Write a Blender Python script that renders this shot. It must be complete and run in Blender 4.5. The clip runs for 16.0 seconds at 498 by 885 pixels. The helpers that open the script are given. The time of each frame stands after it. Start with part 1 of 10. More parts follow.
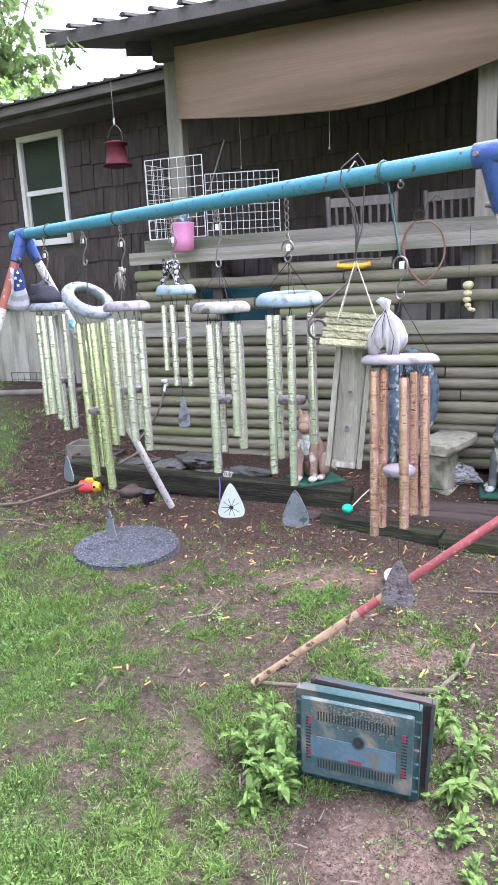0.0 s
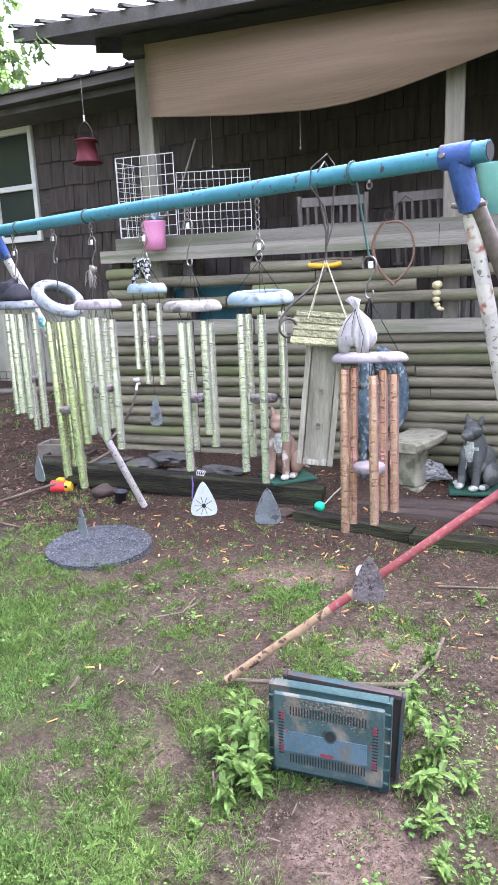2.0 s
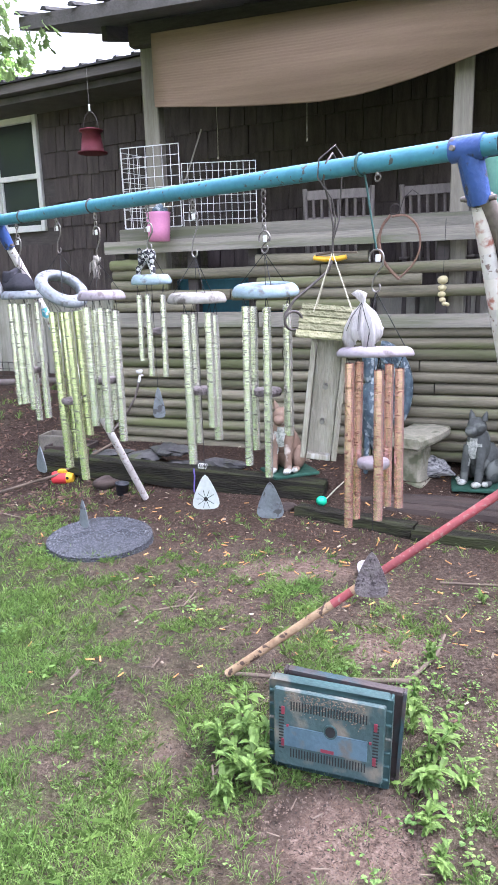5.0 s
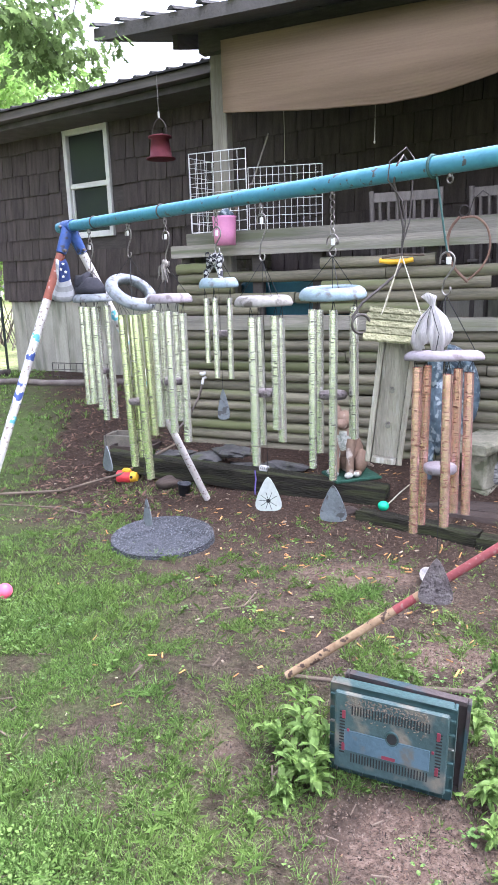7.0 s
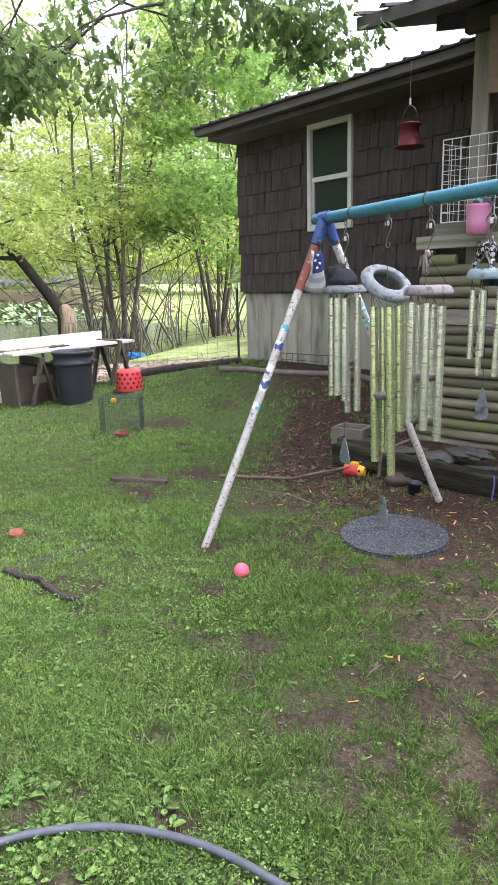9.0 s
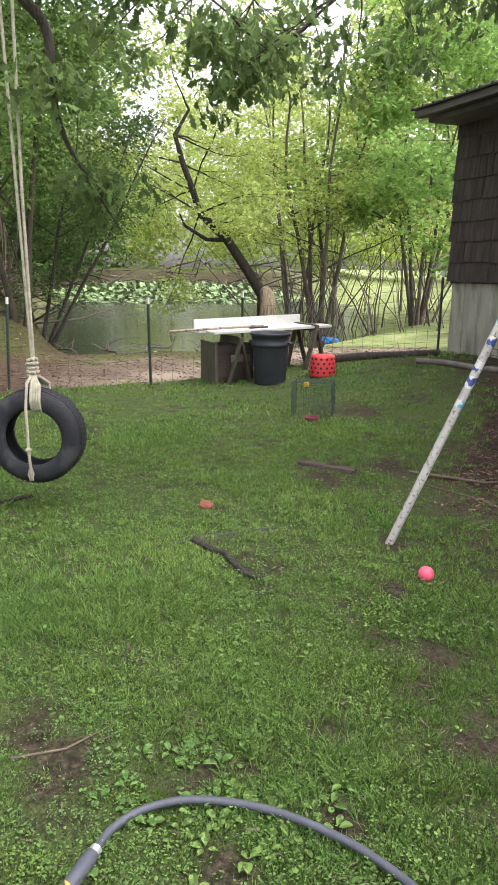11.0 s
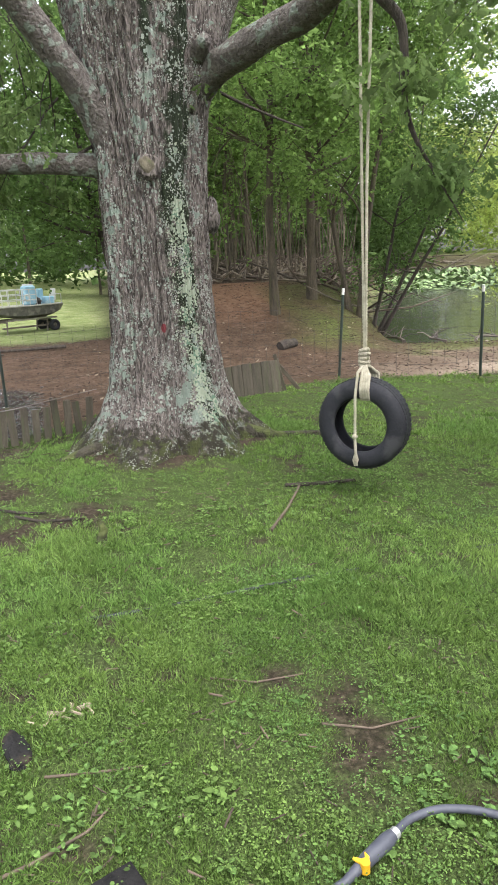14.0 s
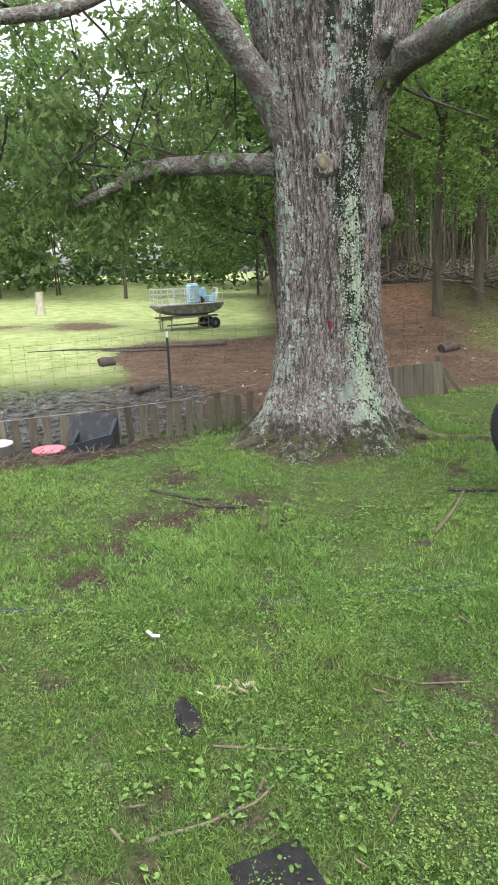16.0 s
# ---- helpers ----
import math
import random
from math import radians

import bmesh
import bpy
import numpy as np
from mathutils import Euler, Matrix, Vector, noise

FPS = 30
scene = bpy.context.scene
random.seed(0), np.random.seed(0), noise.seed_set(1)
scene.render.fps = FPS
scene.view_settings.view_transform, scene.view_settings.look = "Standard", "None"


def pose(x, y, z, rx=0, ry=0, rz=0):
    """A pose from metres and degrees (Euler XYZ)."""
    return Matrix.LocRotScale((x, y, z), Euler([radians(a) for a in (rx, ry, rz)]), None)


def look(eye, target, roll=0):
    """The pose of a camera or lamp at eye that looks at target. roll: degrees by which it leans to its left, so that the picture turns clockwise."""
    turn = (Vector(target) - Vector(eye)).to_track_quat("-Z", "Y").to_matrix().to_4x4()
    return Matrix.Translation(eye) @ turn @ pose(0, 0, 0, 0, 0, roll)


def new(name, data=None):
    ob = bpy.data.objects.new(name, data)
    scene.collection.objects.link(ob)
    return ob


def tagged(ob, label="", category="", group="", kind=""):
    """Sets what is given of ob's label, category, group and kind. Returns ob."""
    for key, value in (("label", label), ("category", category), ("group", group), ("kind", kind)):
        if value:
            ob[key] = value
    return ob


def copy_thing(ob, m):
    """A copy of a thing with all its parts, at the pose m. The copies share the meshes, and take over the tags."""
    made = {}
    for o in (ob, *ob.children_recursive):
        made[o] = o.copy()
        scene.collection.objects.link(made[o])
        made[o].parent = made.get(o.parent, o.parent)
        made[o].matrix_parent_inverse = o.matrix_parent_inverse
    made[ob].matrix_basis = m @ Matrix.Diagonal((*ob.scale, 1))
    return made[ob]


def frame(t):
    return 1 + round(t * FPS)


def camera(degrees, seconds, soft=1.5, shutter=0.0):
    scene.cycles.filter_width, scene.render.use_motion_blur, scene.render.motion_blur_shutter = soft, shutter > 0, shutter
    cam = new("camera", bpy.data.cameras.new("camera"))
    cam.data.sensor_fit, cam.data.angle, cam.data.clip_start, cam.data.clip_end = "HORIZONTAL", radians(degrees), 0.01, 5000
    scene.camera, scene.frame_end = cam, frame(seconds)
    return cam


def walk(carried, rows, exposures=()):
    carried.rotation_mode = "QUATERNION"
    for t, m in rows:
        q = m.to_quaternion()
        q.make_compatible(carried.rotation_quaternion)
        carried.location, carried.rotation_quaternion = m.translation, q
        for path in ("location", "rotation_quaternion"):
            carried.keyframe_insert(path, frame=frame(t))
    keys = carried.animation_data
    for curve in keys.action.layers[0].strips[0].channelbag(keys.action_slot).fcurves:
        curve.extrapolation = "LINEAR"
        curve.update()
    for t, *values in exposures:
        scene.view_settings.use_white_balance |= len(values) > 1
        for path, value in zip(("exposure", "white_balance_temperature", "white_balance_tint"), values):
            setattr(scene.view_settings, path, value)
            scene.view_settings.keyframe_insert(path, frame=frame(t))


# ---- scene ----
# ---------------- camera and walk ----------------
cam = camera(40.23, 16.0, soft=1.6)
ROWS = [
    (0, (0.007, 0.002, 1.620), (-0.068, 1.949, 1.169), -2.60),
    (0.5, (0.004, 0.002, 1.621), (-0.052, 1.949, 1.169), -2.55),
    (1, (0.011, -0.001, 1.623), (-0.030, 1.947, 1.169), -2.51),
    (1.5, (0.012, -0.003, 1.619), (-0.014, 1.945, 1.167), -2.44),
    (2, (0.013, -0.011, 1.619), (0.016, 1.936, 1.162), -2.36),
    (2.5, (0.010, -0.009, 1.619), (0.038, 1.936, 1.152), -1.83),
    (3, (0.005, -0.002, 1.616), (0.046, 1.940, 1.141), -1.50),
    (3.5, (0.006, 0.002, 1.616), (0.046, 1.943, 1.136), -1.46),
    (6, (0.003, 0.005, 1.614), (-0.045, 1.949, 1.143), -1.58),
    (6.5, (-0.007, 0.005, 1.612), (-0.094, 1.947, 1.144), -1.48),
    (7, (-0.016, -0.010, 1.617), (-0.190, 1.928, 1.155), -1.83),
    (7.5, (-0.026, -0.014, 1.614), (-0.267, 1.917, 1.151), -1.32),
    (8, (-0.055, -0.011, 1.592), (-0.492, 1.874, 1.087), -1.87),
    (8.5, (-0.141, -0.000, 1.618), (-0.734, 1.857, 1.173), -1.18),
    (9, (-0.224, 0.002, 1.613), (-0.978, 1.796, 1.150), -1.65),
    (9.5, (-0.300, -0.005, 1.597), (-1.176, 1.728, 1.117), -1.95),
    (10, (-0.357, -0.019, 1.587), (-1.346, 1.647, 1.092), -0.44),
    (12.5, (-0.233, 0.086, 1.681), (-1.741, 1.291, 1.154), -1.13),
    (13, (-0.263, 0.077, 1.660), (-1.866, 1.138, 1.105), -1.36),
    (13.5, (-0.310, 0.030, 1.656), (-2.013, 0.948, 1.151), -2.65),
    (14, (-0.308, -0.018, 1.649), (-2.071, 0.773, 1.133), -2.47),
    (14.5, (-0.308, -0.053, 1.649), (-2.106, 0.671, 1.156), -2.07),
    (15, (-0.312, -0.087, 1.638), (-2.144, 0.543, 1.141), -2.63),
    (15.5, (-0.333, -0.129, 1.618), (-2.203, 0.377, 1.122), -1.52),
    (16, (-0.326, -0.147, 1.615), (-2.224, 0.243, 1.121), -2.30),
]
EXPO = [(0, 2.22, 5650, 24), (3.5, 2.22, 5650, 24), (7.5, 2.1, 5700, 22), (8.5, 1.65, 5950, 20), (10, 1.02, 6250, 16), (12.5, 0.88, 6650, 13), (14, 1.03, 6400, 12), (16, 1.08, 6300, 11)]
walk(cam, [(t, look(e, g, r)) for t, e, g, r in ROWS], EXPO)

# ---------------- sky and sun ----------------
SUN_EL, SUN_AZ = 62.0, 75.0
world = bpy.data.worlds.new("sky")
scene.world = world
world.use_nodes = True
wt = world.node_tree
wt.nodes.clear()
sky = wt.nodes.new("ShaderNodeTexSky")
sky.sky_type, sky.sun_disc = "NISHITA", False
sky.sun_elevation, sky.sun_rotation = radians(SUN_EL), radians(SUN_AZ)
sky.air_density, sky.dust_density = 1.0, 4.0
pale = wt.nodes.new("ShaderNodeHueSaturation")
pale.inputs["Saturation"].default_value = 0.22
pale.inputs["Value"].default_value = 1.85
back = wt.nodes.new("ShaderNodeBackground")
back.inputs["Strength"].default_value = 0.15
wout = wt.nodes.new("ShaderNodeOutputWorld")
wt.links.new(sky.outputs[0], pale.inputs["Color"])
wt.links.new(pale.outputs[0], back.inputs["Color"])
wt.links.new(back.outputs[0], wout.inputs["Surface"])
sun_data = bpy.data.lights.new("sun", "SUN")
sun_data.energy, sun_data.angle, sun_data.color = 0.75, radians(70), (1.0, 0.96, 0.9)
sun = new("sun", sun_data)
_a, _e = radians(SUN_AZ), radians(SUN_EL)
sun_dir = Vector((math.sin(_a) * math.cos(_e), math.cos(_a) * math.cos(_e), math.sin(_e)))
sun.matrix_world = look(sun_dir * 60, (0, 0, 0))


# ---------------- materials ----------------
def mat(name, c1, c2=None, rough=0.7, metal=0.0, scale=6.0, fine=60.0, bump=0.3, dist=0.01, stretch=(1, 1, 1),
        rand=0.0, island=0.0, spec=0.4, c3=None, patch=2.0, patch_at=(0.55, 0.68), alpha=1.0, trans=0.0, coat=0.0, fine_mix=0.35):
    """A surface with broad colour drift, fine grain, bump and, with c3, patches of a third colour."""
    m = bpy.data.materials.new(name)
    m.use_nodes = True
    nt = m.node_tree
    N, L = nt.nodes, nt.links
    b = N["Principled BSDF"]
    c2 = c2 or tuple(v * 0.7 for v in c1)
    tc = N.new("ShaderNodeTexCoord")
    mp = N.new("ShaderNodeMapping")
    mp.inputs["Scale"].default_value = stretch
    L.new(tc.outputs["Object"], mp.inputs["Vector"])
    oi = N.new("ShaderNodeObjectInfo")
    shift = N.new("ShaderNodeVectorMath")
    shift.operation = "ADD"
    mul = N.new("ShaderNodeMath")
    mul.operation = "MULTIPLY"
    mul.inputs[1].default_value = 37.0
    L.new(oi.outputs["Random"], mul.inputs[0])
    L.new(mp.outputs[0], shift.inputs[0])
    L.new(mul.outputs[0], shift.inputs[1])
    big = N.new("ShaderNodeTexNoise")
    big.inputs["Scale"].default_value, big.inputs["Detail"].default_value = scale, 4
    small = N.new("ShaderNodeTexNoise")
    small.inputs["Scale"].default_value, small.inputs["Detail"].default_value = fine, 5
    for t in (big, small):
        L.new(shift.outputs[0], t.inputs["Vector"])
    mixf = N.new("ShaderNodeMix")
    mixf.data_type = "FLOAT"
    mixf.inputs[0].default_value = fine_mix
    L.new(big.outputs["Fac"], mixf.inputs[2])
    L.new(small.outputs["Fac"], mixf.inputs[3])
    ramp = N.new("ShaderNodeValToRGB")
    ramp.color_ramp.elements[0].position, ramp.color_ramp.elements[1].position = 0.36, 0.64
    ramp.color_ramp.elements[0].color, ramp.color_ramp.elements[1].color = (*c2, 1), (*c1, 1)
    L.new(mixf.outputs[0], ramp.inputs[0])
    col = ramp.outputs[0]
    if c3:
        pn = N.new("ShaderNodeTexNoise")
        pn.inputs["Scale"].default_value, pn.inputs["Detail"].default_value = patch, 6
        L.new(shift.outputs[0], pn.inputs["Vector"])
        pr = N.new("ShaderNodeMapRange")
        pr.inputs[1].default_value, pr.inputs[2].default_value = patch_at
        L.new(pn.outputs["Fac"], pr.inputs[0])
        mx = N.new("ShaderNodeMix")
        mx.data_type = "RGBA"
        L.new(pr.outputs[0], mx.inputs[0])
        L.new(col, mx.inputs[6])
        mx.inputs[7].default_value = (*c3, 1)
        col = mx.outputs[2]
    for amount, source in ((rand, "object"), (island, "island")):
        if amount:
            if source == "object":
                value = oi.outputs["Random"]
            else:
                gi = N.new("ShaderNodeNewGeometry")
                value = gi.outputs["Random Per Island"]
            mr = N.new("ShaderNodeMapRange")
            mr.inputs[3].default_value, mr.inputs[4].default_value = 1 - amount, 1 + amount
            L.new(value, mr.inputs[0])
            hs = N.new("ShaderNodeHueSaturation")
            L.new(mr.outputs[0], hs.inputs["Value"])
            L.new(col, hs.inputs["Color"])
            col = hs.outputs[0]
    L.new(col, b.inputs["Base Color"])
    b.inputs["Roughness"].default_value, b.inputs["Metallic"].default_value = rough, metal
    b.inputs["Specular IOR Level"].default_value = spec
    b.inputs["Coat Weight"].default_value = coat
    if bump:
        bp = N.new("ShaderNodeBump")
        bp.inputs["Strength"].default_value, bp.inputs["Distance"].default_value = bump, dist
        L.new(small.outputs["Fac"], bp.inputs["Height"])
        L.new(bp.outputs[0], b.inputs["Normal"])
    if trans:
        tr = N.new("ShaderNodeBsdfTranslucent")
        L.new(col, tr.inputs["Color"])
        ms = N.new("ShaderNodeMixShader")
        ms.inputs[0].default_value = trans
        L.new(b.outputs[0], ms.inputs[1])
        L.new(tr.outputs[0], ms.inputs[2])
        L.new(ms.outputs[0], N["Material Output"].inputs["Surface"])
    return m


M = {}
M["shake"] = mat("shake", (0.076, 0.060, 0.054), (0.036, 0.028, 0.026), 0.85, scale=3, fine=40, bump=0.6, stretch=(6, 6, 0.8), rand=0.13)
M["dark_wood"] = mat("dark_wood", (0.08, 0.068, 0.062), (0.045, 0.038, 0.035), 0.85, stretch=(1, 1, 6), rand=0.2)
M["concrete"] = mat("concrete", (0.42, 0.40, 0.33), (0.27, 0.26, 0.215), 0.9, scale=2, fine=50, c3=(0.17, 0.175, 0.13), patch=2.2, patch_at=(0.5, 0.66), stretch=(2.5, 2.5, 0.5), rand=0.14)
M["log"] = mat("log", (0.21, 0.188, 0.13), (0.095, 0.088, 0.06), 0.85, scale=5, fine=50, stretch=(0.35, 4, 4), rand=0.3, c3=(0.115, 0.125, 0.055), patch=2.2, patch_at=(0.5, 0.66))
M["plank"] = mat("plank", (0.27, 0.25, 0.205), (0.155, 0.145, 0.12), 0.85, scale=4, fine=45, stretch=(0.3, 5, 5), rand=0.2, c3=(0.13, 0.14, 0.085), patch=2.5, bump=0.5)
M["post"] = mat("post", (0.27, 0.25, 0.2), (0.16, 0.145, 0.115), 0.85, scale=4, fine=45, stretch=(5, 5, 0.3), bump=0.4)
M["roof_metal"] = mat("roof_metal", (0.06, 0.058, 0.056), (0.035, 0.034, 0.033), 0.95, rand=0.1, spec=0.05)
M["fascia"] = mat("fascia", (0.13, 0.115, 0.10), (0.075, 0.066, 0.058), 0.85, stretch=(0.4, 4, 4), bump=0.4)
M["soffit"] = mat("soffit", (0.10, 0.09, 0.085), (0.06, 0.055, 0.05), 0.8)
M["white_paint"] = mat("white_paint", (0.64, 0.63, 0.60), (0.52, 0.51, 0.48), 0.5, bump=0.1)
M["shade_cloth"] = mat("shade_cloth", (0.36, 0.255, 0.18), (0.29, 0.205, 0.145), 0.9, scale=3, fine=90, stretch=(0.3, 1, 8), trans=0.35)
M["bar_paint"] = mat("bar_paint", (0.055, 0.215, 0.285), (0.042, 0.155, 0.21), 0.45, scale=4, fine=40, bump=0.3, c3=(0.06, 0.06, 0.06), patch=34, patch_at=(0.63, 0.67))
M["blue_paint"] = mat("blue_paint", (0.04, 0.085, 0.26), (0.028, 0.06, 0.19), 0.45, c3=(0.035, 0.035, 0.045), patch=22, patch_at=(0.56, 0.62), bump=0.4)
M["leg_paint"] = mat("leg_paint", (0.56, 0.54, 0.51), (0.40, 0.375, 0.355), 0.55, scale=9, fine=50, c3=(0.19, 0.14, 0.12), patch=55, patch_at=(0.57, 0.65), bump=0.4)
M["rust_paint"] = mat("rust_paint", (0.31, 0.095, 0.06), (0.18, 0.06, 0.04), 0.75, c3=(0.5, 0.44, 0.42), patch=12, patch_at=(0.55, 0.62))
M["rust_streak"] = mat("rust_streak", (0.60, 0.56, 0.52), (0.5, 0.46, 0.42), 0.55, c3=(0.32, 0.13, 0.10), patch=28, patch_at=(0.52, 0.66))
M["teal_paint"] = mat("teal_paint", (0.12, 0.42, 0.5), (0.09, 0.34, 0.42), 0.5, c3=(0.68, 0.66, 0.62), patch=24, patch_at=(0.47, 0.53))
M["blue_flake"] = mat("blue_flake", (0.06, 0.1, 0.3), (0.04, 0.07, 0.22), 0.5, c3=(0.68, 0.66, 0.62), patch=24, patch_at=(0.45, 0.5))
M["red_pipe"] = mat("red_pipe", (0.27, 0.055, 0.06), (0.17, 0.04, 0.042), 0.6, c3=(0.24, 0.13, 0.11), patch=60, patch_at=(0.56, 0.66), bump=0.4)
M["rust_pipe"] = mat("rust_pipe", (0.36, 0.255, 0.15), (0.19, 0.115, 0.065), 0.8, scale=14, fine=60, c3=(0.06, 0.035, 0.025), patch=38, patch_at=(0.55, 0.62))
M["grey_pipe"] = mat("grey_pipe", (0.2, 0.17, 0.15), (0.11, 0.09, 0.08), 0.6, metal=0.4)
M["silver_tube"] = mat("silver_tube", (0.84, 0.84, 0.78), (0.58, 0.59, 0.50), 0.2, 0.8, scale=2, fine=7, bump=0.08, stretch=(1.0, 1.0, 26), fine_mix=0.5, c3=(0.33, 0.34, 0.27), patch=4, patch_at=(0.60, 0.70))
M["green_tube"] = mat("green_tube", (0.74, 0.77, 0.52), (0.47, 0.52, 0.29), 0.2, 0.8, scale=2, fine=7, bump=0.08, stretch=(1.0, 1.0, 26), fine_mix=0.5, c3=(0.26, 0.30, 0.15), patch=4, patch_at=(0.60, 0.70))
M["copper_tube"] = mat("copper_tube", (0.86, 0.57, 0.51), (0.64, 0.36, 0.31), 0.22, 0.8, scale=2, fine=7, bump=0.08, stretch=(1.0, 1.0, 26), fine_mix=0.5, c3=(0.34, 0.16, 0.12), patch=4, patch_at=(0.58, 0.68))
M["etch"] = mat("etch", (0.17, 0.17, 0.135), (0.12, 0.12, 0.095), 0.6, bump=0)
M["etch_copper"] = mat("etch_copper", (0.22, 0.10, 0.075), (0.15, 0.07, 0.05), 0.6, bump=0)
M["cream"] = mat("cream", (0.55, 0.49, 0.29), (0.42, 0.37, 0.21), 0.6)
M["ring"] = mat("ring", (0.20, 0.22, 0.235), (0.13, 0.147, 0.16), 0.8, scale=9, fine=70, c3=(0.085, 0.078, 0.074), patch=26, patch_at=(0.53, 0.66), rand=0.15, bump=0.5)
M["ring_blue"] = mat("ring_blue", (0.19, 0.255, 0.285), (0.14, 0.19, 0.215), 0.7, scale=9, fine=70, c3=(0.10, 0.10, 0.10), patch=24, patch_at=(0.55, 0.68))
M["ring_pale"] = mat("ring_pale", (0.25, 0.24, 0.215), (0.155, 0.147, 0.13), 0.8, scale=9, fine=70, c3=(0.065, 0.056, 0.046), patch=20, patch_at=(0.50, 0.62))
M["ring_mauve"] = mat("ring_mauve", (0.235, 0.21, 0.225), (0.165, 0.145, 0.158), 0.8, scale=9, fine=70, c3=(0.10, 0.08, 0.08), patch=24, patch_at=(0.55, 0.68))
M["cord"] = mat("cord", (0.018, 0.018, 0.018), rough=0.8, bump=0)
M["wire"] = mat("wire", (0.10, 0.09, 0.085), (0.06, 0.05, 0.045), 0.55, 0.6, bump=0.1)
M["hook_metal"] = mat("hook_metal", (0.26, 0.25, 0.23), (0.15, 0.13, 0.12), 0.45, 0.8, fine=80)
M["slate"] = mat("slate", (0.165, 0.185, 0.195), (0.10, 0.112, 0.12), 0.6, scale=14, fine=60, bump=0.5, c3=(0.06, 0.06, 0.06), patch=26, patch_at=(0.58, 0.63))
M["slate_pale"] = mat("slate_pale", (0.5, 0.53, 0.5), (0.38, 0.41, 0.38), 0.5)
M["slate_brown"] = mat("slate_brown", (0.165, 0.142, 0.14), (0.10, 0.082, 0.082), 0.75, scale=20, fine=70, bump=0.9, dist=0.02, c3=(0.05, 0.04, 0.04), patch=60, patch_at=(0.58, 0.62))
M["green_string"] = mat("green_string", (0.035, 0.085, 0.075), rough=0.8)
M["old_wood"] = mat("old_wood", (0.40, 0.375, 0.30), (0.22, 0.205, 0.16), 0.9, scale=7, fine=60, stretch=(4, 4, 0.5), c3=(0.48, 0.47, 0.42), patch=9, patch_at=(0.56, 0.72), rand=0.15, bump=0.7, dist=0.02)
M["moss_wood"] = mat("moss_wood", (0.19, 0.185, 0.105), (0.08, 0.083, 0.04), 0.95, scale=10, fine=60, rand=0.2, bump=0.9, dist=0.02)
M["gauze"] = mat("gauze", (0.60, 0.575, 0.565), (0.42, 0.40, 0.39), 0.9, scale=30, fine=120, trans=0.35, bump=0.5, stretch=(3, 3, 0.4))
M["pink_plastic"] = mat("pink_plastic", (0.62, 0.25, 0.40), (0.52, 0.20, 0.34), 0.45, bump=0.05)
M["magenta_glow"] = mat("ball_plastic", (0.85, 0.12, 0.2), (0.8, 0.1, 0.17), 0.4, bump=0.05, c3=(0.9, 0.3, 0.35), patch=14)
M["white_wire"] = mat("white_wire", (0.78, 0.78, 0.75), rough=0.45, bump=0)
M["black_plastic"] = mat("black_plastic", (0.03, 0.034, 0.042), (0.02, 0.022, 0.028), 0.5, bump=0.15)
M["rubber"] = mat("rubber", (0.024, 0.025, 0.030), (0.014, 0.0145, 0.018), 0.7, scale=5, fine=80, bump=0.3, c3=(0.045, 0.045, 0.048), patch=6, spec=0.3)
M["black_scrap"] = mat("black_scrap", (0.022, 0.021, 0.021), (0.01, 0.01, 0.01), 0.95, scale=14, fine=60, bump=0.8, spec=0.15, c3=(0.05, 0.04, 0.03), patch=9)
M["rope"] = mat("rope", (0.46, 0.43, 0.33), (0.29, 0.27, 0.2), 0.9, scale=30, fine=140, bump=0.6)
M["red_plastic"] = mat("red_plastic", (0.62, 0.05, 0.055), (0.5, 0.04, 0.045), 0.42, bump=0.08)
M["yellow_plastic"] = mat("yellow_plastic", (0.8, 0.46, 0.025), rough=0.4, bump=0)
M["stone_bench"] = mat("stone_bench", (0.38, 0.355, 0.27), (0.21, 0.2, 0.145), 0.95, scale=6, fine=60, bump=0.6, c3=(0.12, 0.125, 0.075), patch=6, patch_at=(0.5, 0.62))
M["timber"] = mat("timber", (0.032, 0.029, 0.021), (0.012, 0.011, 0.008), 0.95, scale=5, fine=40, stretch=(0.4, 3, 3), bump=1.0, dist=0.02, c3=(0.04, 0.046, 0.02), patch=5, patch_at=(0.5, 0.62), spec=0.2)
M["timber_brown"] = mat("timber_brown", (0.075, 0.055, 0.045), (0.04, 0.03, 0.025), 0.9, scale=5, fine=50, stretch=(0.4, 3, 3), bump=0.5)
M["stone"] = mat("stone", (0.095, 0.092, 0.088), (0.045, 0.044, 0.042), 0.85, fine=30, bump=0.8, c3=(0.07, 0.08, 0.04), patch=7)
M["rubble"] = mat("stepping_stone", (0.05, 0.055, 0.066), (0.014, 0.016, 0.02), 0.8, scale=18, fine=90, bump=1.0, dist=0.02, c3=(0.15, 0.16, 0.178), patch=105, patch_at=(0.54, 0.60))
M["tray"] = mat("tray", (0.03, 0.068, 0.066), (0.018, 0.042, 0.042), 0.5, scale=6, fine=60, c3=(0.12, 0.108, 0.085), patch=9, patch_at=(0.55, 0.70))
M["tray_panel"] = mat("tray_panel", (0.05, 0.086, 0.084), (0.028, 0.054, 0.054), 0.6, scale=8, fine=70, c3=(0.15, 0.135, 0.105), patch=11, patch_at=(0.50, 0.66), bump=0.4)
M["tray_dark"] = mat("tray_dark", (0.05, 0.038, 0.036), (0.03, 0.024, 0.023), 0.6, c3=(0.02, 0.045, 0.05), patch=5, patch_at=(0.58, 0.64))
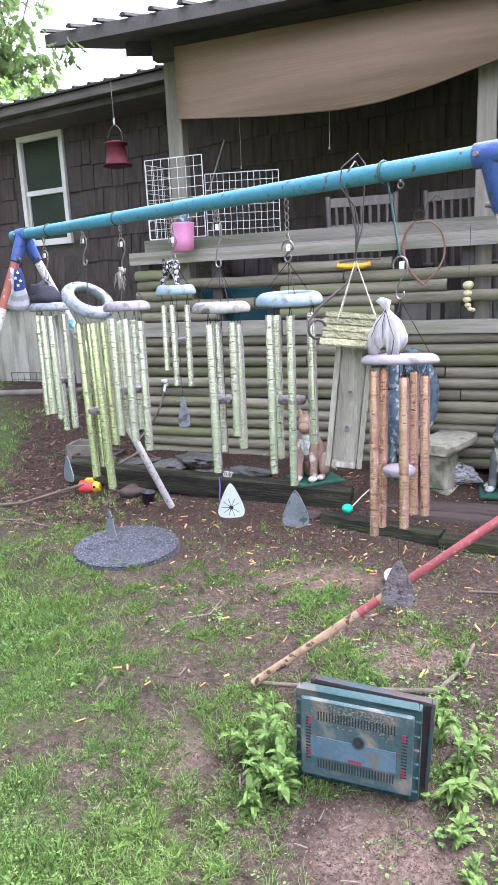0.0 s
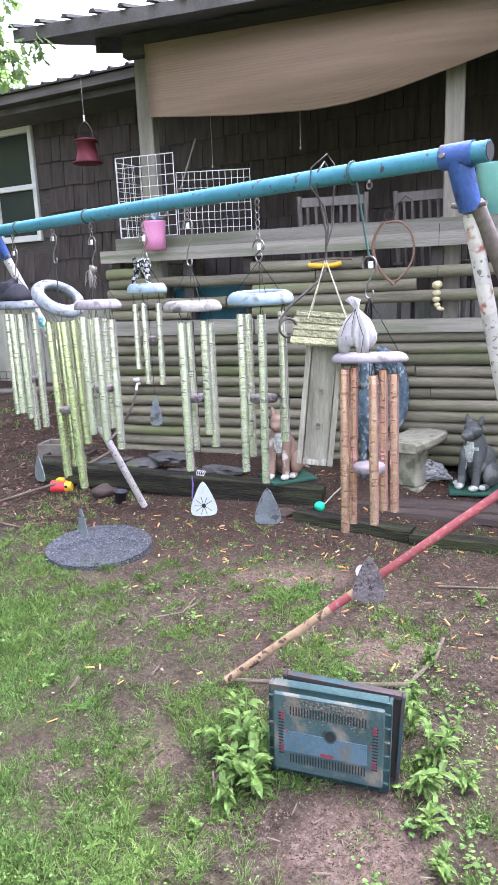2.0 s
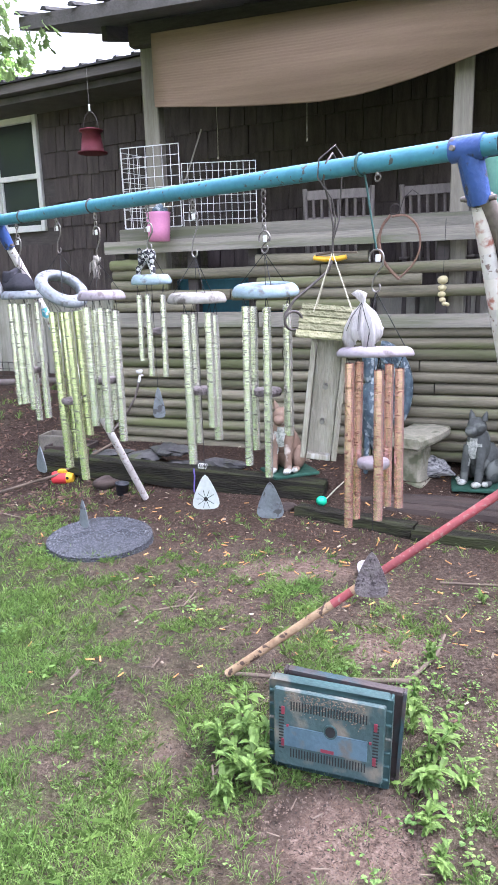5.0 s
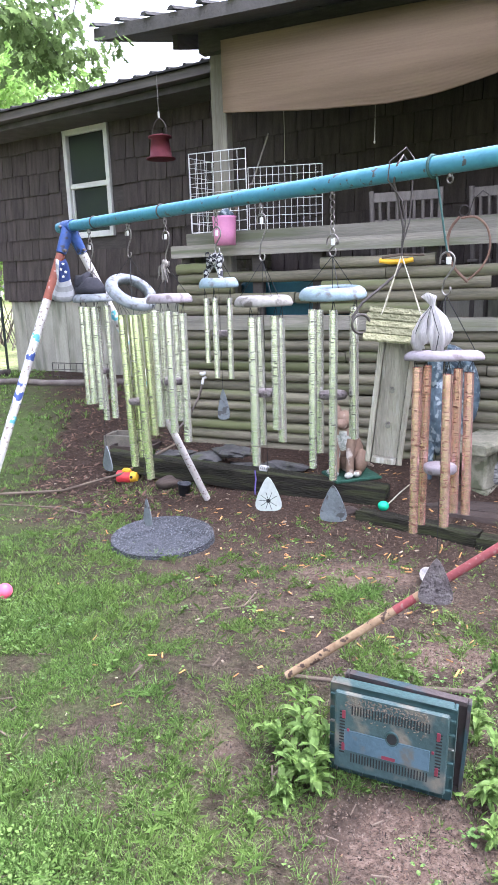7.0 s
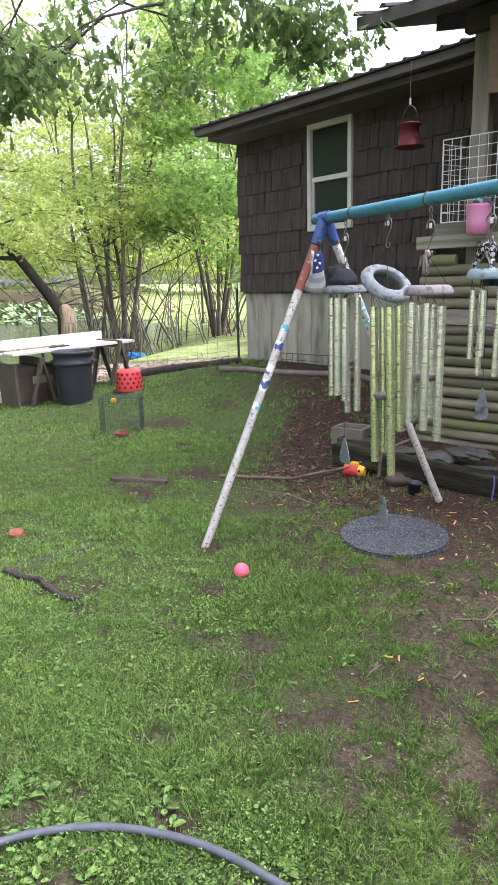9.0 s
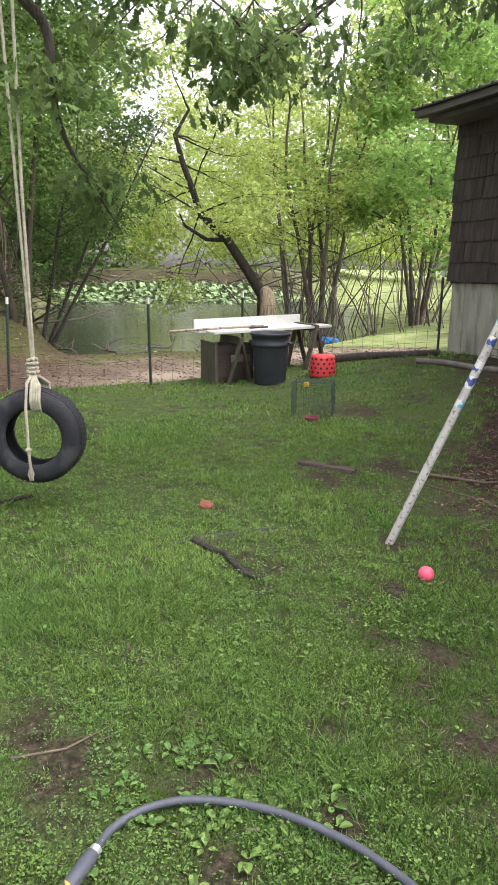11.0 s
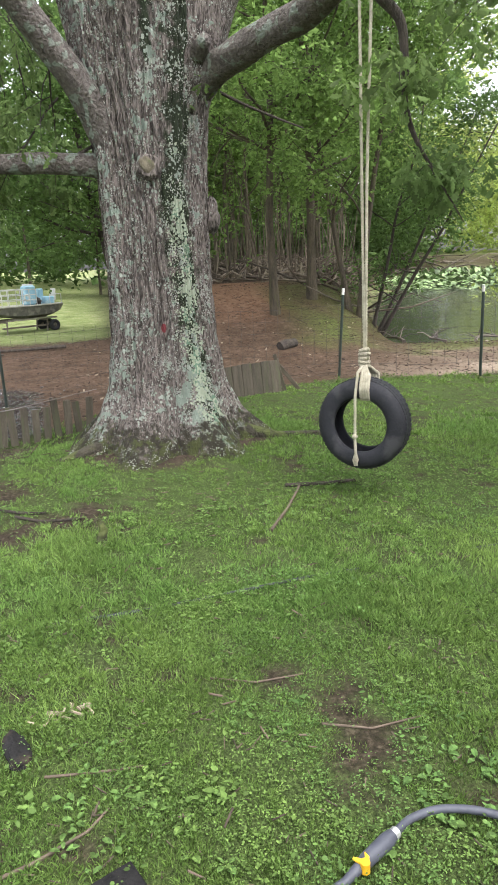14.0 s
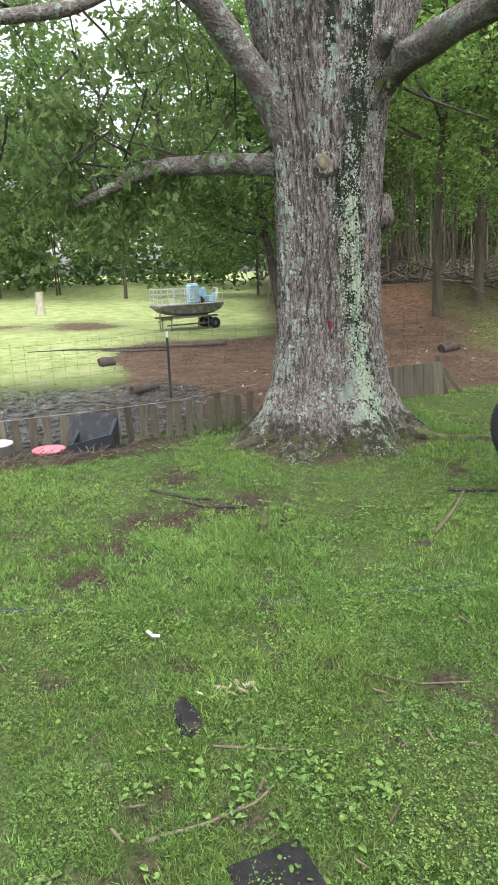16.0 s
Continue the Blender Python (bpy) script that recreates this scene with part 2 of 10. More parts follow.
M["tray_blue"] = mat("tray_blue", (0.075, 0.125, 0.155), (0.05, 0.088, 0.11), 0.55, c3=(0.10, 0.10, 0.085), patch=14, patch_at=(0.52, 0.64))
M["tray_red"] = mat("tray_red", (0.21, 0.03, 0.048), (0.14, 0.022, 0.034), 0.7, bump=0)
M["soil_crust"] = mat("soil_crust", (0.17, 0.14, 0.105), (0.10, 0.08, 0.06), 0.95, fine=80, bump=0.8, island=0.3)
M["dog_dark"] = mat("dog_dark", (0.085, 0.092, 0.085), (0.045, 0.05, 0.045), 0.75, fine=50, c3=(0.12, 0.13, 0.115), patch=9, patch_at=(0.56, 0.62), bump=0.5)
M["statue_white"] = mat("statue_white", (0.55, 0.56, 0.50), (0.16, 0.18, 0.15), 0.8, scale=40, fine=90, bump=0.4)
M["dog_tan"] = mat("dog_tan", (0.25, 0.165, 0.115), (0.15, 0.10, 0.07), 0.7, c3=(0.5, 0.44, 0.38), patch=7, patch_at=(0.58, 0.66))
M["green_base"] = mat("green_base", (0.022, 0.085, 0.055), (0.012, 0.055, 0.035), 0.8, scale=20, fine=90, bump=0.8)
M["teal_tub"] = mat("teal_tub", (0.015, 0.10, 0.13), (0.01, 0.075, 0.10), 0.5)
M["blue_glaze"] = mat("blue_glaze", (0.10, 0.145, 0.175), (0.03, 0.045, 0.06), 0.45, scale=26, fine=70, c3=(0.27, 0.31, 0.32), patch=32, patch_at=(0.54, 0.60), bump=0.7)
M["bark"] = mat("bark", (0.24, 0.205, 0.175), (0.10, 0.082, 0.07), 0.95, scale=7, fine=30, stretch=(3.0, 3.0, 0.5), bump=1.0, dist=0.03)
M["bark_dark"] = mat("bark_dark", (0.075, 0.062, 0.052), (0.032, 0.027, 0.022), 0.95, scale=5, fine=30, stretch=(3, 3, 0.6), bump=0.8, dist=0.03, rand=0.2)
M["bark_pale"] = mat("bark_pale", (0.42, 0.325, 0.235), (0.20, 0.15, 0.105), 0.9, stretch=(5, 5, 0.5), c3=(0.12, 0.095, 0.07), patch=4, patch_at=(0.54, 0.64))
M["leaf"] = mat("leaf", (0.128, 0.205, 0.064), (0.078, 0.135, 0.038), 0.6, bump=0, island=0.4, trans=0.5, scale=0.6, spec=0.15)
# leaves towards the pond: the bright hazy light there is put into their colour
M["leaf_lit"] = mat("leaf_lit", (0.49, 0.565, 0.185), (0.355, 0.445, 0.125), 0.6, bump=0, island=0.35, trans=0.6, scale=0.35, spec=0.15)
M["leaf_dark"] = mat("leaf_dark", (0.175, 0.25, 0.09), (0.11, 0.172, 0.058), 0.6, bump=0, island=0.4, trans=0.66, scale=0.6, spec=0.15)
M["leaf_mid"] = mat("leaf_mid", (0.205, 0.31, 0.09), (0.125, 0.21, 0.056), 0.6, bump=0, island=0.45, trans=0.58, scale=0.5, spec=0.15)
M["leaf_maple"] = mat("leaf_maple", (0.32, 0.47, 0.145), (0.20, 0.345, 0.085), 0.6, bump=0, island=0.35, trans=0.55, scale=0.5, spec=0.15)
M["blade"] = mat("blade", (0.188, 0.285, 0.074), (0.098, 0.17, 0.04), 0.65, bump=0, island=0.55, trans=0.33, scale=1.2, spec=0.16, c3=(0.13, 0.23, 0.058), patch=1.1, patch_at=(0.46, 0.64))
M["weed"] = mat("weed", (0.158, 0.245, 0.062), (0.085, 0.15, 0.038), 0.6, bump=0, island=0.5, trans=0.3, scale=1.5, spec=0.2, c3=(0.10, 0.185, 0.05), patch=1.4, patch_at=(0.5, 0.6))
M["weed_leaf"] = mat("weed_leaf", (0.155, 0.245, 0.06), (0.095, 0.165, 0.04), 0.55, bump=0.1, island=0.4, trans=0.35, scale=12, spec=0.2)
M["dark_twig"] = mat("dark_twig", (0.085, 0.062, 0.045), (0.035, 0.026, 0.02), 0.9, island=0.5)
M["limb_bark"] = mat("limb_bark", (0.165, 0.145, 0.13), (0.065, 0.055, 0.048), 0.95, scale=14, fine=45, bump=1.0, dist=0.04, c3=(0.19, 0.215, 0.18), patch=11, patch_at=(0.55, 0.60), fine_mix=0.6)
M["dead_stick"] = mat("dead_stick", (0.145, 0.112, 0.082), (0.08, 0.062, 0.046), 0.9, island=0.4)
M["rusty_vine"] = mat("rusty_vine", (0.24, 0.145, 0.10), (0.12, 0.075, 0.055), 0.9, bump=0.5)
M["brush_wood"] = mat("brush_wood", (0.165, 0.135, 0.10), (0.075, 0.06, 0.045), 0.9, island=0.5, bump=0)
M["drift"] = mat("driftwood", (0.15, 0.128, 0.10), (0.07, 0.06, 0.048), 0.9, island=0.5, bump=0.2)
M["wood_bark"] = mat("wood_bark", (0.105, 0.086, 0.06), (0.042, 0.035, 0.025), 0.95, scale=5, fine=30, stretch=(3, 3, 0.6), bump=0.8, dist=0.03, c3=(0.085, 0.09, 0.04), patch=3)
M["grey_stem"] = mat("grey_stem", (0.16, 0.135, 0.11), (0.075, 0.062, 0.05), 0.9, island=0.4, bump=0)
M["chip"] = mat("chip", (0.5, 0.28, 0.1), (0.36, 0.19, 0.07), 0.85, island=0.4, bump=0)
M["pale_chip"] = mat("pale_chip", (0.36, 0.31, 0.225), (0.24, 0.2, 0.145), 0.85, island=0.4, bump=0)
M["mulch_bit"] = mat("mulch_bit", (0.105, 0.068, 0.047), (0.03, 0.02, 0.015), 0.9, island=0.6, bump=0)
M["hose"] = mat("hose", (0.075, 0.08, 0.1), (0.055, 0.06, 0.076), 0.5, bump=0.15, scale=20)
M["picket"] = mat("picket", (0.118, 0.102, 0.076), (0.06, 0.052, 0.038), 0.9, stretch=(4, 4, 0.5), rand=0.25, bump=0.5, c3=(0.085, 0.09, 0.05), patch=5)
M["tpost"] = mat("tpost", (0.035, 0.05, 0.04), rough=0.6, metal=0.3)
M["tin"] = mat("boat_tin", (0.15, 0.145, 0.13), (0.09, 0.086, 0.077), 0.55, 0.1, c3=(0.22, 0.21, 0.18), patch=5, patch_at=(0.5, 0.62))
M["deck_paint"] = mat("deck_paint", (0.42, 0.40, 0.35), (0.3, 0.285, 0.25), 0.6)
M["sky_blue"] = mat("sky_blue", (0.34, 0.56, 0.68), (0.26, 0.46, 0.58), 0.5, c3=(0.5, 0.6, 0.64), patch=6)
M["aluminium"] = mat("aluminium", (0.7, 0.7, 0.7), rough=0.4, metal=0.7)
M["bluetarp"] = mat("bluetarp", (0.04, 0.25, 0.62), (0.03, 0.18, 0.5), 0.5)
M["lily"] = mat("lily", (0.24, 0.33, 0.15), (0.12, 0.19, 0.08), 0.35, island=0.6, bump=0)


def glass(name, tint=(0.03, 0.035, 0.035)):
    m = bpy.data.materials.new(name)
    m.use_nodes = True
    b = m.node_tree.nodes["Principled BSDF"]
    b.inputs["Base Color"].default_value = (*tint, 1)
    b.inputs["Roughness"].default_value = 0.06
    b.inputs["Specular IOR Level"].default_value = 0.6
    return m


M["window_glass"] = glass("window_glass")


def water_material():
    m = bpy.data.materials.new("pond_water")
    m.use_nodes = True
    N, L = m.node_tree.nodes, m.node_tree.links
    b = N["Principled BSDF"]
    b.inputs["Base Color"].default_value = (0.05, 0.05, 0.04, 1)
    b.inputs["Roughness"].default_value = 0.16
    b.inputs["Specular IOR Level"].default_value = 0.8
    tc = N.new("ShaderNodeTexCoord")
    nz = N.new("ShaderNodeTexNoise")
    nz.inputs["Scale"].default_value, nz.inputs["Detail"].default_value = 1.6, 3
    bp = N.new("ShaderNodeBump")
    bp.inputs["Strength"].default_value, bp.inputs["Distance"].default_value = 0.12, 0.05
    L.new(tc.outputs["Object"], nz.inputs["Vector"])
    L.new(nz.outputs["Fac"], bp.inputs["Height"])
    L.new(bp.outputs[0], b.inputs["Normal"])
    return m


M["water"] = water_material()


# ---------------- mesh tools ----------------
class Geo:
    """Collects vertices and faces of one mesh."""

    def __init__(self):
        self.v, self.f, self.s = [], [], []

    def add(self, verts, faces, smooth=False, m=None):
        o = len(self.v)
        self.v.extend((m @ Vector(p))[:] for p in verts) if m else self.v.extend(tuple(p) for p in verts)
        self.f.extend(tuple(i + o for i in q) for q in faces)
        self.s.extend([smooth] * len(faces))
        return self

    def box(self, c, size, m=None, bev=0.0, taper=1.0):
        """A box with chamfered edges round z; taper narrows its top."""
        hx, hy, hz = (v / 2 for v in size)
        b = min(bev, hx * 0.49, hy * 0.49, hz * 0.49)
        if b <= 0:
            ring = [(-hx, -hy), (hx, -hy), (hx, hy), (-hx, hy)]
            lv = [(-hz, 1.0), (hz, taper)]
        else:
            ring = [(-hx + b, -hy), (hx - b, -hy), (hx, -hy + b), (hx, hy - b), (hx - b, hy), (-hx + b, hy), (-hx, hy - b), (-hx, -hy + b)]
            lv = [(-hz, 1 - b / max(hx, hy)), (-hz + b, 1.0), (hz - b, taper), (hz, taper * (1 - b / max(hx, hy)))]
        n, vs, fs = len(ring), [], []
        for z, k in lv:
            vs += [(c[0] + x * k, c[1] + y * k, c[2] + z) for x, y in ring]
        for j in range(len(lv) - 1):
            fs += [(j * n + i, j * n + (i + 1) % n, (j + 1) * n + (i + 1) % n, (j + 1) * n + i) for i in range(n)]
        fs += [tuple(reversed(range(n))), tuple(range((len(lv) - 1) * n, len(lv) * n))]
        return self.add(vs, fs, False, m)

    def tube(self, pts, r, sides=8, caps=True, smooth=True, m=None, wob=0.0):
        """A round bar along points; r is one radius or one per point."""
        pts = [Vector(p) for p in pts]
        rs = [r] * len(pts) if isinstance(r, (int, float)) else list(r)
        vs, fs = [], []
        side = None
        for k, p in enumerate(pts):
            t = (pts[min(k + 1, len(pts) - 1)] - pts[max(k - 1, 0)]).normalized()
            if side is None:
                side = t.orthogonal().normalized()
            side = (side - t * side.dot(t)).normalized()
            up = t.cross(side)
            for i in range(sides):
                a = 2 * math.pi * i / sides
                q = rs[k] * (1 + (wob * noise.noise(Vector((p.x * 3 + math.cos(a), p.y * 3 + math.sin(a), p.z * 2))) if wob else 0))
                vs.append(p + side * (q * math.cos(a)) + up * (q * math.sin(a)))
        for k in range(len(pts) - 1):
            fs += [(k * sides + i, k * sides + (i + 1) % sides, (k + 1) * sides + (i + 1) % sides, (k + 1) * sides + i) for i in range(sides)]
        self.add(vs, fs, smooth, m)
        if caps:
            self.add(vs[:sides], [tuple(reversed(range(sides)))], False, m)
            self.add(vs[-sides:], [tuple(range(sides))], False, m)
        return self

    def lathe(self, prof, sides=24, m=None, smooth=True, closed=False):
        """A turned form from (radius, height) pairs."""
        vs, fs, n = [], [], len(prof)
        for i in range(sides):
            a = 2 * math.pi * i / sides
            vs += [(r * math.cos(a), r * math.sin(a), z) for r, z in prof]
        for i in range(sides):
            j = (i + 1) % sides
            fs += [(i * n + k, j * n + k, j * n + k + 1, i * n + k + 1) for k in range(n - 1)]
            if closed:
                fs.append((i * n + n - 1, j * n + n - 1, j * n, i * n))
        return self.add(vs, fs, smooth, m)

    def blob(self, c, r, rough=0.2, seg=10, rings=7, m=None, seed=0.0, smooth=True):
        """An uneven rounded lump with radii r."""
        vs, fs = [], []
        for j in range(rings + 1):
            ph = math.pi * j / rings
            for i in range(seg):
                a = 2 * math.pi * i / seg
                d = Vector((math.sin(ph) * math.cos(a), math.sin(ph) * math.sin(a), math.cos(ph)))
                k = 1 + rough * noise.noise(d * 1.7 + Vector((seed, seed * 1.3, 0)))
                vs.append((c[0] + d.x * r[0] * k, c[1] + d.y * r[1] * k, c[2] + d.z * r[2] * k))
        for j in range(rings):
            fs += [(j * seg + i, (j + 1) * seg + i, (j + 1) * seg + (i + 1) % seg, j * seg + (i + 1) % seg) for i in range(seg)]
        return self.add(vs, fs, smooth, m)

    def slab(self, outline, z0, z1, m=None, bev=0.0):
        """A plate: an outline in x, y with thickness from z0 to z1."""
        n = len(outline)
        vs = [(x, y, z0) for x, y in outline] + [(x, y, z1) for x, y in outline]
        fs = [tuple(reversed(range(n))), tuple(range(n, 2 * n))]
        fs += [(i, (i + 1) % n, n + (i + 1) % n, n + i) for i in range(n)]
        return self.add(vs, fs, False, m)

    def mesh(self, name, material):
        me = bpy.data.meshes.new(name)
        me.from_pydata(self.v, [], self.f)
        me.materials.append(material)
        me.polygons.foreach_set("use_smooth", self.s)
        me.update()
        return me


def part(name, geo, material, parent, label="", m=None):
    """One mesh under a thing or under a part."""
    ob = new(name, geo if isinstance(geo, bpy.types.Mesh) else geo.mesh(name, material))
    ob.parent = parent
    if m is not None:
        ob.matrix_basis = m
    return tagged(ob, label) if label else ob


def thing(name, m, label, category, group="", kind=""):
    ob = new(name)
    ob.empty_display_size = 0.1
    ob.matrix_basis = m
    return tagged(ob, label, category, group, kind)


def single(name, geo, material, m, label, category, group="", kind=""):
    """A thing that is one mesh."""
    ob = new(name, geo.mesh(name, material))
    ob.matrix_basis = m
    return tagged(ob, label, category, group, kind)


def array_mesh(name, verts, faces_n, material, smooth=False):
    """A large mesh from numpy: verts (n, k, 3) makes n loose faces of k corners; faces_n gives extra index rows instead."""
    me = bpy.data.meshes.new(name)
    if faces_n is None:
        n, k, _ = verts.shape
        idx = np.arange(n * k, dtype=np.int32)
        co = verts.reshape(-1, 3)
    else:
        n, k = faces_n.shape
        idx = faces_n.reshape(-1).astype(np.int32)
        co = verts
    me.vertices.add(len(co))
    me.vertices.foreach_set("co", np.ascontiguousarray(co, dtype=np.float32).ravel())
    me.loops.add(len(idx))
    me.loops.foreach_set("vertex_index", idx)
    me.polygons.add(n)
    me.polygons.foreach_set("loop_start", np.arange(0, n * k, k, dtype=np.int32))
    me.polygons.foreach_set("use_smooth", np.full(n, smooth))
    me.materials.append(material)
    me.update(calc_edges=True)
    return me


# ---------------- plan ----------------
U = Vector((math.cos(radians(-19)), math.sin(radians(-19)), 0))  # along the house front
V = Vector((-U.y, U.x, 0))  # from the yard into the house
HOUSE = Matrix(((U.x, V.x, 0, 0), (U.y, V.y, 0, 0), (0, 0, 1, 0), (0, 0, 0, 1)))  # x along the front, y inwards
BAR0, BAR1 = Vector((-1.42, 4.12, 1.97)), Vector((0.62, 2.22, 1.97))
BD = (BAR1 - BAR0).normalized()
BN = Vector((-BD.y, BD.x, 0))
SWING = Matrix(((BD.x, BN.x, 0, BAR0.x), (BD.y, BN.y, 0, BAR0.y), (0, 0, 1, 0), (0, 0, 0, 1)))


def sstep(a, b, x):
    t = np.clip((x - a) / (b - a), 0, 1)
    return t * t * (3 - 2 * t)


def waves(x, y, k, seed):
    """A cheap smooth field between about -1 and 1."""
    r = np.random.RandomState(seed)
    out = 0
    for n in range(6):
        a, p = r.uniform(0, 2 * np.pi), r.uniform(0, 2 * np.pi)
        f = k * 1.7 ** (n % 3) * r.uniform(0.8, 1.25)
        out = out + np.sin((x * np.cos(a) + y * np.sin(a)) * f + p) / 1.3 ** (n % 3)
    return out / 3.4


POND = (-25.0, 24.0, 18.0, 9.5)


def pond_field(x, y):
    dx, dy = x - POND[0], y - POND[1]
    a, b = dx * -0.68 + dy * 0.73, dx * 0.73 + dy * 0.68
    return np.sqrt((a / POND[2]) ** 2 + (b / POND[3]) ** 2) + 0.07 * waves(x, y, 0.5, 9) + 0.9 * sstep(54.5, 59.5, np.degrees(np.arctan2(-x, y)))


def ground_z(x, y):
    x, y = np.asarray(x, float), np.asarray(y, float)
    s, d = x * U.x + y * U.y, x * V.x + y * V.y
    z = 0.42 * sstep(4.3, 7.5, d) * sstep(-11.5, -6.3, s)
    z = z + 0.10 * sstep(4.3, 5.0, d) * sstep(-3.6, -2.8, s) * (1 - sstep(-1.2, 0.2, s))
    r, az = np.hypot(x, y), np.degrees(np.arctan2(-x, y))
    z = z + 1.1 * sstep(11, 17.5, r) * sstep(53, 61, az) * (1 - sstep(69, 76, az))
    z = z - 0.13 * sstep(6.5, 7.3, r) * sstep(70, 85, az) * (1 - sstep(12, 18, r))
    z = z + 0.9 * sstep(25, 60, r) * sstep(75, 90, az)
    z = z + 0.11 * np.exp(-((x + 6.5) ** 2 + (y - 1.9) ** 2) / 0.9)
    p = pond_field(x, y)
    z = np.where(p < 1.45, z * sstep(1.0, 1.45, p) - 0.75 * (1 - sstep(0.85, 1.2, p)), z)
    z = z + 0.4 * sstep(1.2, 2.4, p) * sstep(20, 40, r) * (1 - sstep(70, 80, az))
    z = z + 1.3 * sstep(50, 57, r) * sstep(30, 34, az) * (1 - sstep(55, 60, az))
    return z + 0.012 * waves(x, y, 2.2, 1) * (1 - sstep(20, 40, r)) + 0.006 * waves(x, y, 8, 2)


def fence_side(x, y):
    """Positive on the far side of the wire fence, in metres or so."""
    az = np.degrees(np.arctan2(-x, y))
    r = np.hypot(x, y)
    lim = np.interp(az, [20, 26, 33, 42, 48, 59, 72, 86, 95, 110], [30, 10.7, 10.9, 10.4, 9.9, 9.6, 8.6, 7.9, 7.2, 7.0])
    return r - lim


# bare places in the lawn: x, y, radius
BARE = ((-4.675, 0.02, 0.19), (-4.7, 0.26, 0.24), (-4.79, 0.53, 0.22), (-4.85, 0.76, 0.2), (-5.5, 0.3, 0.2), (-4.24, -0.17, 0.14), (-3.92, -0.34, 0.16), (-3.8, -0.43, 0.09), (-2.85, 0.07, 0.05), (-2.87, -0.45, 0.07), (-2.7, 0.68, 0.05), (-2.14, -0.09, 0.06), (-2.0, 0.13, 0.05), (-2.49, 1.05, 0.12), (-2.25, 1.2, 0.07), (-1.88, 1.18, 0.08), (-0.82, 2.17, 0.09), (-0.74, 1.98, 0.09), (-1.0, 2.12, 0.06), (-1.72, 3.09, 0.13), (-3.13, 4.73, 0.2), (-1.93, 1.17, 0.07), (-1.5, 1.52, 0.06), (-1.48, 1.66, 0.06), (-1.31, 1.2, 0.1), (-1.15, 1.52, 0.08), (-1.62, 1.3, 0.05), (-2.0, 3.6, 0.12), (-2.35, 2.9, 0.12), (-1.3, 2.6, 0.09), (-3.08, 4.43, 0.20), (-2.78, 5.10, 0.22), (-4.08, 6.67, 0.25), (-2.45, 8.28, 0.20))


def masks(x, y):
    """Cover of the ground: grass, mulch, red dirt, wet mud, each 0 to 1."""
    s, d = x * U.x + y * U.y, x * V.x + y * V.y
    az, r = np.degrees(np.arctan2(-x, y)), np.hypot(x, y)
    edge = 2.5 + 0.5 * np.maximum(0, -s - 0.9) + 1.9 * sstep(3.7, 5.2, -s) + 0.35 * waves(x, y, 1.3, 4) + 0.16 * waves(x, y, 5, 5)
    mulch = sstep(-0.45, 0.55, d - edge + 0.25 * waves(x, y, 11, 15)) * sstep(-7.4, -6.6, s)
    fs = fence_side(x, y)
    p = pond_field(x, y)
    lawn = 1 - sstep(-0.2, 0.35, fs + 0.2 * waves(x, y, 3, 6))
    dirt = sstep(-0.1, 0.4, fs) * sstep(17, 23, az) * (1 - sstep(87, 92, az + 2 * waves(x, y, 0.6, 7))) * (1 - sstep(15.5, 17.5, r + 1.2 * waves(x, y, 0.5, 8) - 4 * sstep(80, 60, az) * sstep(38, 46, az) + 2.4 * (1 - sstep(34, 42, az))))
    dirt = dirt * (1 - sstep(0.95, 1.05, 1.22 - (p - 0.95)) * 0.55 * (p < 1.15))
    worn_field = np.exp(-(((x + 25.2) / 1.3) ** 2 + ((y + 3.6) / 3.2) ** 2)) + 0.6 * np.exp(-(((x + 23) / 0.7) ** 2 + ((y + 0.6) / 2.2) ** 2))
    dirt = np.maximum(dirt, np.clip(worn_field * (1 + 0.8 * waves(x, y, 1.5, 33)), 0, 1))
    mud = sstep(-0.3, 0.3, fs) * sstep(79, 86, az + 2 * waves(x, y, 0.8, 17)) * (1 - sstep(10.6, 12.2, r + 0.8 * waves(x, y, 0.9, 10)))
    mud = np.maximum(mud, sstep(0.3, 1.0, fs + 1.0) * sstep(86, 92, az) * (1 - sstep(10.6, 12, r)))
    far_bank = (p > 1.02) * sstep(22, 26, r) * sstep(33, 37, az) * (1 - sstep(57, 60, az)) * (1 - sstep(50, 70, r))
    mulch = np.maximum(mulch, 0.85 * far_bank)
    mulch = np.maximum(mulch, sstep(16.3, 17.6, r) * sstep(50, 56, az) * (1 - sstep(74, 79, az)) * (p > 1.1))
    tray = np.exp(-(((x - 0.22) / 0.30) ** 2 + ((y - 1.66) / 0.24) ** 2))
    worn = (1 - sstep(4, 30, az)) * sstep(-80, -50, az)
    spots = sstep(0.40 - 0.43 * worn, 0.56 - 0.33 * worn, waves(x, y, 5.0, 11) * 0.4 + waves(x, y, 13, 12) * 0.5 + waves(x, y, 29, 13) * 0.4)
    bare = np.maximum(tray * 1.7, 0.92 * spots * lawn)
    rag = 1 + 0.6 * waves(x, y, 9, 18) + 0.6 * waves(x, y, 27, 19)
    for bx_, by_, br_ in BARE:
        bare = np.maximum(bare, 1.25 * np.exp(-((x - bx_) ** 2 + (y - by_) ** 2) / (br_ * rag.clip(0.3, 2)) ** 2))
    mulch = np.maximum(mulch, 0.9 * sstep(6.15, 6.6, r + 0.25 * waves(x, y, 3, 27)) * (1 - sstep(7.3, 7.6, r)) * sstep(83, 89, az))
    oak_foot = 1 - sstep(0.75, 1.05, np.hypot(x + 6.42, y - 1.9) + 0.2 * waves(x, y, 4, 61) + 0.12 * waves(x, y, 11, 62))
    mulch = np.maximum(mulch, 0.92 * oak_foot)
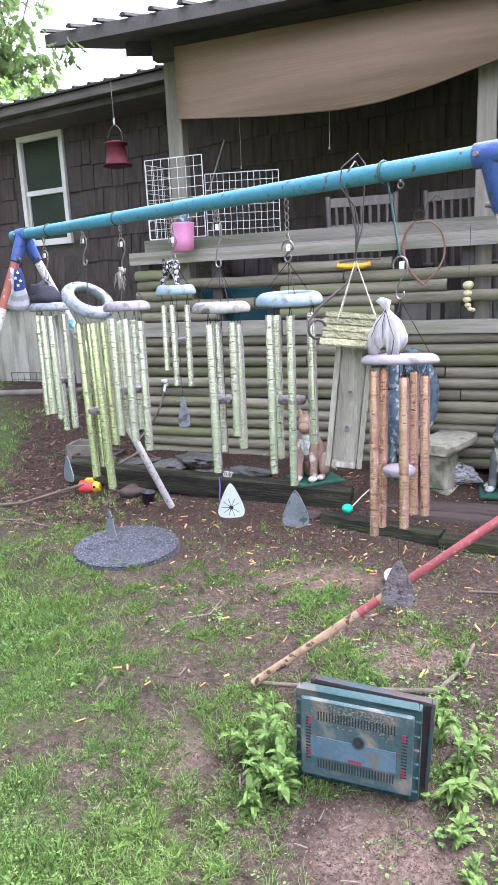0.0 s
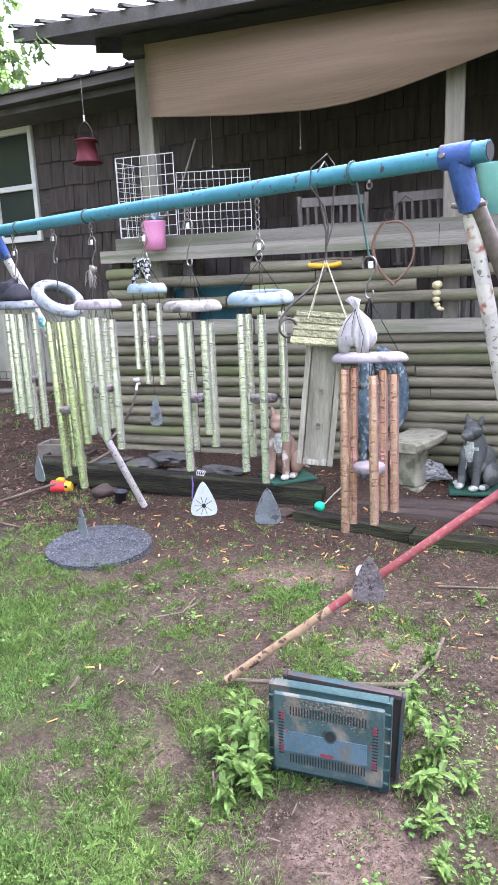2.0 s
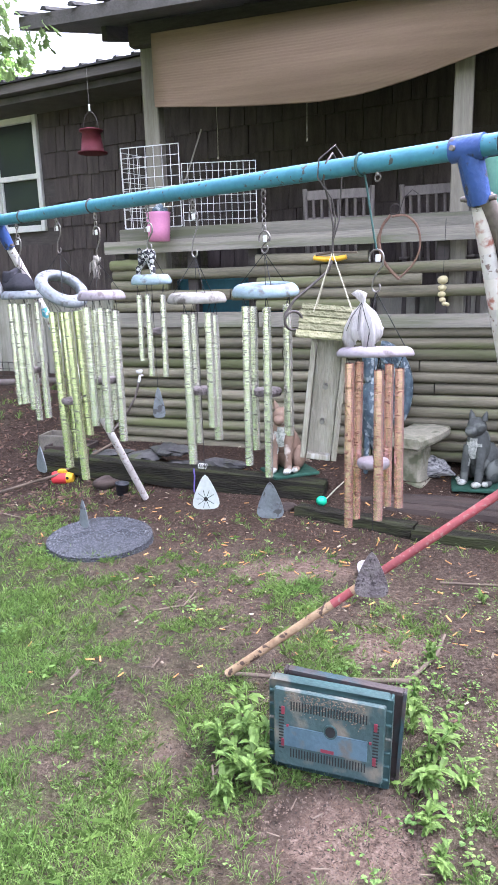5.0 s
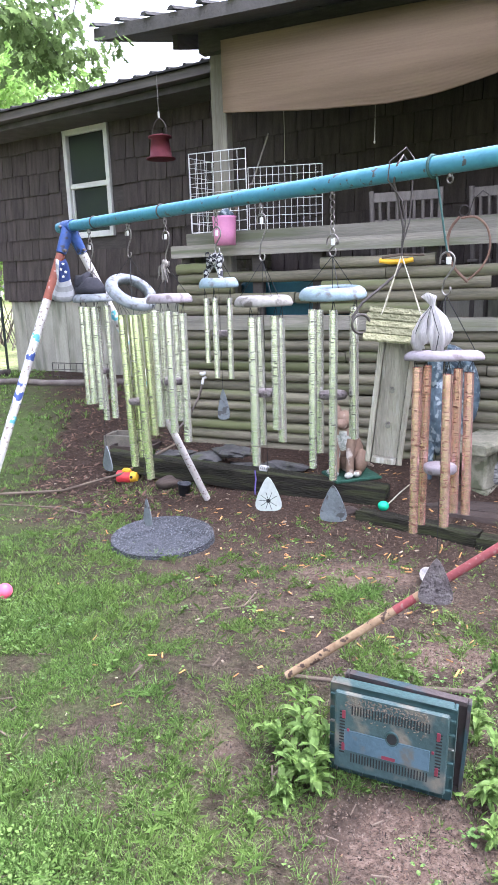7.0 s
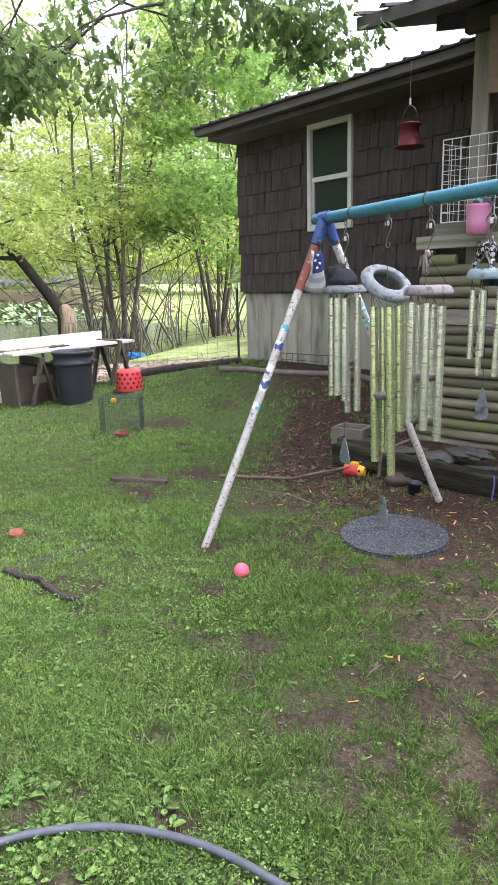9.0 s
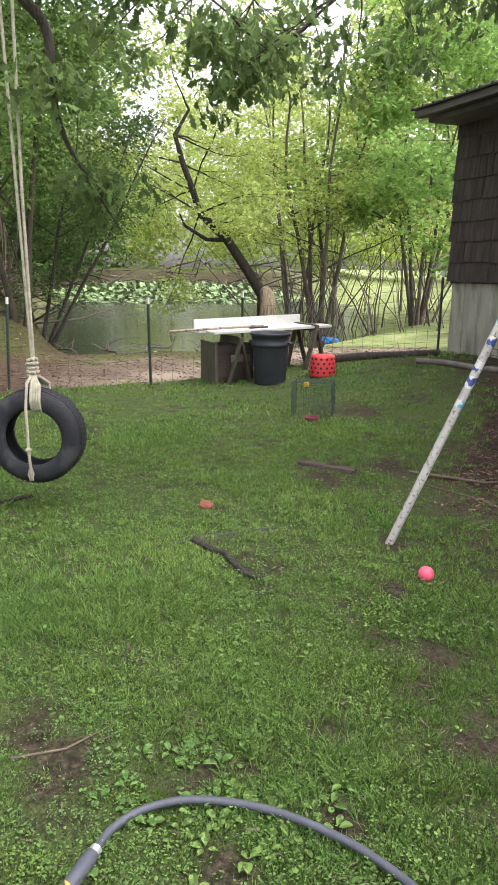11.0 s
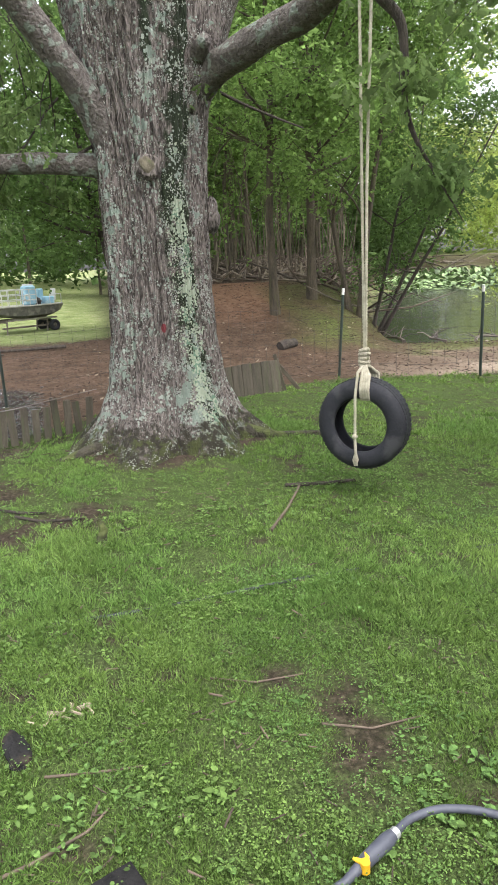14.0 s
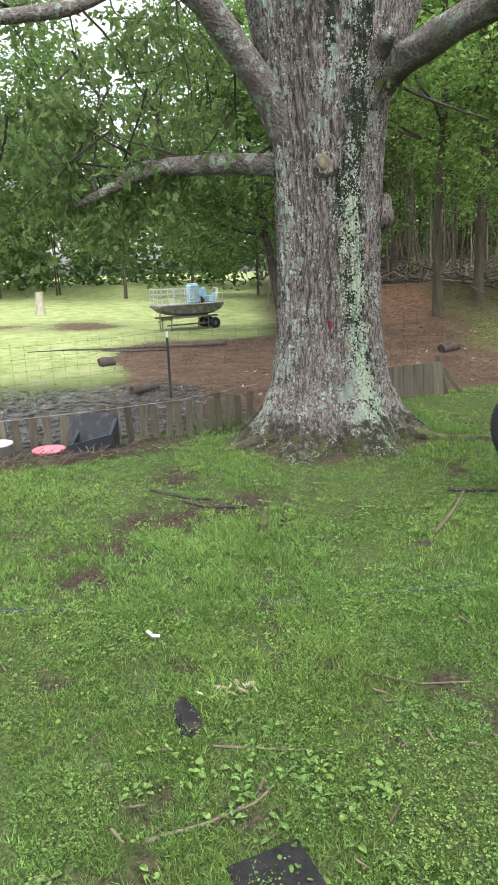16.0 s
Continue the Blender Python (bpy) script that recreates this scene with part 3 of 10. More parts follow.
    grass = np.clip((1 - mulch) * (1 - dirt) * (1 - mud) * (1 - np.clip(bare, 0, 1)), 0, 1) * (1 - 0.8 * front_yard(x, y))
    return grass, mulch, dirt, mud


def pale_patches(x, y):
    """Dried light soil: a worn place before the bed and the ground under the tray."""
    rag = 0.35 * waves(x, y, 7, 71) + 0.3 * waves(x, y, 19, 72)
    out = 0
    for cx, cy, rx, ry in ((0.2, 3.55, 0.30, 0.16), (0.24, 1.62, 0.26, 0.18), (-0.35, 2.15, 0.12, 0.1), (0.62, 2.75, 0.2, 0.14)):
        out = np.maximum(out, sstep(1.25, 0.55, np.sqrt(((x - cx) / rx) ** 2 + ((y - cy) / ry) ** 2) + rag))
    return out


def front_yard(x, y):
    """The trodden ground before the bed."""
    az = np.degrees(np.arctan2(-x, y)) + 6 * waves(x, y, 1.6, 95)
    return (1 - sstep(14, 30, az)) * sstep(-80, -50, az)


def bed_cover(x, y):
    """Where shredded bark lies thick: before the deck and along the house; elsewhere the soil is trodden."""
    s, d = x * U.x + y * U.y, x * V.x + y * V.y
    near = sstep(3.3, 4.2, d + 0.35 * waves(x, y, 2.6, 41) + 0.2 * waves(x, y, 9, 42))
    return np.maximum(near, sstep(8.5, 10, np.hypot(x, y)))


def wood_floor(x, y):
    """Bright clay on the mound at the wood's edge, and the mossy ground between the first trees."""
    r, az = np.hypot(x, y), np.degrees(np.arctan2(-x, y))
    n1, n2 = waves(x, y, 1.2, 81), waves(x, y, 3.1, 82)
    clay = sstep(13.2, 15.6, r + 0.7 * n1 + 0.4 * n2) * (1 - sstep(18, 20, r)) * sstep(62, 66, az + 1.5 * n2) * (1 - sstep(72, 77, az))
    mossy = sstep(12.0, 13.2, r + 0.8 * n1 + 0.5 * n2) * sstep(53, 56, az) * (1 - sstep(61.5, 65, az + 2 * n1))
    near_bank = sstep(11.4, 12.2, r + 0.5 * n2) * (1 - sstep(15.5, 16.5, r)) * sstep(40, 44, az) * (1 - sstep(52, 54, az)) * sstep(-0.1, 0.4, n1 + n2)
    return 0.85 * clay, np.clip(0.75 * mossy * (0.75 + 0.6 * n2) + 0.8 * near_bank, 0, 1)


def axis(lo, a, b, hi, fine):
    near = np.arange(a, b, fine)
    out_a, out_b, step = [], [], fine
    v = a
    while v > lo:
        step = min(step * 1.16, 60)
        v -= step
        out_a.append(v)
    v, step = near[-1], fine
    while v < hi:
        step = min(step * 1.16, 60)
        v += step
        out_b.append(v)
    return np.array(out_a[::-1] + near.tolist() + out_b)


def ground_material():
    m = bpy.data.materials.new("yard_ground")
    m.use_nodes = True
    N, L = m.node_tree.nodes, m.node_tree.links
    b = N["Principled BSDF"]
    tc = N.new("ShaderNodeTexCoord")

    def nz(scale, detail=6, rough=0.6):
        t = N.new("ShaderNodeTexNoise")
        t.inputs["Scale"].default_value, t.inputs["Detail"].default_value, t.inputs["Roughness"].default_value = scale, detail, rough
        L.new(tc.outputs["Object"], t.inputs["Vector"])
        return t.outputs["Fac"]

    def ramp(fac, *stops):
        r = N.new("ShaderNodeValToRGB")
        els = r.color_ramp.elements
        while len(els) < len(stops):
            els.new(0.5)
        for e, (p, c) in zip(els, stops):
            e.position, e.color = p, (*c, 1)
        L.new(fac, r.inputs[0])
        return r.outputs[0]

    def mix(fac, a, c):
        x = N.new("ShaderNodeMix")
        x.data_type = "RGBA"
        L.new(fac, x.inputs[0])
        L.new(a, x.inputs[6])
        L.new(c, x.inputs[7])
        return x.outputs[2]

    def att(name):
        a = N.new("ShaderNodeAttribute")
        a.attribute_name = name
        return a.outputs["Fac"]

    def ragged(name, scale, amount):
        """The cover's edge, broken up by noise."""
        ma = N.new("ShaderNodeMath")
        ma.operation = "MULTIPLY_ADD"
        L.new(nz(scale, 8, 0.75), ma.inputs[0])
        ma.inputs[1].default_value = amount
        L.new(att(name), ma.inputs[2])
        mr = N.new("ShaderNodeMapRange")
        mr.inputs[1].default_value, mr.inputs[2].default_value = 0.44 + amount / 2, 0.56 + amount / 2
        L.new(ma.outputs[0], mr.inputs[0])
        return mr.outputs[0]

    fine, mid, wide = nz(55), nz(11), nz(1.4)
    soil = ramp(nz(34, 9, 0.75), (0.36, (0.014, 0.0105, 0.0075)), (0.5, (0.042, 0.032, 0.023)), (0.64, (0.105, 0.080, 0.059)))
    turf = ramp(nz(75, 9, 0.8), (0.38, (0.018, 0.024, 0.008)), (0.5, (0.055, 0.08, 0.025)), (0.63, (0.12, 0.165, 0.052)))
    mulch = ramp(nz(48, 10, 0.8), (0.34, (0.015, 0.0095, 0.007)), (0.5, (0.050, 0.033, 0.0245)), (0.63, (0.10, 0.067, 0.050)), (0.76, (0.20, 0.145, 0.11)))
    trodden = ramp(nz(48, 12, 0.88), (0.36, (0.016, 0.011, 0.008)), (0.47, (0.052, 0.037, 0.028)), (0.56, (0.105, 0.079, 0.06)), (0.68, (0.21, 0.165, 0.132)))
    damp = ramp(nz(26, 9, 0.75), (0.36, (0.016, 0.011, 0.008)), (0.6, (0.062, 0.045, 0.034)))
    soaked = N.new("ShaderNodeMapRange")
    soaked.inputs[1].default_value, soaked.inputs[2].default_value = 0.48, 0.60
    L.new(nz(4.5, 7, 0.7), soaked.inputs[0])
    trodden = mix(soaked.outputs[0], trodden, damp)
    pale_soil = ramp(nz(36, 10, 0.8), (0.34, (0.05, 0.034, 0.026)), (0.5, (0.125, 0.088, 0.068)), (0.66, (0.215, 0.165, 0.132)))
    trodden = mix(att("pale"), trodden, pale_soil)
    mulch = mix(att("bed"), trodden, mulch)
    dirt = ramp(mid, (0.3, (0.054, 0.036, 0.025)), (0.55, (0.118, 0.081, 0.057)), (0.75, (0.21, 0.155, 0.115)))
    clod = ramp(fine, (0.3, (0.026, 0.016, 0.010)), (0.5, (0.064, 0.04, 0.026)), (0.72, (0.13, 0.088, 0.06)))
    spot = N.new("ShaderNodeMapRange")
    spot.inputs[1].default_value, spot.inputs[2].default_value = 0.40, 0.62
    L.new(nz(2.6, 7, 0.7), spot.inputs[0])
    dirt = mix(spot.outputs[0], dirt, clod)
    # sandy path by the fence; the sun on it is put into the pale colour
    sunlit_sand = ramp(nz(20, 8, 0.7), (0.35, (0.22, 0.165, 0.125)), (0.6, (0.43, 0.355, 0.28)))
    dirt = mix(att("sunlit_sand"), dirt, sunlit_sand)
    clay = ramp(nz(9, 9, 0.75), (0.34, (0.13, 0.068, 0.04)), (0.5, (0.255, 0.145, 0.09)), (0.66, (0.34, 0.22, 0.15)))
    dirt = mix(att("clay"), dirt, clay)
    mossy = ramp(nz(14, 9, 0.75), (0.36, (0.04, 0.045, 0.014)), (0.5, (0.085, 0.105, 0.032)), (0.64, (0.14, 0.165, 0.055)))
    dirt = mix(att("mossy"), dirt, mossy)
    mud = ramp(mid, (0.35, (0.011, 0.008, 0.0065)), (0.6, (0.036, 0.026, 0.021)))
    # grass farther off: strong sunlight on the field is put into this paler colour
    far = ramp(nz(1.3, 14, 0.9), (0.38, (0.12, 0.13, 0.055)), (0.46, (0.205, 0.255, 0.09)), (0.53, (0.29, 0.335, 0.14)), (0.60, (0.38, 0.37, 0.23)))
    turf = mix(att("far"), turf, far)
    c = mix(att("grass"), mix(att("front"), soil, trodden), turf)
    c = mix(att("mulch"), c, mulch)
    c = mix(ragged("dirt", 4, 1.5), c, dirt)
    muddy = ragged("mud", 4, 1.2)
    c = mix(muddy, c, mud)
    L.new(c, b.inputs["Base Color"])
    wet = N.new("ShaderNodeMath")
    wet.operation = "MULTIPLY"
    pud = N.new("ShaderNodeMapRange")
    pud.inputs[1].default_value, pud.inputs[2].default_value = 0.46, 0.485
    L.new(nz(6.5, 8, 0.75), pud.inputs[0])
    L.new(pud.outputs[0], wet.inputs[0])
    L.new(muddy, wet.inputs[1])
    rr = N.new("ShaderNodeMapRange")
    rr.inputs[3].default_value, rr.inputs[4].default_value = 0.85, 0.2
    L.new(wet.outputs[0], rr.inputs[0])
    L.new(rr.outputs[0], b.inputs["Roughness"])
    gloss = N.new("ShaderNodeMapRange")
    gloss.inputs[3].default_value, gloss.inputs[4].default_value = 0.1, 0.8
    L.new(wet.outputs[0], gloss.inputs[0])
    L.new(gloss.outputs[0], b.inputs["Specular IOR Level"])
    film = N.new("ShaderNodeBump")
    film.inputs["Strength"].default_value, film.inputs["Distance"].default_value = 1.0, 0.28
    L.new(nz(3.4, 6, 0.6), film.inputs["Height"])
    L.new(film.outputs[0], b.inputs["Coat Normal"])
    L.new(wet.outputs[0], b.inputs["Coat Weight"])
    b.inputs["Coat Roughness"].default_value = 0.06
    b.inputs["Coat IOR"].default_value = 1.8
    bp = N.new("ShaderNodeBump")
    inv = N.new("ShaderNodeMapRange")
    inv.inputs[3].default_value, inv.inputs[4].default_value = 0.9, 0.8
    L.new(wet.outputs[0], inv.inputs[0])
    L.new(inv.outputs[0], bp.inputs["Strength"])
    bp.inputs["Distance"].default_value = 0.03
    L.new(fine, bp.inputs["Height"])
    L.new(bp.outputs[0], b.inputs["Normal"])
    return m


gx, gy = axis(-420, -9.5, 3.2, 420, 0.085), axis(-420, -2.2, 10.5, 420, 0.085)
GX, GY = np.meshgrid(gx, gy, indexing="ij")
GZ = ground_z(GX, GY)
nx, ny = GX.shape
ids = np.arange(nx * ny).reshape(nx, ny)
quads = np.stack([ids[:-1, :-1], ids[1:, :-1], ids[1:, 1:], ids[:-1, 1:]], -1).reshape(-1, 4)
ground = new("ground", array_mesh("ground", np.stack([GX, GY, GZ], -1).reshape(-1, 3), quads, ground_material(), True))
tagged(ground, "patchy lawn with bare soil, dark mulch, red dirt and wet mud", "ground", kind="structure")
for key, values in zip(("grass", "mulch", "dirt", "mud", "clay", "mossy", "bed", "front", "pale", "far", "sunlit_sand"), (*masks(GX, GY), *wood_floor(GX, GY), bed_cover(GX, GY), front_yard(GX, GY), pale_patches(GX, GY), sstep(9, 16, np.hypot(GX, GY)), (1 - sstep(11, 13.5, np.hypot(GX, GY) + 1.0 * waves(GX, GY, 1.1, 28) - 5 * (1 - sstep(36, 46, np.degrees(np.arctan2(-GX, GY)))))) * (1 - sstep(46, 60, np.degrees(np.arctan2(-GX, GY)))) * np.clip(0.7 + 0.6 * waves(GX, GY, 2.3, 29), 0, 1))):
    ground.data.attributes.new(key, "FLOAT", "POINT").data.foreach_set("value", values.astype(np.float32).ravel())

# pond
pw = Geo()
ring = [(POND[0] + 19.5 * 1.05 * math.cos(a) * -0.68 + 11.5 * math.sin(a) * 0.73, POND[1] + 19.5 * 1.05 * math.cos(a) * 0.73 + 11.5 * math.sin(a) * 0.68) for a in np.linspace(0, 2 * math.pi, 48, endpoint=False)]
pw.add([(x, y, -0.32) for x, y in ring], [tuple(range(48))])
tagged(new("water", pw.mesh("water", M["water"])), "still dark green pond with reflections", "pond", kind="structure")


# ---------------- house ----------------
def hbox(g, s0, s1, d0, d1, z0, z1, bev=0.0):
    return g.box(((s0 + s1) / 2, (d0 + d1) / 2, (z0 + z1) / 2), (s1 - s0, d1 - d0, z1 - z0), bev=bev)


WALL_D, COR_S = 7.55, -7.59
TURN = pose(-4, 7.55, 0, 0, 0, -9) @ pose(4, -7.55, 0)  # the house wall stands askew to the deck
house = thing("house", HOUSE, "dark brown shake-clad house with a porch and metal roof", "house", kind="structure")
WS0, WS1, WZ0, WZ1 = -6.085, -5.335, 2.277, 3.58
# front wall with a real opening, side wall and the wall far behind
g = Geo()
for s0, s1, z0, z1 in ((COR_S, WS0, 1.42, 3.98), (WS1, 5.0, 1.42, 3.98), (WS0, WS1, 1.42, WZ0), (WS0, WS1, WZ1, 3.98)):
    hbox(g, s0, s1, WALL_D, WALL_D + 0.16, z0, z1)
wall = part("wall", g, M["dark_wood"], house, m=TURN)
g = Geo()
hbox(g, COR_S, COR_S + 0.16, WALL_D + 0.16, 14.0, 1.42, 3.98)
part("side_wall", g, M["dark_wood"], house, m=TURN)
g = Geo()
hbox(g, COR_S, 5.0, 14.0, 14.16, 0.3, 3.98)
hbox(g, 4.84, 5.0, 2.5, 14.0, 0.0, 3.98)
part("rear_wall", g, M["dark_wood"], house, m=TURN)
g = Geo()
hbox(g, COR_S + 0.16, 4.84, WALL_D + 0.16, 14.0, 1.30, 1.36)
part("inner_floor", g, M["dark_wood"], house, m=TURN)
# foundation of upright grey boards
g = Geo()
hbox(g, COR_S + 0.02, 5.0, WALL_D + 0.05, WALL_D + 0.2, 0.0, 1.45)
hbox(g, COR_S + 0.02, COR_S + 0.2, WALL_D + 0.2, 14.0, 0.0, 1.43)
foundation = part("foundation", g, M["concrete"], house, "stained grey board foundation", m=TURN)
for k in range(16):
    g = Geo()
    hbox(g, COR_S + 0.02 + 0.29 * k, COR_S + 0.304 + 0.29 * k, WALL_D + 0.026 + 0.004 * (k % 3), WALL_D + 0.048, 0.0, 1.43, bev=0.004)
    part("board", g, M["concrete"], foundation)
for k in range(8):
    g = Geo()
    hbox(g, COR_S - 0.002 + 0.003 * (k % 2), COR_S + 0.018, WALL_D + 0.06 + 0.29 * k, WALL_D + 0.344 + 0.29 * k, 0.0, 1.43, bev=0.004)
    part("board", g, M["concrete"], foundation)
# eave of the main roof, with ribbed sheet
g = Geo()
eave = [(6.925, 3.66), (7.0, 3.66), (11.0, 4.44), (11.0, 4.5), (6.9, 3.74)]
n = len(eave)
g.add([(-7.75, d, z) for d, z in eave] + [(5.2, d, z) for d, z in eave], [(0, 1, 2, 3, 4), (9, 8, 7, 6, 5)] + [(i, n + i, n + (i + 1) % n, (i + 1) % n) for i in range(n)])
roof = part("roof", g, M["soffit"], house, "dark weathered roof deck with wide eaves", m=TURN @ pose(-0.04, -0.02, 0.02))
g = Geo()
for k in range(58):
    s = -7.75 + k * 0.225
    g.add([(s - 0.03, 6.84, 3.76), (s + 0.03, 6.84, 3.76), (s + 0.012, 6.84, 3.788), (s - 0.012, 6.84, 3.788), (s - 0.03, 11, 4.53), (s + 0.03, 11, 4.53), (s + 0.012, 11, 4.555), (s - 0.012, 11, 4.555)],
          [(0, 1, 2, 3), (4, 7, 6, 5), (0, 4, 5, 1), (1, 5, 6, 2), (2, 6, 7, 3), (3, 7, 4, 0)])
g.add([(-7.78, 6.84, 3.745), (5.2, 6.84, 3.745), (5.2, 11, 4.515), (-7.78, 11, 4.515), (-7.78, 6.84, 3.765), (5.2, 6.84, 3.765), (5.2, 11, 4.535), (-7.78, 11, 4.535)],
      [(3, 2, 1, 0), (4, 5, 6, 7), (0, 1, 5, 4), (1, 2, 6, 5), (2, 3, 7, 6), (3, 0, 4, 7)])
part("roof_sheet", g, M["roof_metal"], roof, "ribbed grey metal roof sheet")
g = Geo()
hbox(g, -7.74, 5.2, 6.88, 6.92, 3.655, 3.745, bev=0.004)
part("fascia", g, M["fascia"], roof, "weathered brown fascia board")
g = Geo()
hbox(g, -7.6, 5.2, 7.02, 7.55, 3.585, 3.655)
part("soffit", g, M["soffit"], roof)
# porch roof: a lean-to over the deck
g = Geo()
P0, P1, PS = (4.78, 3.42), (6.7, 3.93), -3.34
for s0, s1 in ((PS, -1.63), (-1.63, -1.18), (-1.18, -0.92), (-0.92, -0.6), (-0.6, 5.0)):
    g.add([(s0, P0[0], P0[1]), (s1, P0[0], P0[1]), (s1, P1[0], P1[1]), (s0, P1[0], P1[1]), (s0, P0[0], P0[1] + 0.09), (s1, P0[0], P0[1] + 0.09), (s1, P1[0], P1[1] + 0.09), (s0, P1[0], P1[1] + 0.09)],
          [(3, 2, 1, 0), (4, 5, 6, 7), (0, 1, 5, 4), (1, 2, 6, 5), (2, 3, 7, 6), (3, 0, 4, 7)])
porch_roof = part("porch_roof", g, M["soffit"], house, "dark lean-to porch roof")
g = Geo()
for k in range(37):
    s = PS + 0.03 + k * 0.225
    g.add([(s - 0.03, 4.72, 3.505), (s + 0.03, 4.72, 3.505), (s + 0.012, 4.72, 3.53), (s - 0.012, 4.72, 3.53), (s - 0.03, 6.75, 4.04), (s + 0.03, 6.75, 4.04), (s + 0.012, 6.75, 4.062), (s - 0.012, 6.75, 4.062)],
          [(0, 1, 2, 3), (4, 7, 6, 5), (0, 4, 5, 1), (1, 5, 6, 2), (2, 6, 7, 3), (3, 7, 4, 0)])
part("porch_roof_sheet", g, M["roof_metal"], porch_roof)
for k in range(7):
    g = Geo()
    s = PS + 0.35 + k * 1.2
    g.add([(s, 5.37, 3.465), (s + 0.045, 5.37, 3.465), (s + 0.045, 6.7, 3.82), (s, 6.7, 3.82), (s, 5.37, 3.575), (s + 0.045, 5.37, 3.575), (s + 0.045, 6.7, 3.93), (s, 6.7, 3.93)],
          [(3, 2, 1, 0), (4, 5, 6, 7), (0, 1, 5, 4), (1, 2, 6, 5), (2, 3, 7, 6), (3, 0, 4, 7)])
    part("rafter", g, M["dark_wood"], porch_roof)
g = Geo()
hbox(g, -2.75, 4.9, 5.36, 5.455, 3.40, 3.56)
part("porch_beam", g, M["dark_wood"], house)
for s in (-2.645, -0.205, 2.25):
    g = Geo()
    hbox(g, s - 0.067, s + 0.067, 5.462, 5.58, 1.0, 3.6, bev=0.008)
    part("porch_post", g, M["post"], house, "weathered grey wooden porch post")
# deck floor
g = Geo()
hbox(g, -3.0, 4.84, 5.45, WALL_D, 0.98, 1.06)
part("deck_floor", g, M["plank"], house)

# window
win = thing("window_1", HOUSE @ TURN, "white-framed double-hung window with dark glass", "window", kind="structure")
g = Geo()
for s0, s1, z0, z1 in ((WS0 - 0.025, WS0 + 0.04, WZ0 - 0.03, WZ1 + 0.03), (WS1 - 0.04, WS1 + 0.025, WZ0 - 0.03, WZ1 + 0.03), (WS0 + 0.04, WS1 - 0.04, WZ0 - 0.03, WZ0 + 0.045), (WS0 + 0.04, WS1 - 0.04, WZ1 - 0.04, WZ1 + 0.03)):
    hbox(g, s0, s1, WALL_D - 0.045, WALL_D + 0.1, z0, z1, bev=0.006)
part("window_frame", g, M["white_paint"], win)
g = Geo()
ZM = (WZ0 + WZ1) / 2 - 0.02
hbox(g, WS0 + 0.04, WS1 - 0.04, WALL_D - 0.02, WALL_D + 0.05, ZM - 0.03, ZM + 0.03, bev=0.005)
part("meeting_rail", g, M["white_paint"], win)
for a, b_, dd in ((WZ0 + 0.045, ZM - 0.03, 0.03), (ZM + 0.03, WZ1 - 0.04, 0.015)):
    g = Geo()
    hbox(g, WS0 + 0.04, WS1 - 0.04, WALL_D + dd, WALL_D + dd + 0.01, a, b_)
    part("pane", g, M["window_glass"], win)
g = Geo()
hbox(g, WS0 + 0.04, WS0 + 0.065, WALL_D + 0.0, WALL_D + 0.025, WZ0 + 0.045, ZM - 0.03)
hbox(g, WS1 - 0.065, WS1 - 0.04, WALL_D + 0.0, WALL_D + 0.025, WZ0 + 0.045, ZM - 0.03)
part("sash", g, M["white_paint"], win)

# rail and skirt of the deck: stacked landscape timbers
rail = thing("deck_skirt", HOUSE, "deck skirt and rail of stacked weathered timbers with gaps", "deck wall", kind="structure")
rl = random.Random(5)
LOGH = 0.088


def log_mesh(length, seed):
    g, r = Geo(), random.Random(seed)
    h, w = LOGH * 0.497, 0.05
    prof = [(-w * 0.55, -h), (w * 0.1, -h * 0.98), (w * 0.62, -h * 0.6), (w * 0.72, 0.0), (w * 0.62, h * 0.6), (w * 0.1, h * 0.98), (-w * 0.55, h)]
    ks, vs, fs, n = 7, [], [], len(prof)
    for k in range(ks):
        x = length * (k / (ks - 1) - 0.5)
        ox, oz = r.uniform(-0.004, 0.004), r.uniform(-0.005, 0.005)
        vs += [(x, -(a + ox), b + oz) for a, b in prof]
    for k in range(ks - 1):
        fs += [(k * n + i, (k + 1) * n + i, (k + 1) * n + (i + 1) % n, k * n + (i + 1) % n) for i in range(n)]
    g.add(vs, fs, True)
    g.add(vs[:n], [tuple(range(n))])
    g.add(vs[-n:], [tuple(reversed(range(n)))])
    return g.mesh("timber", M["log"])


def log_row(z, s0, s1, seed):
    part("timber", log_mesh(s1 - s0, seed), None, rail, m=pose((s0 + s1) / 2, 5.33 + rl.uniform(-0.008, 0.008), z, 0, rl.uniform(-0.2, 0.2), 0))


for i in range(12):  # closed lower rows
    z, cut = 0.205 + i * LOGH, rl.uniform(-1.6, -0.3)
    log_row(z, -3.03, cut - 0.004, i)
    log_row(z, cut + 0.004, 2.4, 100 + i)
g = Geo()
hbox(g, -3.0, -1.72, 5.285, 5.33, 1.215, 1.335, bev=0.006)
part("plank", g, M["plank"], rail)
g = Geo()
hbox(g, -1.71, -0.93, 5.285, 5.33, 1.215, 1.33, bev=0.006)
part("plank", g, M["plank"], rail)
g = Geo()
hbox(g, -0.92, 2.4, 5.28, 5.33, 1.205, 1.305, bev=0.006)
part("plank", g, M["plank"], rail)
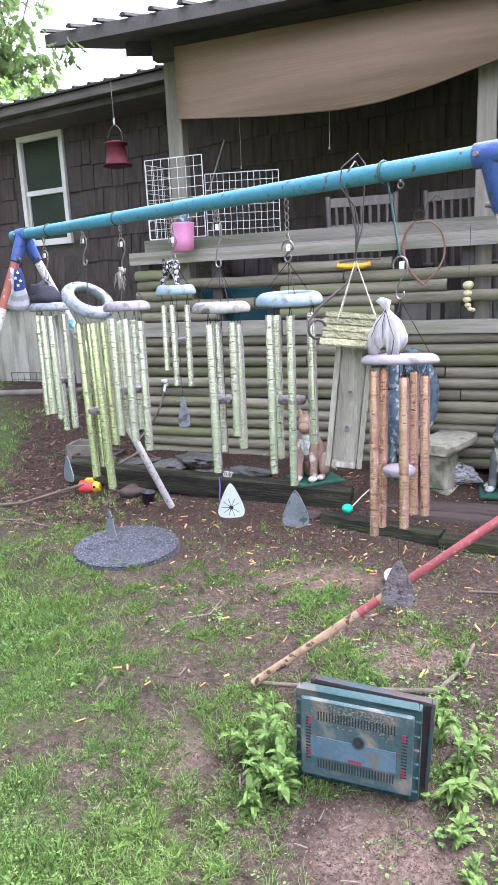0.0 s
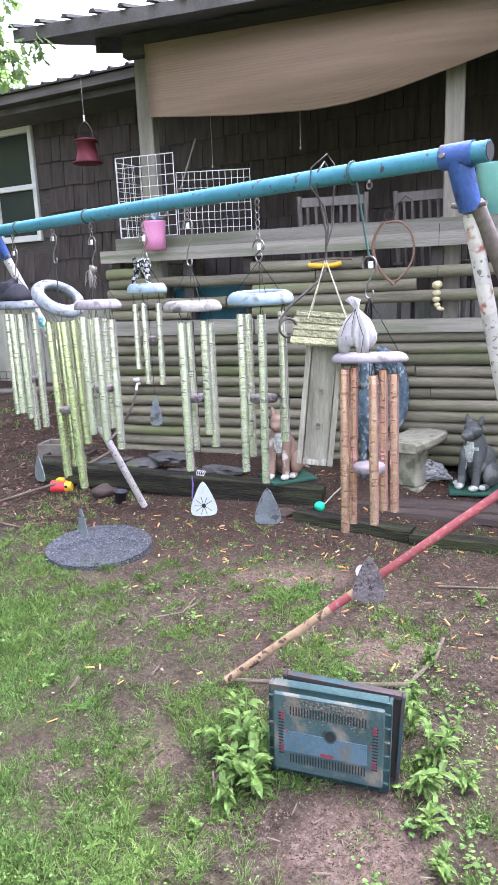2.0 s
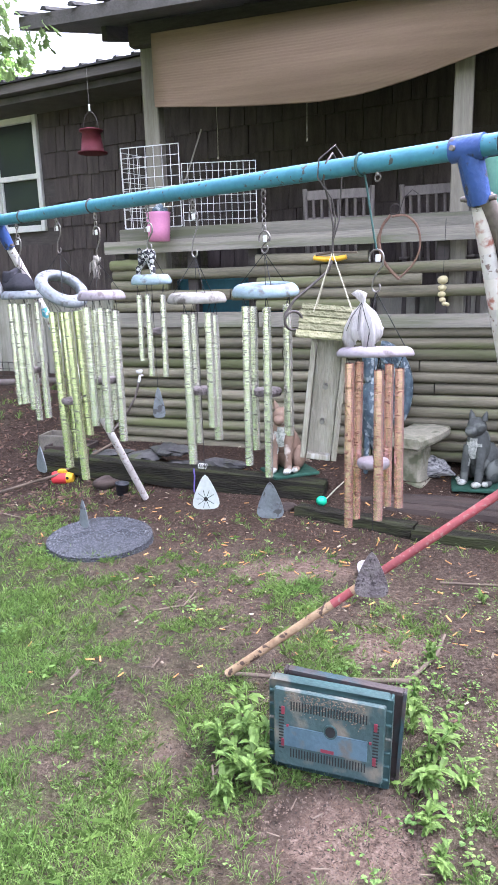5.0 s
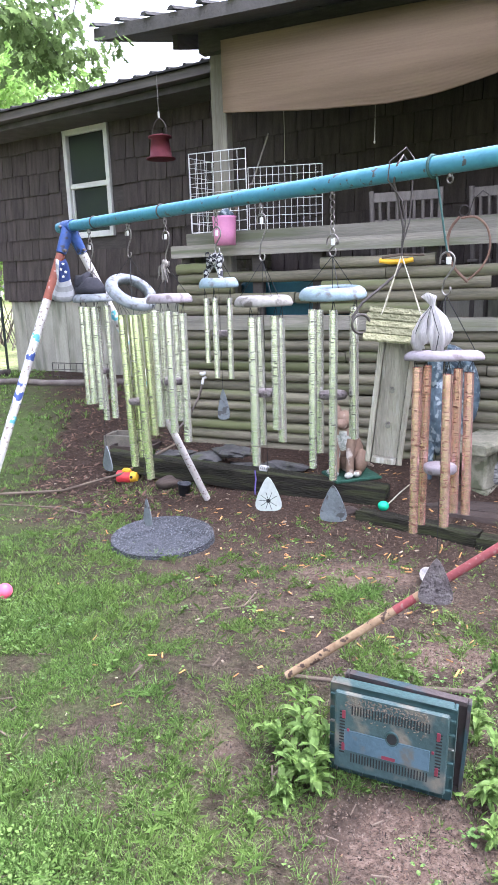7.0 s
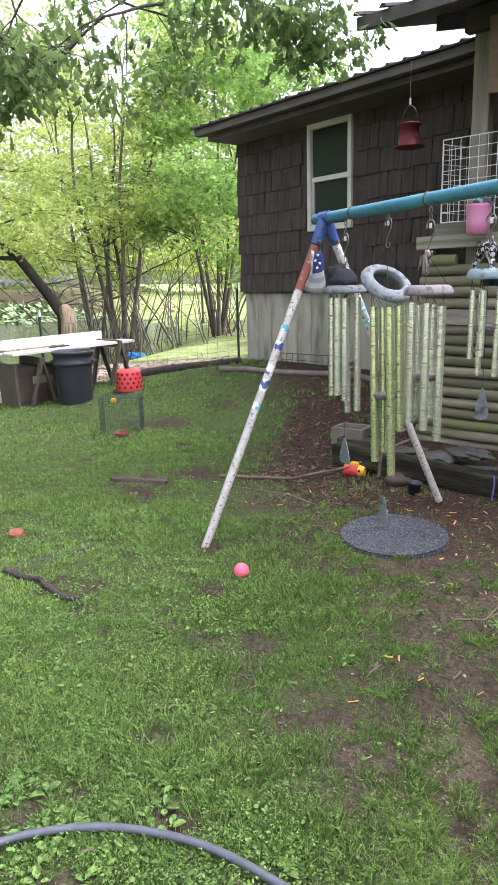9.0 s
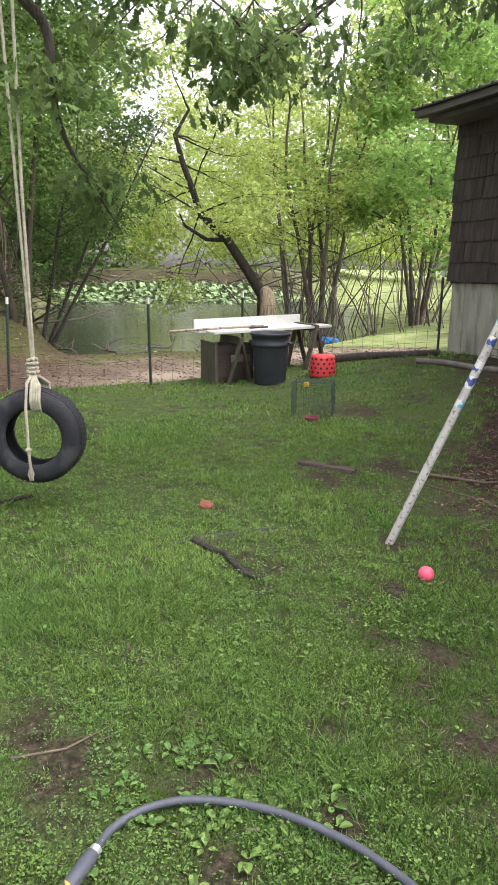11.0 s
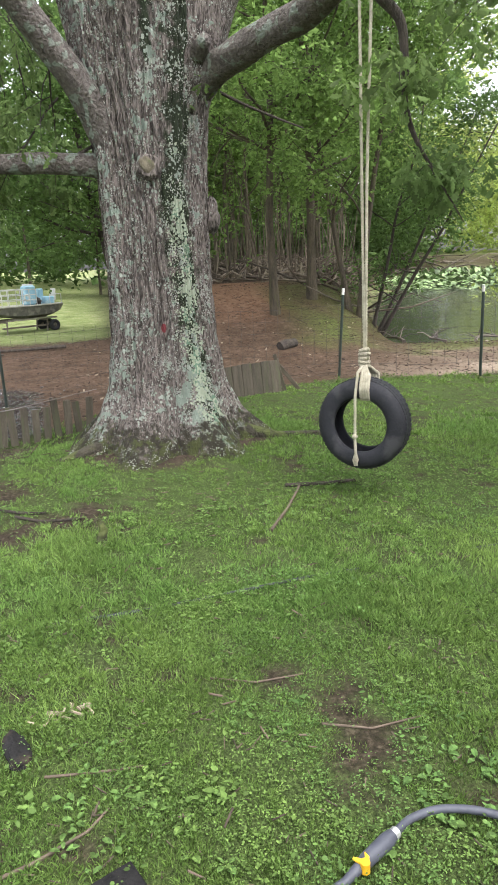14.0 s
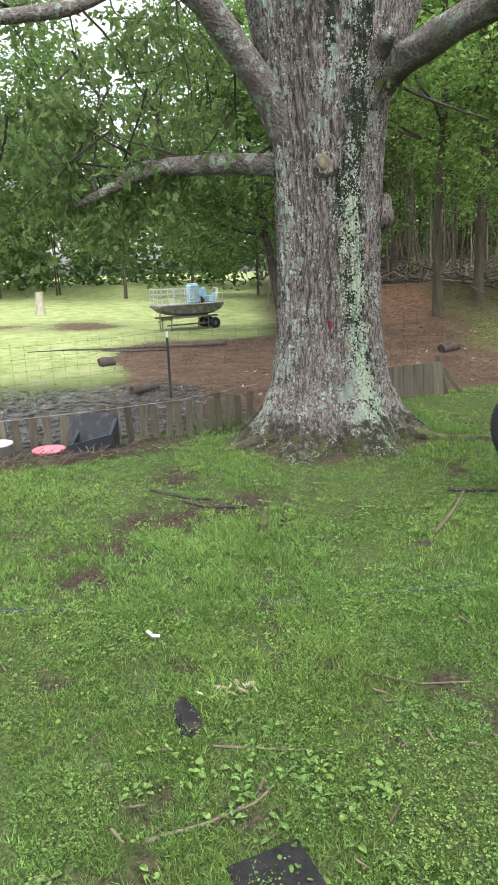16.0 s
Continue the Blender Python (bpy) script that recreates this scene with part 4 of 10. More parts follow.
# open upper rows: height, from, to
UP = [(1.385, -3.03, -2.28), (1.385, -1.73, -0.82), (1.473, -3.02, -1.95), (1.473, -1.94, 2.4), (1.56, -1.72, -0.44), (1.56, -3.03, -2.5), (1.647, -3.02, -1.21), (1.647, -1.2, 2.4),
      (1.735, -1.73, -0.84), (1.735, -3.03, -2.72)]
for i, (z, a, b_) in enumerate(UP):
    log_row(z, a, b_, 200 + i)
for z0, z1, a, b_, d in ((1.825, 1.925, -3.06, 2.4, 5.27), (1.925, 2.02, -2.92, 2.4, 5.30)):
    g = Geo()
    hbox(g, a, b_, d, d + 0.045, z0, z1, bev=0.006)
    part("plank", g, M["plank"], rail, "weathered grey rail plank")
for s in (-2.97, -2.3, -1.77, -0.87, -0.3, 0.6, 1.6):
    g = Geo()
    hbox(g, s - 0.045, s + 0.045, 5.37, 5.45, 0.2, 1.9, bev=0.006)
    part("stud", g, M["dark_wood"], rail)
# side of the deck towards the house
g = Geo()
for i in range(20):
    g.box((-3.0, 6.44, 0.205 + i * LOGH), (0.07, 2.1, LOGH * 0.94), bev=0.02)
part("side_timbers", g, M["log"], rail)
tagged(rail.children[-1], kind="stuff")

# shade cloth under the porch roof
g = Geo()
vs, fs, nu, nv = [], [], 40, 96
for i in range(nu + 1):
    a = i / nu
    s = -2.50 + a * 5.2
    low = np.interp(s, [-2.5, -2.1, -1.77, -1.21, -0.95, -0.78, -0.5, -0.26, 0.1, 1.2, 2.7], [2.915, 2.88, 2.85, 2.825, 2.838, 2.86, 2.915, 2.975, 3.065, 3.25, 3.36])
    for j in range(nv + 1):
        b_ = j / nv
        z = 3.43 + (low - 3.43) * b_
        vs.append((s, 5.25 - 0.16 * math.sin(math.pi * b_) * math.sin(math.pi * min(1, a * 1.6)) + 0.0018 * math.sin(b_ * 190), z))
for i in range(nu):
    fs += [(i * (nv + 1) + j, (i + 1) * (nv + 1) + j, (i + 1) * (nv + 1) + j + 1, i * (nv + 1) + j + 1) for j in range(nv)]
g.add(vs, fs, True)
shade = single("shade_cloth", g, M["shade_cloth"], HOUSE, "sagging tan ribbed shade cloth hung under the porch roof", "shade cloth")
so = shade.modifiers.new("thick", "SOLIDIFY")
so.thickness = 0.006



# ---------------- swing frame ----------------
def arc(c, r, a0, a1, n=12, ax=(1, 0, 0), ay=(0, 0, 1)):
    c, ax, ay = Vector(c), Vector(ax), Vector(ay)
    return [c + ax * (r * math.cos(radians(a0 + (a1 - a0) * i / n))) + ay * (r * math.sin(radians(a0 + (a1 - a0) * i / n))) for i in range(n + 1)]


def lerp(a, b, t):
    return Vector(a) + (Vector(b) - Vector(a)) * t


BZ = 1.965
swing = thing("swing_frame", SWING, "old metal swing frame with blue bar and chipped painted legs", "swing frame")
part("top_bar", Geo().tube([(-0.12, 0, BZ), (1.0, 0, BZ), (2.0, 0, BZ), (2.965, 0, BZ)], 0.031, 20), M["bar_paint"], swing, "chipped turquoise painted top bar")
part("bar_end", Geo().tube([(2.963, 0, BZ), (2.968, 0, BZ)], 0.027, 16), M["cord"], swing)


def knuckle(x, legs):
    g = Geo().tube([(x - 0.05, 0, BZ), (x + 0.05, 0, BZ)], 0.038, 16)
    for q in legs:
        a = Vector((x, 0, BZ))
        d = (Vector(q) - a).normalized()
        g.tube([a + d * 0.01, a + d * 0.11, a + d * 0.165], [0.038, 0.034, 0.03], 14)
    k = part("bracket", g, M["blue_paint"], swing, "chipped dark blue steel bracket")
    for q in legs:
        d = (Vector(q) - Vector((x, 0, BZ))).normalized()
        c = Vector((x, 0, BZ)) + d * 0.15
        part("bolt", Geo().tube([c + Vector((-0.05, 0, 0)), c + Vector((0.05, 0, 0))], 0.008, 8), M["grey_pipe"], k)
    part("bolt", Geo().tube([(x - 0.03, -0.05, BZ), (x - 0.03, 0.05, BZ)], 0.008, 8), M["grey_pipe"], k)


LF, LB, RB = (-0.086, -0.83, -0.02), (-0.02, 0.96, 0.03), (2.93, 0.90, 0.0)
TOP_L, TOP_R = (0, 0, BZ), (2.875, 0, BZ)
knuckle(0.0, (LF, LB))
knuckle(2.868, (RB, (3.05, 0.35, 0.9)))


def leg(top, foot, bands, name="leg", label=""):
    g = part(name, Geo().tube([lerp(top, foot, t) for t in (0.08, 0.3, 0.6, 0.9, 1.0)], 0.0255, 14), M["leg_paint"], swing, label)
    for a, b, m in bands:
        part("paint_band", Geo().tube([lerp(top, foot, a), lerp(top, foot, b)], 0.0262, 14, caps=False), M[m], g)


leg(TOP_L, LF, ((0.08, 0.21, "rust_paint"), (0.31, 0.33, "teal_paint"), (0.36, 0.385, "blue_flake"), (0.43, 0.46, "blue_flake"), (0.475, 0.51, "blue_flake"), (0.545, 0.565, "teal_paint")), label="white swing leg with rust and flaking blue paint")
leg(TOP_L, LB, ((0.26, 0.29, "teal_paint"), (0.31, 0.335, "teal_paint"), (0.35, 0.37, "teal_paint"), (0.48, 0.52, "teal_paint")), label="white swing leg with turquoise bands")
leg(TOP_R, RB, ((0.085, 0.15, "rust_streak"), (0.19, 0.24, "rust_streak")), label="white swing leg with rusty specks")
part("bent_leg", Geo().tube([(2.9, 0.06, 1.83), (2.93, 0.16, 1.68), (3.05, 0.5, 1.1), (3.2, 0.95, 0.33)], 0.026, 12), M["grey_pipe"], swing, "loose grey steel leg")
for q in (0.30, 0.95):
    part("strap", Geo().tube(arc((q, 0, BZ), 0.033, 0, 360, 16, (0, 1, 0)), 0.004, 6, caps=False), M["wire"], swing)

# fallen pipe that leans up from the ground
red = thing("leaning_pipe", pose(0, 0, 0), "red and rusty steel pipe leaning up from the soil", "pipe")
pa, pb = Vector((-0.115, 2.495, 0.03)), Vector((2.04, 2.397, 1.58))
part("painted_end", Geo().tube([lerp(pa, pb, t) for t in (0.2, 0.5, 1.0)], 0.0175, 14), M["red_pipe"], red, "red flaking paint")
part("rusty_end", Geo().tube([lerp(pa, pb, t) for t in (0.0, 0.1, 0.2)], 0.017, 14), M["rust_pipe"], red, "bare rusty end")
part("paint_patch", Geo().tube([lerp(pa, pb, t) for t in (0.235, 0.26)], 0.0178, 14, caps=False), M["rust_pipe"], red)


# ---------------- wind chimes ----------------
def s_hook(g, top, drop, r=0.0035, w=0.028):
    """A wire S hook from top downwards."""
    x, y, z = top
    pts = arc((x, y, z - w), w, 200, -20, 12)
    pts += [(x + w * 0.9, y, z - 0.35 * drop), (x - w * 0.3, y, z - 0.65 * drop)]
    pts += arc((x, y, z - drop + 0.016), 0.016, 160, 400, 12)
    g.tube(pts, r, 7)


def sail_outline(w, h):
    """A drop: pointed above, full and rounded below."""
    side = [(0.10, 0.07), (0.20, 0.2), (0.31, 0.38), (0.41, 0.56), (0.48, 0.74), (0.49, 0.85), (0.44, 0.94), (0.32, 0.985), (0.15, 1.0)]
    return [(0, 0)] + [(w * x, -h * y) for x, y in side] + [(-w * x, -h * y) for x, y in reversed(side)]


def chime(x, zr, R, tubes, tube_r, tube_mat, ring_mat, sail, apex, label, hook=0.16, tilt=(0, 0, 1), sail_turn=0.0, clap=None, sail_mat="slate", swing=0.0, ring_h=0.046, top_gap=0.0, ringw=0.38):
    """A wind chime under the bar: tubes are (angle, drop of the top, length), sail is (z top, width, height)."""
    c = thing("wind_chime", SWING @ pose(x, 0, 0), label, "wind chime", "chimes on the swing bar")
    hang = apex + hook
    g = Geo()
    g.tube([(0, 0, BZ - 0.028), (0, 0, BZ - 0.04)], 0.008, 8)  # eye bolt under the bar
    g.tube(arc((0, 0, BZ - 0.048), 0.011, 0, 360, 14), 0.0032, 6, caps=False)
    if hang < BZ - 0.04 and tube_mat != "copper_tube":
        n = max(2, int((BZ - 0.03 - hang) / 0.024))
        for k in range(n):
            z = BZ - 0.035 - (k + 0.5) * (BZ - 0.03 - hang) / n
            ax = (1, 0, 0) if k % 2 else (0, 1, 0)
            g.tube(arc((0, 0, z), 0.0095, 0, 360, 10, ax, (0, 0, 1.5)), 0.0022, 6, caps=False)
    part("chain", g, M["hook_metal"], c)
    g = Geo()
    s_hook(g, (0, 0, hang), hook)
    part("hook", g, M["hook_metal"], c)
    part("tag", Geo().box((0.012, -0.01, hang - 0.028), (0.018, 0.006, 0.024), bev=0.003), M["white_paint"], c, "small white tag")
    rm = Matrix.Translation((0, 0, zr)) @ Vector(tilt).to_track_quat("Z", "Y").to_matrix().to_4x4()
    inner = R * (1 - ringw)
    prof = [(R * 0.995, -0.36 * ring_h), (R, -0.22 * ring_h), (R * 0.975, 0.02 * ring_h), (R * 0.92, 0.27 * ring_h), (R * 0.83, 0.45 * ring_h), (R * 0.76, 0.5 * ring_h), (inner + 0.006, 0.47 * ring_h), (inner, 0.3 * ring_h), (inner, -0.5 * ring_h), (R * 0.97, -0.5 * ring_h)]
    part("ring", Geo().lathe(prof, 36, rm, closed=True), M[ring_mat], c)
    g, cords = Geo(), Geo()
    for k in range(3):
        a = radians(90 + 120 * k + x * 40)
        cords.tube([(0, 0, apex), rm @ Vector((R * 0.8 * math.cos(a), R * 0.8 * math.sin(a), ring_h * 0.4))], 0.0016, 5)
    rt = R * 0.72
    for a, drop, length in tubes:
        p = rm @ Vector((rt * math.cos(radians(a)), rt * math.sin(radians(a)), -ring_h / 2))
        z1 = zr - ring_h / 2 - top_gap - drop
        flat = tilt[2] < 0.9  # under a tipped ring the tubes still hang level
        px, py = (rt * 0.9 * math.cos(radians(a)), rt * 0.9 * math.sin(radians(a))) if flat else (p.x * 0.9, p.y * 0.9)
        for k in (-1, 1):
            cords.tube([p, (px + k * tube_r * 0.85, py, z1 - 0.02)], 0.0013, 4)
        lean = random.Random(int(a) + int(x * 100))
        dx, dy = (swing + lean.uniform(-0.012, 0.012)) * length, lean.uniform(-0.012, 0.012) * length
        t = Geo()
        wall = 0.0022
        for r_, flip in ((tube_r, False), (tube_r - wall, True)):
            n = 16
            vs = [(px + r_ * math.cos(2 * math.pi * i / n), py + r_ * math.sin(2 * math.pi * i / n), z1) for i in range(n)]
            vs += [(v[0] + dx, v[1] + dy, z1 - length) for v in vs]
            t.add(vs, [((i + 1) % n, i, n + i, n + (i + 1) % n) if flip else (i, (i + 1) % n, n + (i + 1) % n, n + i) for i in range(n)], True)
        n = 16
        t.add(t.v[:64], [(i, (i + 1) % n, 32 + (i + 1) % n, 32 + i) for i in range(n)] + [(16 + (i + 1) % n, 16 + i, 48 + i, 48 + (i + 1) % n) for i in range(n)])
        tb_ = part("tube", t, M[tube_mat], c)
        ins, z = Geo(), z1 - 0.035
        while z > z1 - length + 0.03:  # rows of worn engraved script, as plain bars
            a0, span, hh = radians(-95 + lean.uniform(-60, 55)), radians(lean.uniform(14, 75)), lean.choice((0.001, 0.0015, 0.002, 0.0045))
            f = (z1 - z) / length
            vs = []
            for i in range(5):
                aa = a0 + span * (i / 4 - 0.5)
                for zz in (z, z - hh):
                    vs.append((px + dx * f + (tube_r + 0.0005) * math.cos(aa), py + dy * f + (tube_r + 0.0005) * math.sin(aa), zz))
            ins.add(vs, [(2 * i, 2 * i + 1, 2 * i + 3, 2 * i + 2) for i in range(4)], True)
            z -= lean.choice((0.0, 0.003, 0.004, 0.006, 0.009, 0.014))
        tagged(part("inscription", ins, M["etch_copper" if tube_mat == "copper_tube" else "etch"], tb_), "worn engraved writing", kind="stuff")
    zc = clap or (zr - 0.42)
    if sail:
        cords.tube([(0, 0, apex), (0, 0, sail[0])], 0.0014, 5)
        plate = Geo().slab(sail_outline(sail[1], sail[2]), -0.003, 0.003, Matrix.Translation((0, 0, sail[0])) @ pose(0, 0, 0, 90, 0, sail_turn))
        part("wind_sail", plate, M[sail_mat], c)
    part("clapper", Geo().lathe([(0.0, -0.014), (rt * 0.55, -0.014), (rt * 0.6, -0.006), (rt * 0.6, 0.008), (rt * 0.55, 0.014), (0.0, 0.014)], 20, Matrix.Translation((0, 0, zc))), M["slate_brown"] if tube_mat != "copper_tube" else M["ring_mauve"], c)
    part("cord", cords, M["cord"], c)
    return c


C1 = chime(0.228, 1.55, 0.125, [(-153, 0.022, 0.666), (-39, 0.031, 0.69), (114, 0.025, 0.564), (147, 0.028, 0.594), (40, 0.026, 0.58)], 0.0205, "silver_tube", "ring", (0.66, 0.11, 0.16), 1.70, "silver tube wind chime with grey ring and small flag", sail_turn=0, clap=1.12)
C2 = chime(0.635, 1.585, 0.145, [(-168, 0.105, 0.858), (-27, 0.102, 0.9), (156, 0.108, 0.807), (8, 0.10, 0.66), (78, 0.1, 0.62)], 0.023, "green_tube", "ring", (0.41, 0.065, 0.17), 1.76, "long greenish tube wind chime with a tipped ring", hook=0.15, tilt=(0.631, 0.02, 0.775), sail_turn=15, clap=0.98, ringw=0.42, swing=0.035)
C3 = chime(0.972, 1.545, 0.118, [(-162, 0.053, 0.66), (138, 0.038, 0.618), (-3, 0.05, 0.558), (51, 0.035, 0.6), (-60, 0.05, 0.57)], 0.021, "silver_tube", "ring_mauve", None, 1.70, "silver tube wind chime with a frayed rag on its hook", hook=0.17, clap=1.12)
C4 = chime(1.366, 1.613, 0.092, [(-168, 0.046, 0.372), (-18, 0.043, 0.381), (48, 0.046, 0.297), (120, 0.046, 0.28)], 0.0135, "silver_tube", "ring_blue", (1.12, 0.06, 0.15), 1.74, "small wind chime with blue ring and patterned bow", hook=0.12, sail_turn=50, clap=1.38, ring_h=0.045)
C5 = chime(1.663, 1.532, 0.128, [(-165, 0.05, 0.546), (171, 0.04, 0.492), (-30, 0.048, 0.585), (99, 0.045, 0.648), (-3, 0.048, 0.63)], 0.0195, "silver_tube", "ring_pale", (0.74, 0.125, 0.165), 1.70, "silver tube wind chime with a stained pale ring", hook=0.19, sail_turn=43, clap=1.13, sail_mat="slate_pale")
C6 = chime(2.056, 1.563, 0.132, [(-147, 0.038, 0.636), (-78, 0.041, 0.672), (138, 0.044, 0.594), (-3, 0.044, 0.513), (24, 0.035, 0.522)], 0.0165, "silver_tube", "ring_blue", (0.78, 0.115, 0.16), 1.70, "silver tube wind chime with pale blue ring", hook=0.08, sail_turn=36, clap=1.16, ringw=0.3, tilt=(0.03, -0.05, 1))
C7 = chime(2.557, 1.348, 0.135, [(-129, 0.036, 0.534), (162, 0.039, 0.504), (-54, 0.027, 0.597), (96, 0.036, 0.534), (-3, 0.024, 0.606)], 0.0165, "copper_tube", "ring_mauve", (0.60, 0.13, 0.185), 1.55, "copper tube wind chime hung from a green cord", hook=0.14, sail_turn=34, clap=0.945, sail_mat="slate_brown", tilt=(-0.05, 0.07, 1), ring_h=0.034)
# leaf drawing on the pale sail: a dark hub with fine rays
ray_g = Geo()
for k in range(9):
    q = radians(-60 + 37 * k)
    ray_g.box((0, 0.026, 0.0036), (0.0022, 0.036, 0.0012), Matrix.Translation((0, 0, 0.625)) @ pose(0, 0, 0, 90, 0, 43) @ Matrix.Rotation(q, 4, "Z"))
ray_g.tube([(0, 0, 0.0031), (0, 0, 0.0046)], 0.010, 12, m=Matrix.Translation((0, 0, 0.625)) @ pose(0, 0, 0, 90, 0, 43))
part("sail_motif", ray_g, M["cord"], C5, "dark rays drawn on the sail")
g = Geo()
g.tube([(-0.065, 0, BZ + 0.033), (-0.05, 0.0, BZ - 0.03), (-0.01, 0, 1.73), (0.0, 0, 1.69)], 0.0036, 8)
g.tube(arc((-0.065, 0, BZ), 0.035, 0, 360, 16, (0, 1, 0)), 0.005, 6, caps=False)
part("hanging_cord", g, M["green_string"], C7, "dark green hanging cord")

# flag and dark cap on the first chime
g = Geo()
vs, fs = [], []
for i in range(7):
    for j in range(9):
        a, b_ = i / 6, j / 8
        q = (a - 0.5) * (0.045 + 0.085 * b_) * (1 + 0.12 * math.sin(9 * b_))
        vs.append((-0.085 + 0.494 * q + 0.022 * math.sin(a * 7 + 3 * b_), -0.15 + 0.868 * q, 1.775 - 0.225 * b_ - 0.02 * math.sin(a * 3)))
for i in range(6):
    fs += [(i * 9 + j, (i + 1) * 9 + j, (i + 1) * 9 + j + 1, i * 9 + j + 1) for j in range(8)]
flag_g = Geo().add(vs, fs, True)
fm = flag_g.mesh("flag", mat("flag_white", (0.36, 0.36, 0.36), (0.27, 0.27, 0.28), 0.95))
fm.materials.append(mat("flag_navy", (0.03, 0.05, 0.16), rough=0.9))
fm.materials.append(mat("flag_grey", (0.25, 0.25, 0.25), rough=0.9))
for k, p in enumerate(fm.polygons):
    i, j = divmod(k, 8)
    p.material_index = 1 if j < 4 and i > 0 else (2 if j % 2 else 0)
fo = part("flag", fm, None, C1, "faded stars and stripes cloth flag")
fo.modifiers.new("thick", "SOLIDIFY").thickness = 0.003
star = Geo()
for q, z in ((0.015, 1.745), (0.0, 1.715), (0.025, 1.70), (0.01, 1.675)):
    pts = [(0.011 * (1 if k % 2 == 0 else 0.42) * math.sin(k * math.pi / 5), 0.011 * (1 if k % 2 == 0 else 0.42) * math.cos(k * math.pi / 5)) for k in range(10)]
    star.add([(-0.06 + 0.494 * (q + a), -0.165 + 0.868 * (q + a), z + b_) for a, b_ in pts], [tuple(range(10))])
part("star", star, M["white_paint"], C1)
M["black_cloth"] = mat("black_cloth", (0.025, 0.025, 0.032), (0.012, 0.012, 0.016), 0.95, fine=80)
part("cap", Geo().blob((0.0, -0.02, 1.60), (0.085, 0.085, 0.07), 0.5, 14, 9, seed=3).blob((-0.03, -0.04, 1.625), (0.055, 0.05, 0.06), 0.6, 12, 8, seed=5), M["black_cloth"], C1, "crumpled black cloth cap")
part("dark_streamer", Geo().tube([(-0.12, -0.03, 1.53), (-0.12, -0.03, 1.37)], 0.002, 5).slab([(-0.025, -0.13), (0.025, -0.13), (0.006, 0), (-0.006, 0)], -0.002, 0.002, Matrix.Translation((-0.12, -0.03, 1.37)) @ pose(0, 0, 0, 90, 0, 0)), M["slate_brown"], C1)
# rag on the third chime, bow on the fourth
M["rag"] = mat("rag", (0.30, 0.275, 0.24), (0.12, 0.11, 0.095), 0.95, fine=90, island=0.3)
g, rr = Geo(), random.Random(3)
g.blob((-0.012, -0.004, 1.715), (0.016, 0.013, 0.022), 0.7, 10, 7, seed=2)
for k in range(46):
    q = Vector((rr.gauss(-0.02, 0.016), rr.gauss(-0.005, 0.012), 0))
    z = 1.655 + rr.uniform(-0.035, 0.03)
    g.tube([(-0.012, -0.004, 1.722), Vector((-0.012, -0.004, 1.70)) + q * 0.6, q + Vector((rr.gauss(0, 0.004), 0, z))], [0.004, 0.0045, 0.0015], 5)
part("rag", g, M["rag"], C3, "frayed grey rag")
M["bow"] = mat("bow", (0.5, 0.5, 0.48), (0.34, 0.34, 0.33), 0.85, scale=20, fine=60, c3=(0.012, 0.012, 0.016), patch=48, patch_at=(0.47, 0.50))
bow = part("bow", Geo().blob((0, -0.02, 1.71), (0.02, 0.018, 0.02), 0.3, 10, 7), M["bow"], C4, "black and white patterned bow")
for k in range(11):  # flat ribbon loops standing out from the knot
    a, up = radians(360 * k / 11 + 10), 0.022 * math.sin(k * 2.4)
    d = Vector((math.cos(a), 0.5 * math.sin(a), 0))
    sd = Vector((-math.sin(a), 0.5 * math.cos(a), 0.25)).normalized() * 0.011
    c, g = Vector((0, -0.02, 1.712)), Geo()
    loop = [c + d * (0.052 * math.sin(math.pi * u)) + Vector((0, 0, up * math.sin(math.pi * u) + 0.02 * math.sin(2 * math.pi * u))) for u in np.linspace(0.02, 0.98, 11)]
    vs = [p_ + sd * e for p_ in loop for e in (-1, 1)]
    g.add(vs, [(2 * i, 2 * i + 1, 2 * i + 3, 2 * i + 2) for i in range(10)], True)
    part("bow_loop", g, M["bow"], bow).modifiers.new("thick", "SOLIDIFY").thickness = 0.0012
for k in (-1, 1):
    part("ribbon_end", Geo().tube([(0.01 * k, -0.02, 1.70), (0.05 * k, -0.03, 1.66), (0.06 * k, -0.03, 1.60)], [0.01, 0.014, 0.006], 6), M["bow"], bow)
# gauze bag tied to the copper chime
g = Geo()
vs, fs, n = [], [], 26
prof = [(0.004, 1.56), (0.022, 1.548), (0.014, 1.53), (0.008, 1.518), (0.018, 1.505), (0.032, 1.486), (0.044, 1.462), (0.055, 1.432), (0.058, 1.41), (0.05, 1.388), (0.034, 1.374)]
n = 40
for r, z in prof:
    for i in range(n):
        a = 2 * math.pi * i / n
        k = 1 + (0.22 * math.sin(a * 9 + z * 9) + 0.1 * math.sin(a * 17 - z * 30)) * (r > 0.018) + 0.16 * math.sin(a * 2 + 1)
        vs.append((-0.015 - 0.5 * max(0, z - 1.51) + r * k * math.cos(a), -0.05 + 0.7 * r * k * math.sin(a), z + (0.02 * math.sin(a * 3 + 0.5) + 0.008 * math.sin(a * 7)) * (z < 1.43)))
for j in range(len(prof) - 1):
    fs += [(j * n + i, (j + 1) * n + i, (j + 1) * n + (i + 1) % n, j * n + (i + 1) % n) for i in range(n)]
tie = Geo()
for dx in (-0.05, 0.004, 0.06):
    tie.tube([(-0.016, -0.062, 1.518), (-0.015 + dx * 0.5, -0.086, 1.47), (-0.015 + dx * 0.85, -0.09, 1.425)], 0.0011, 5)
part("tie_cord", tie, M["cord"], C7, "thin black cords over the bag")
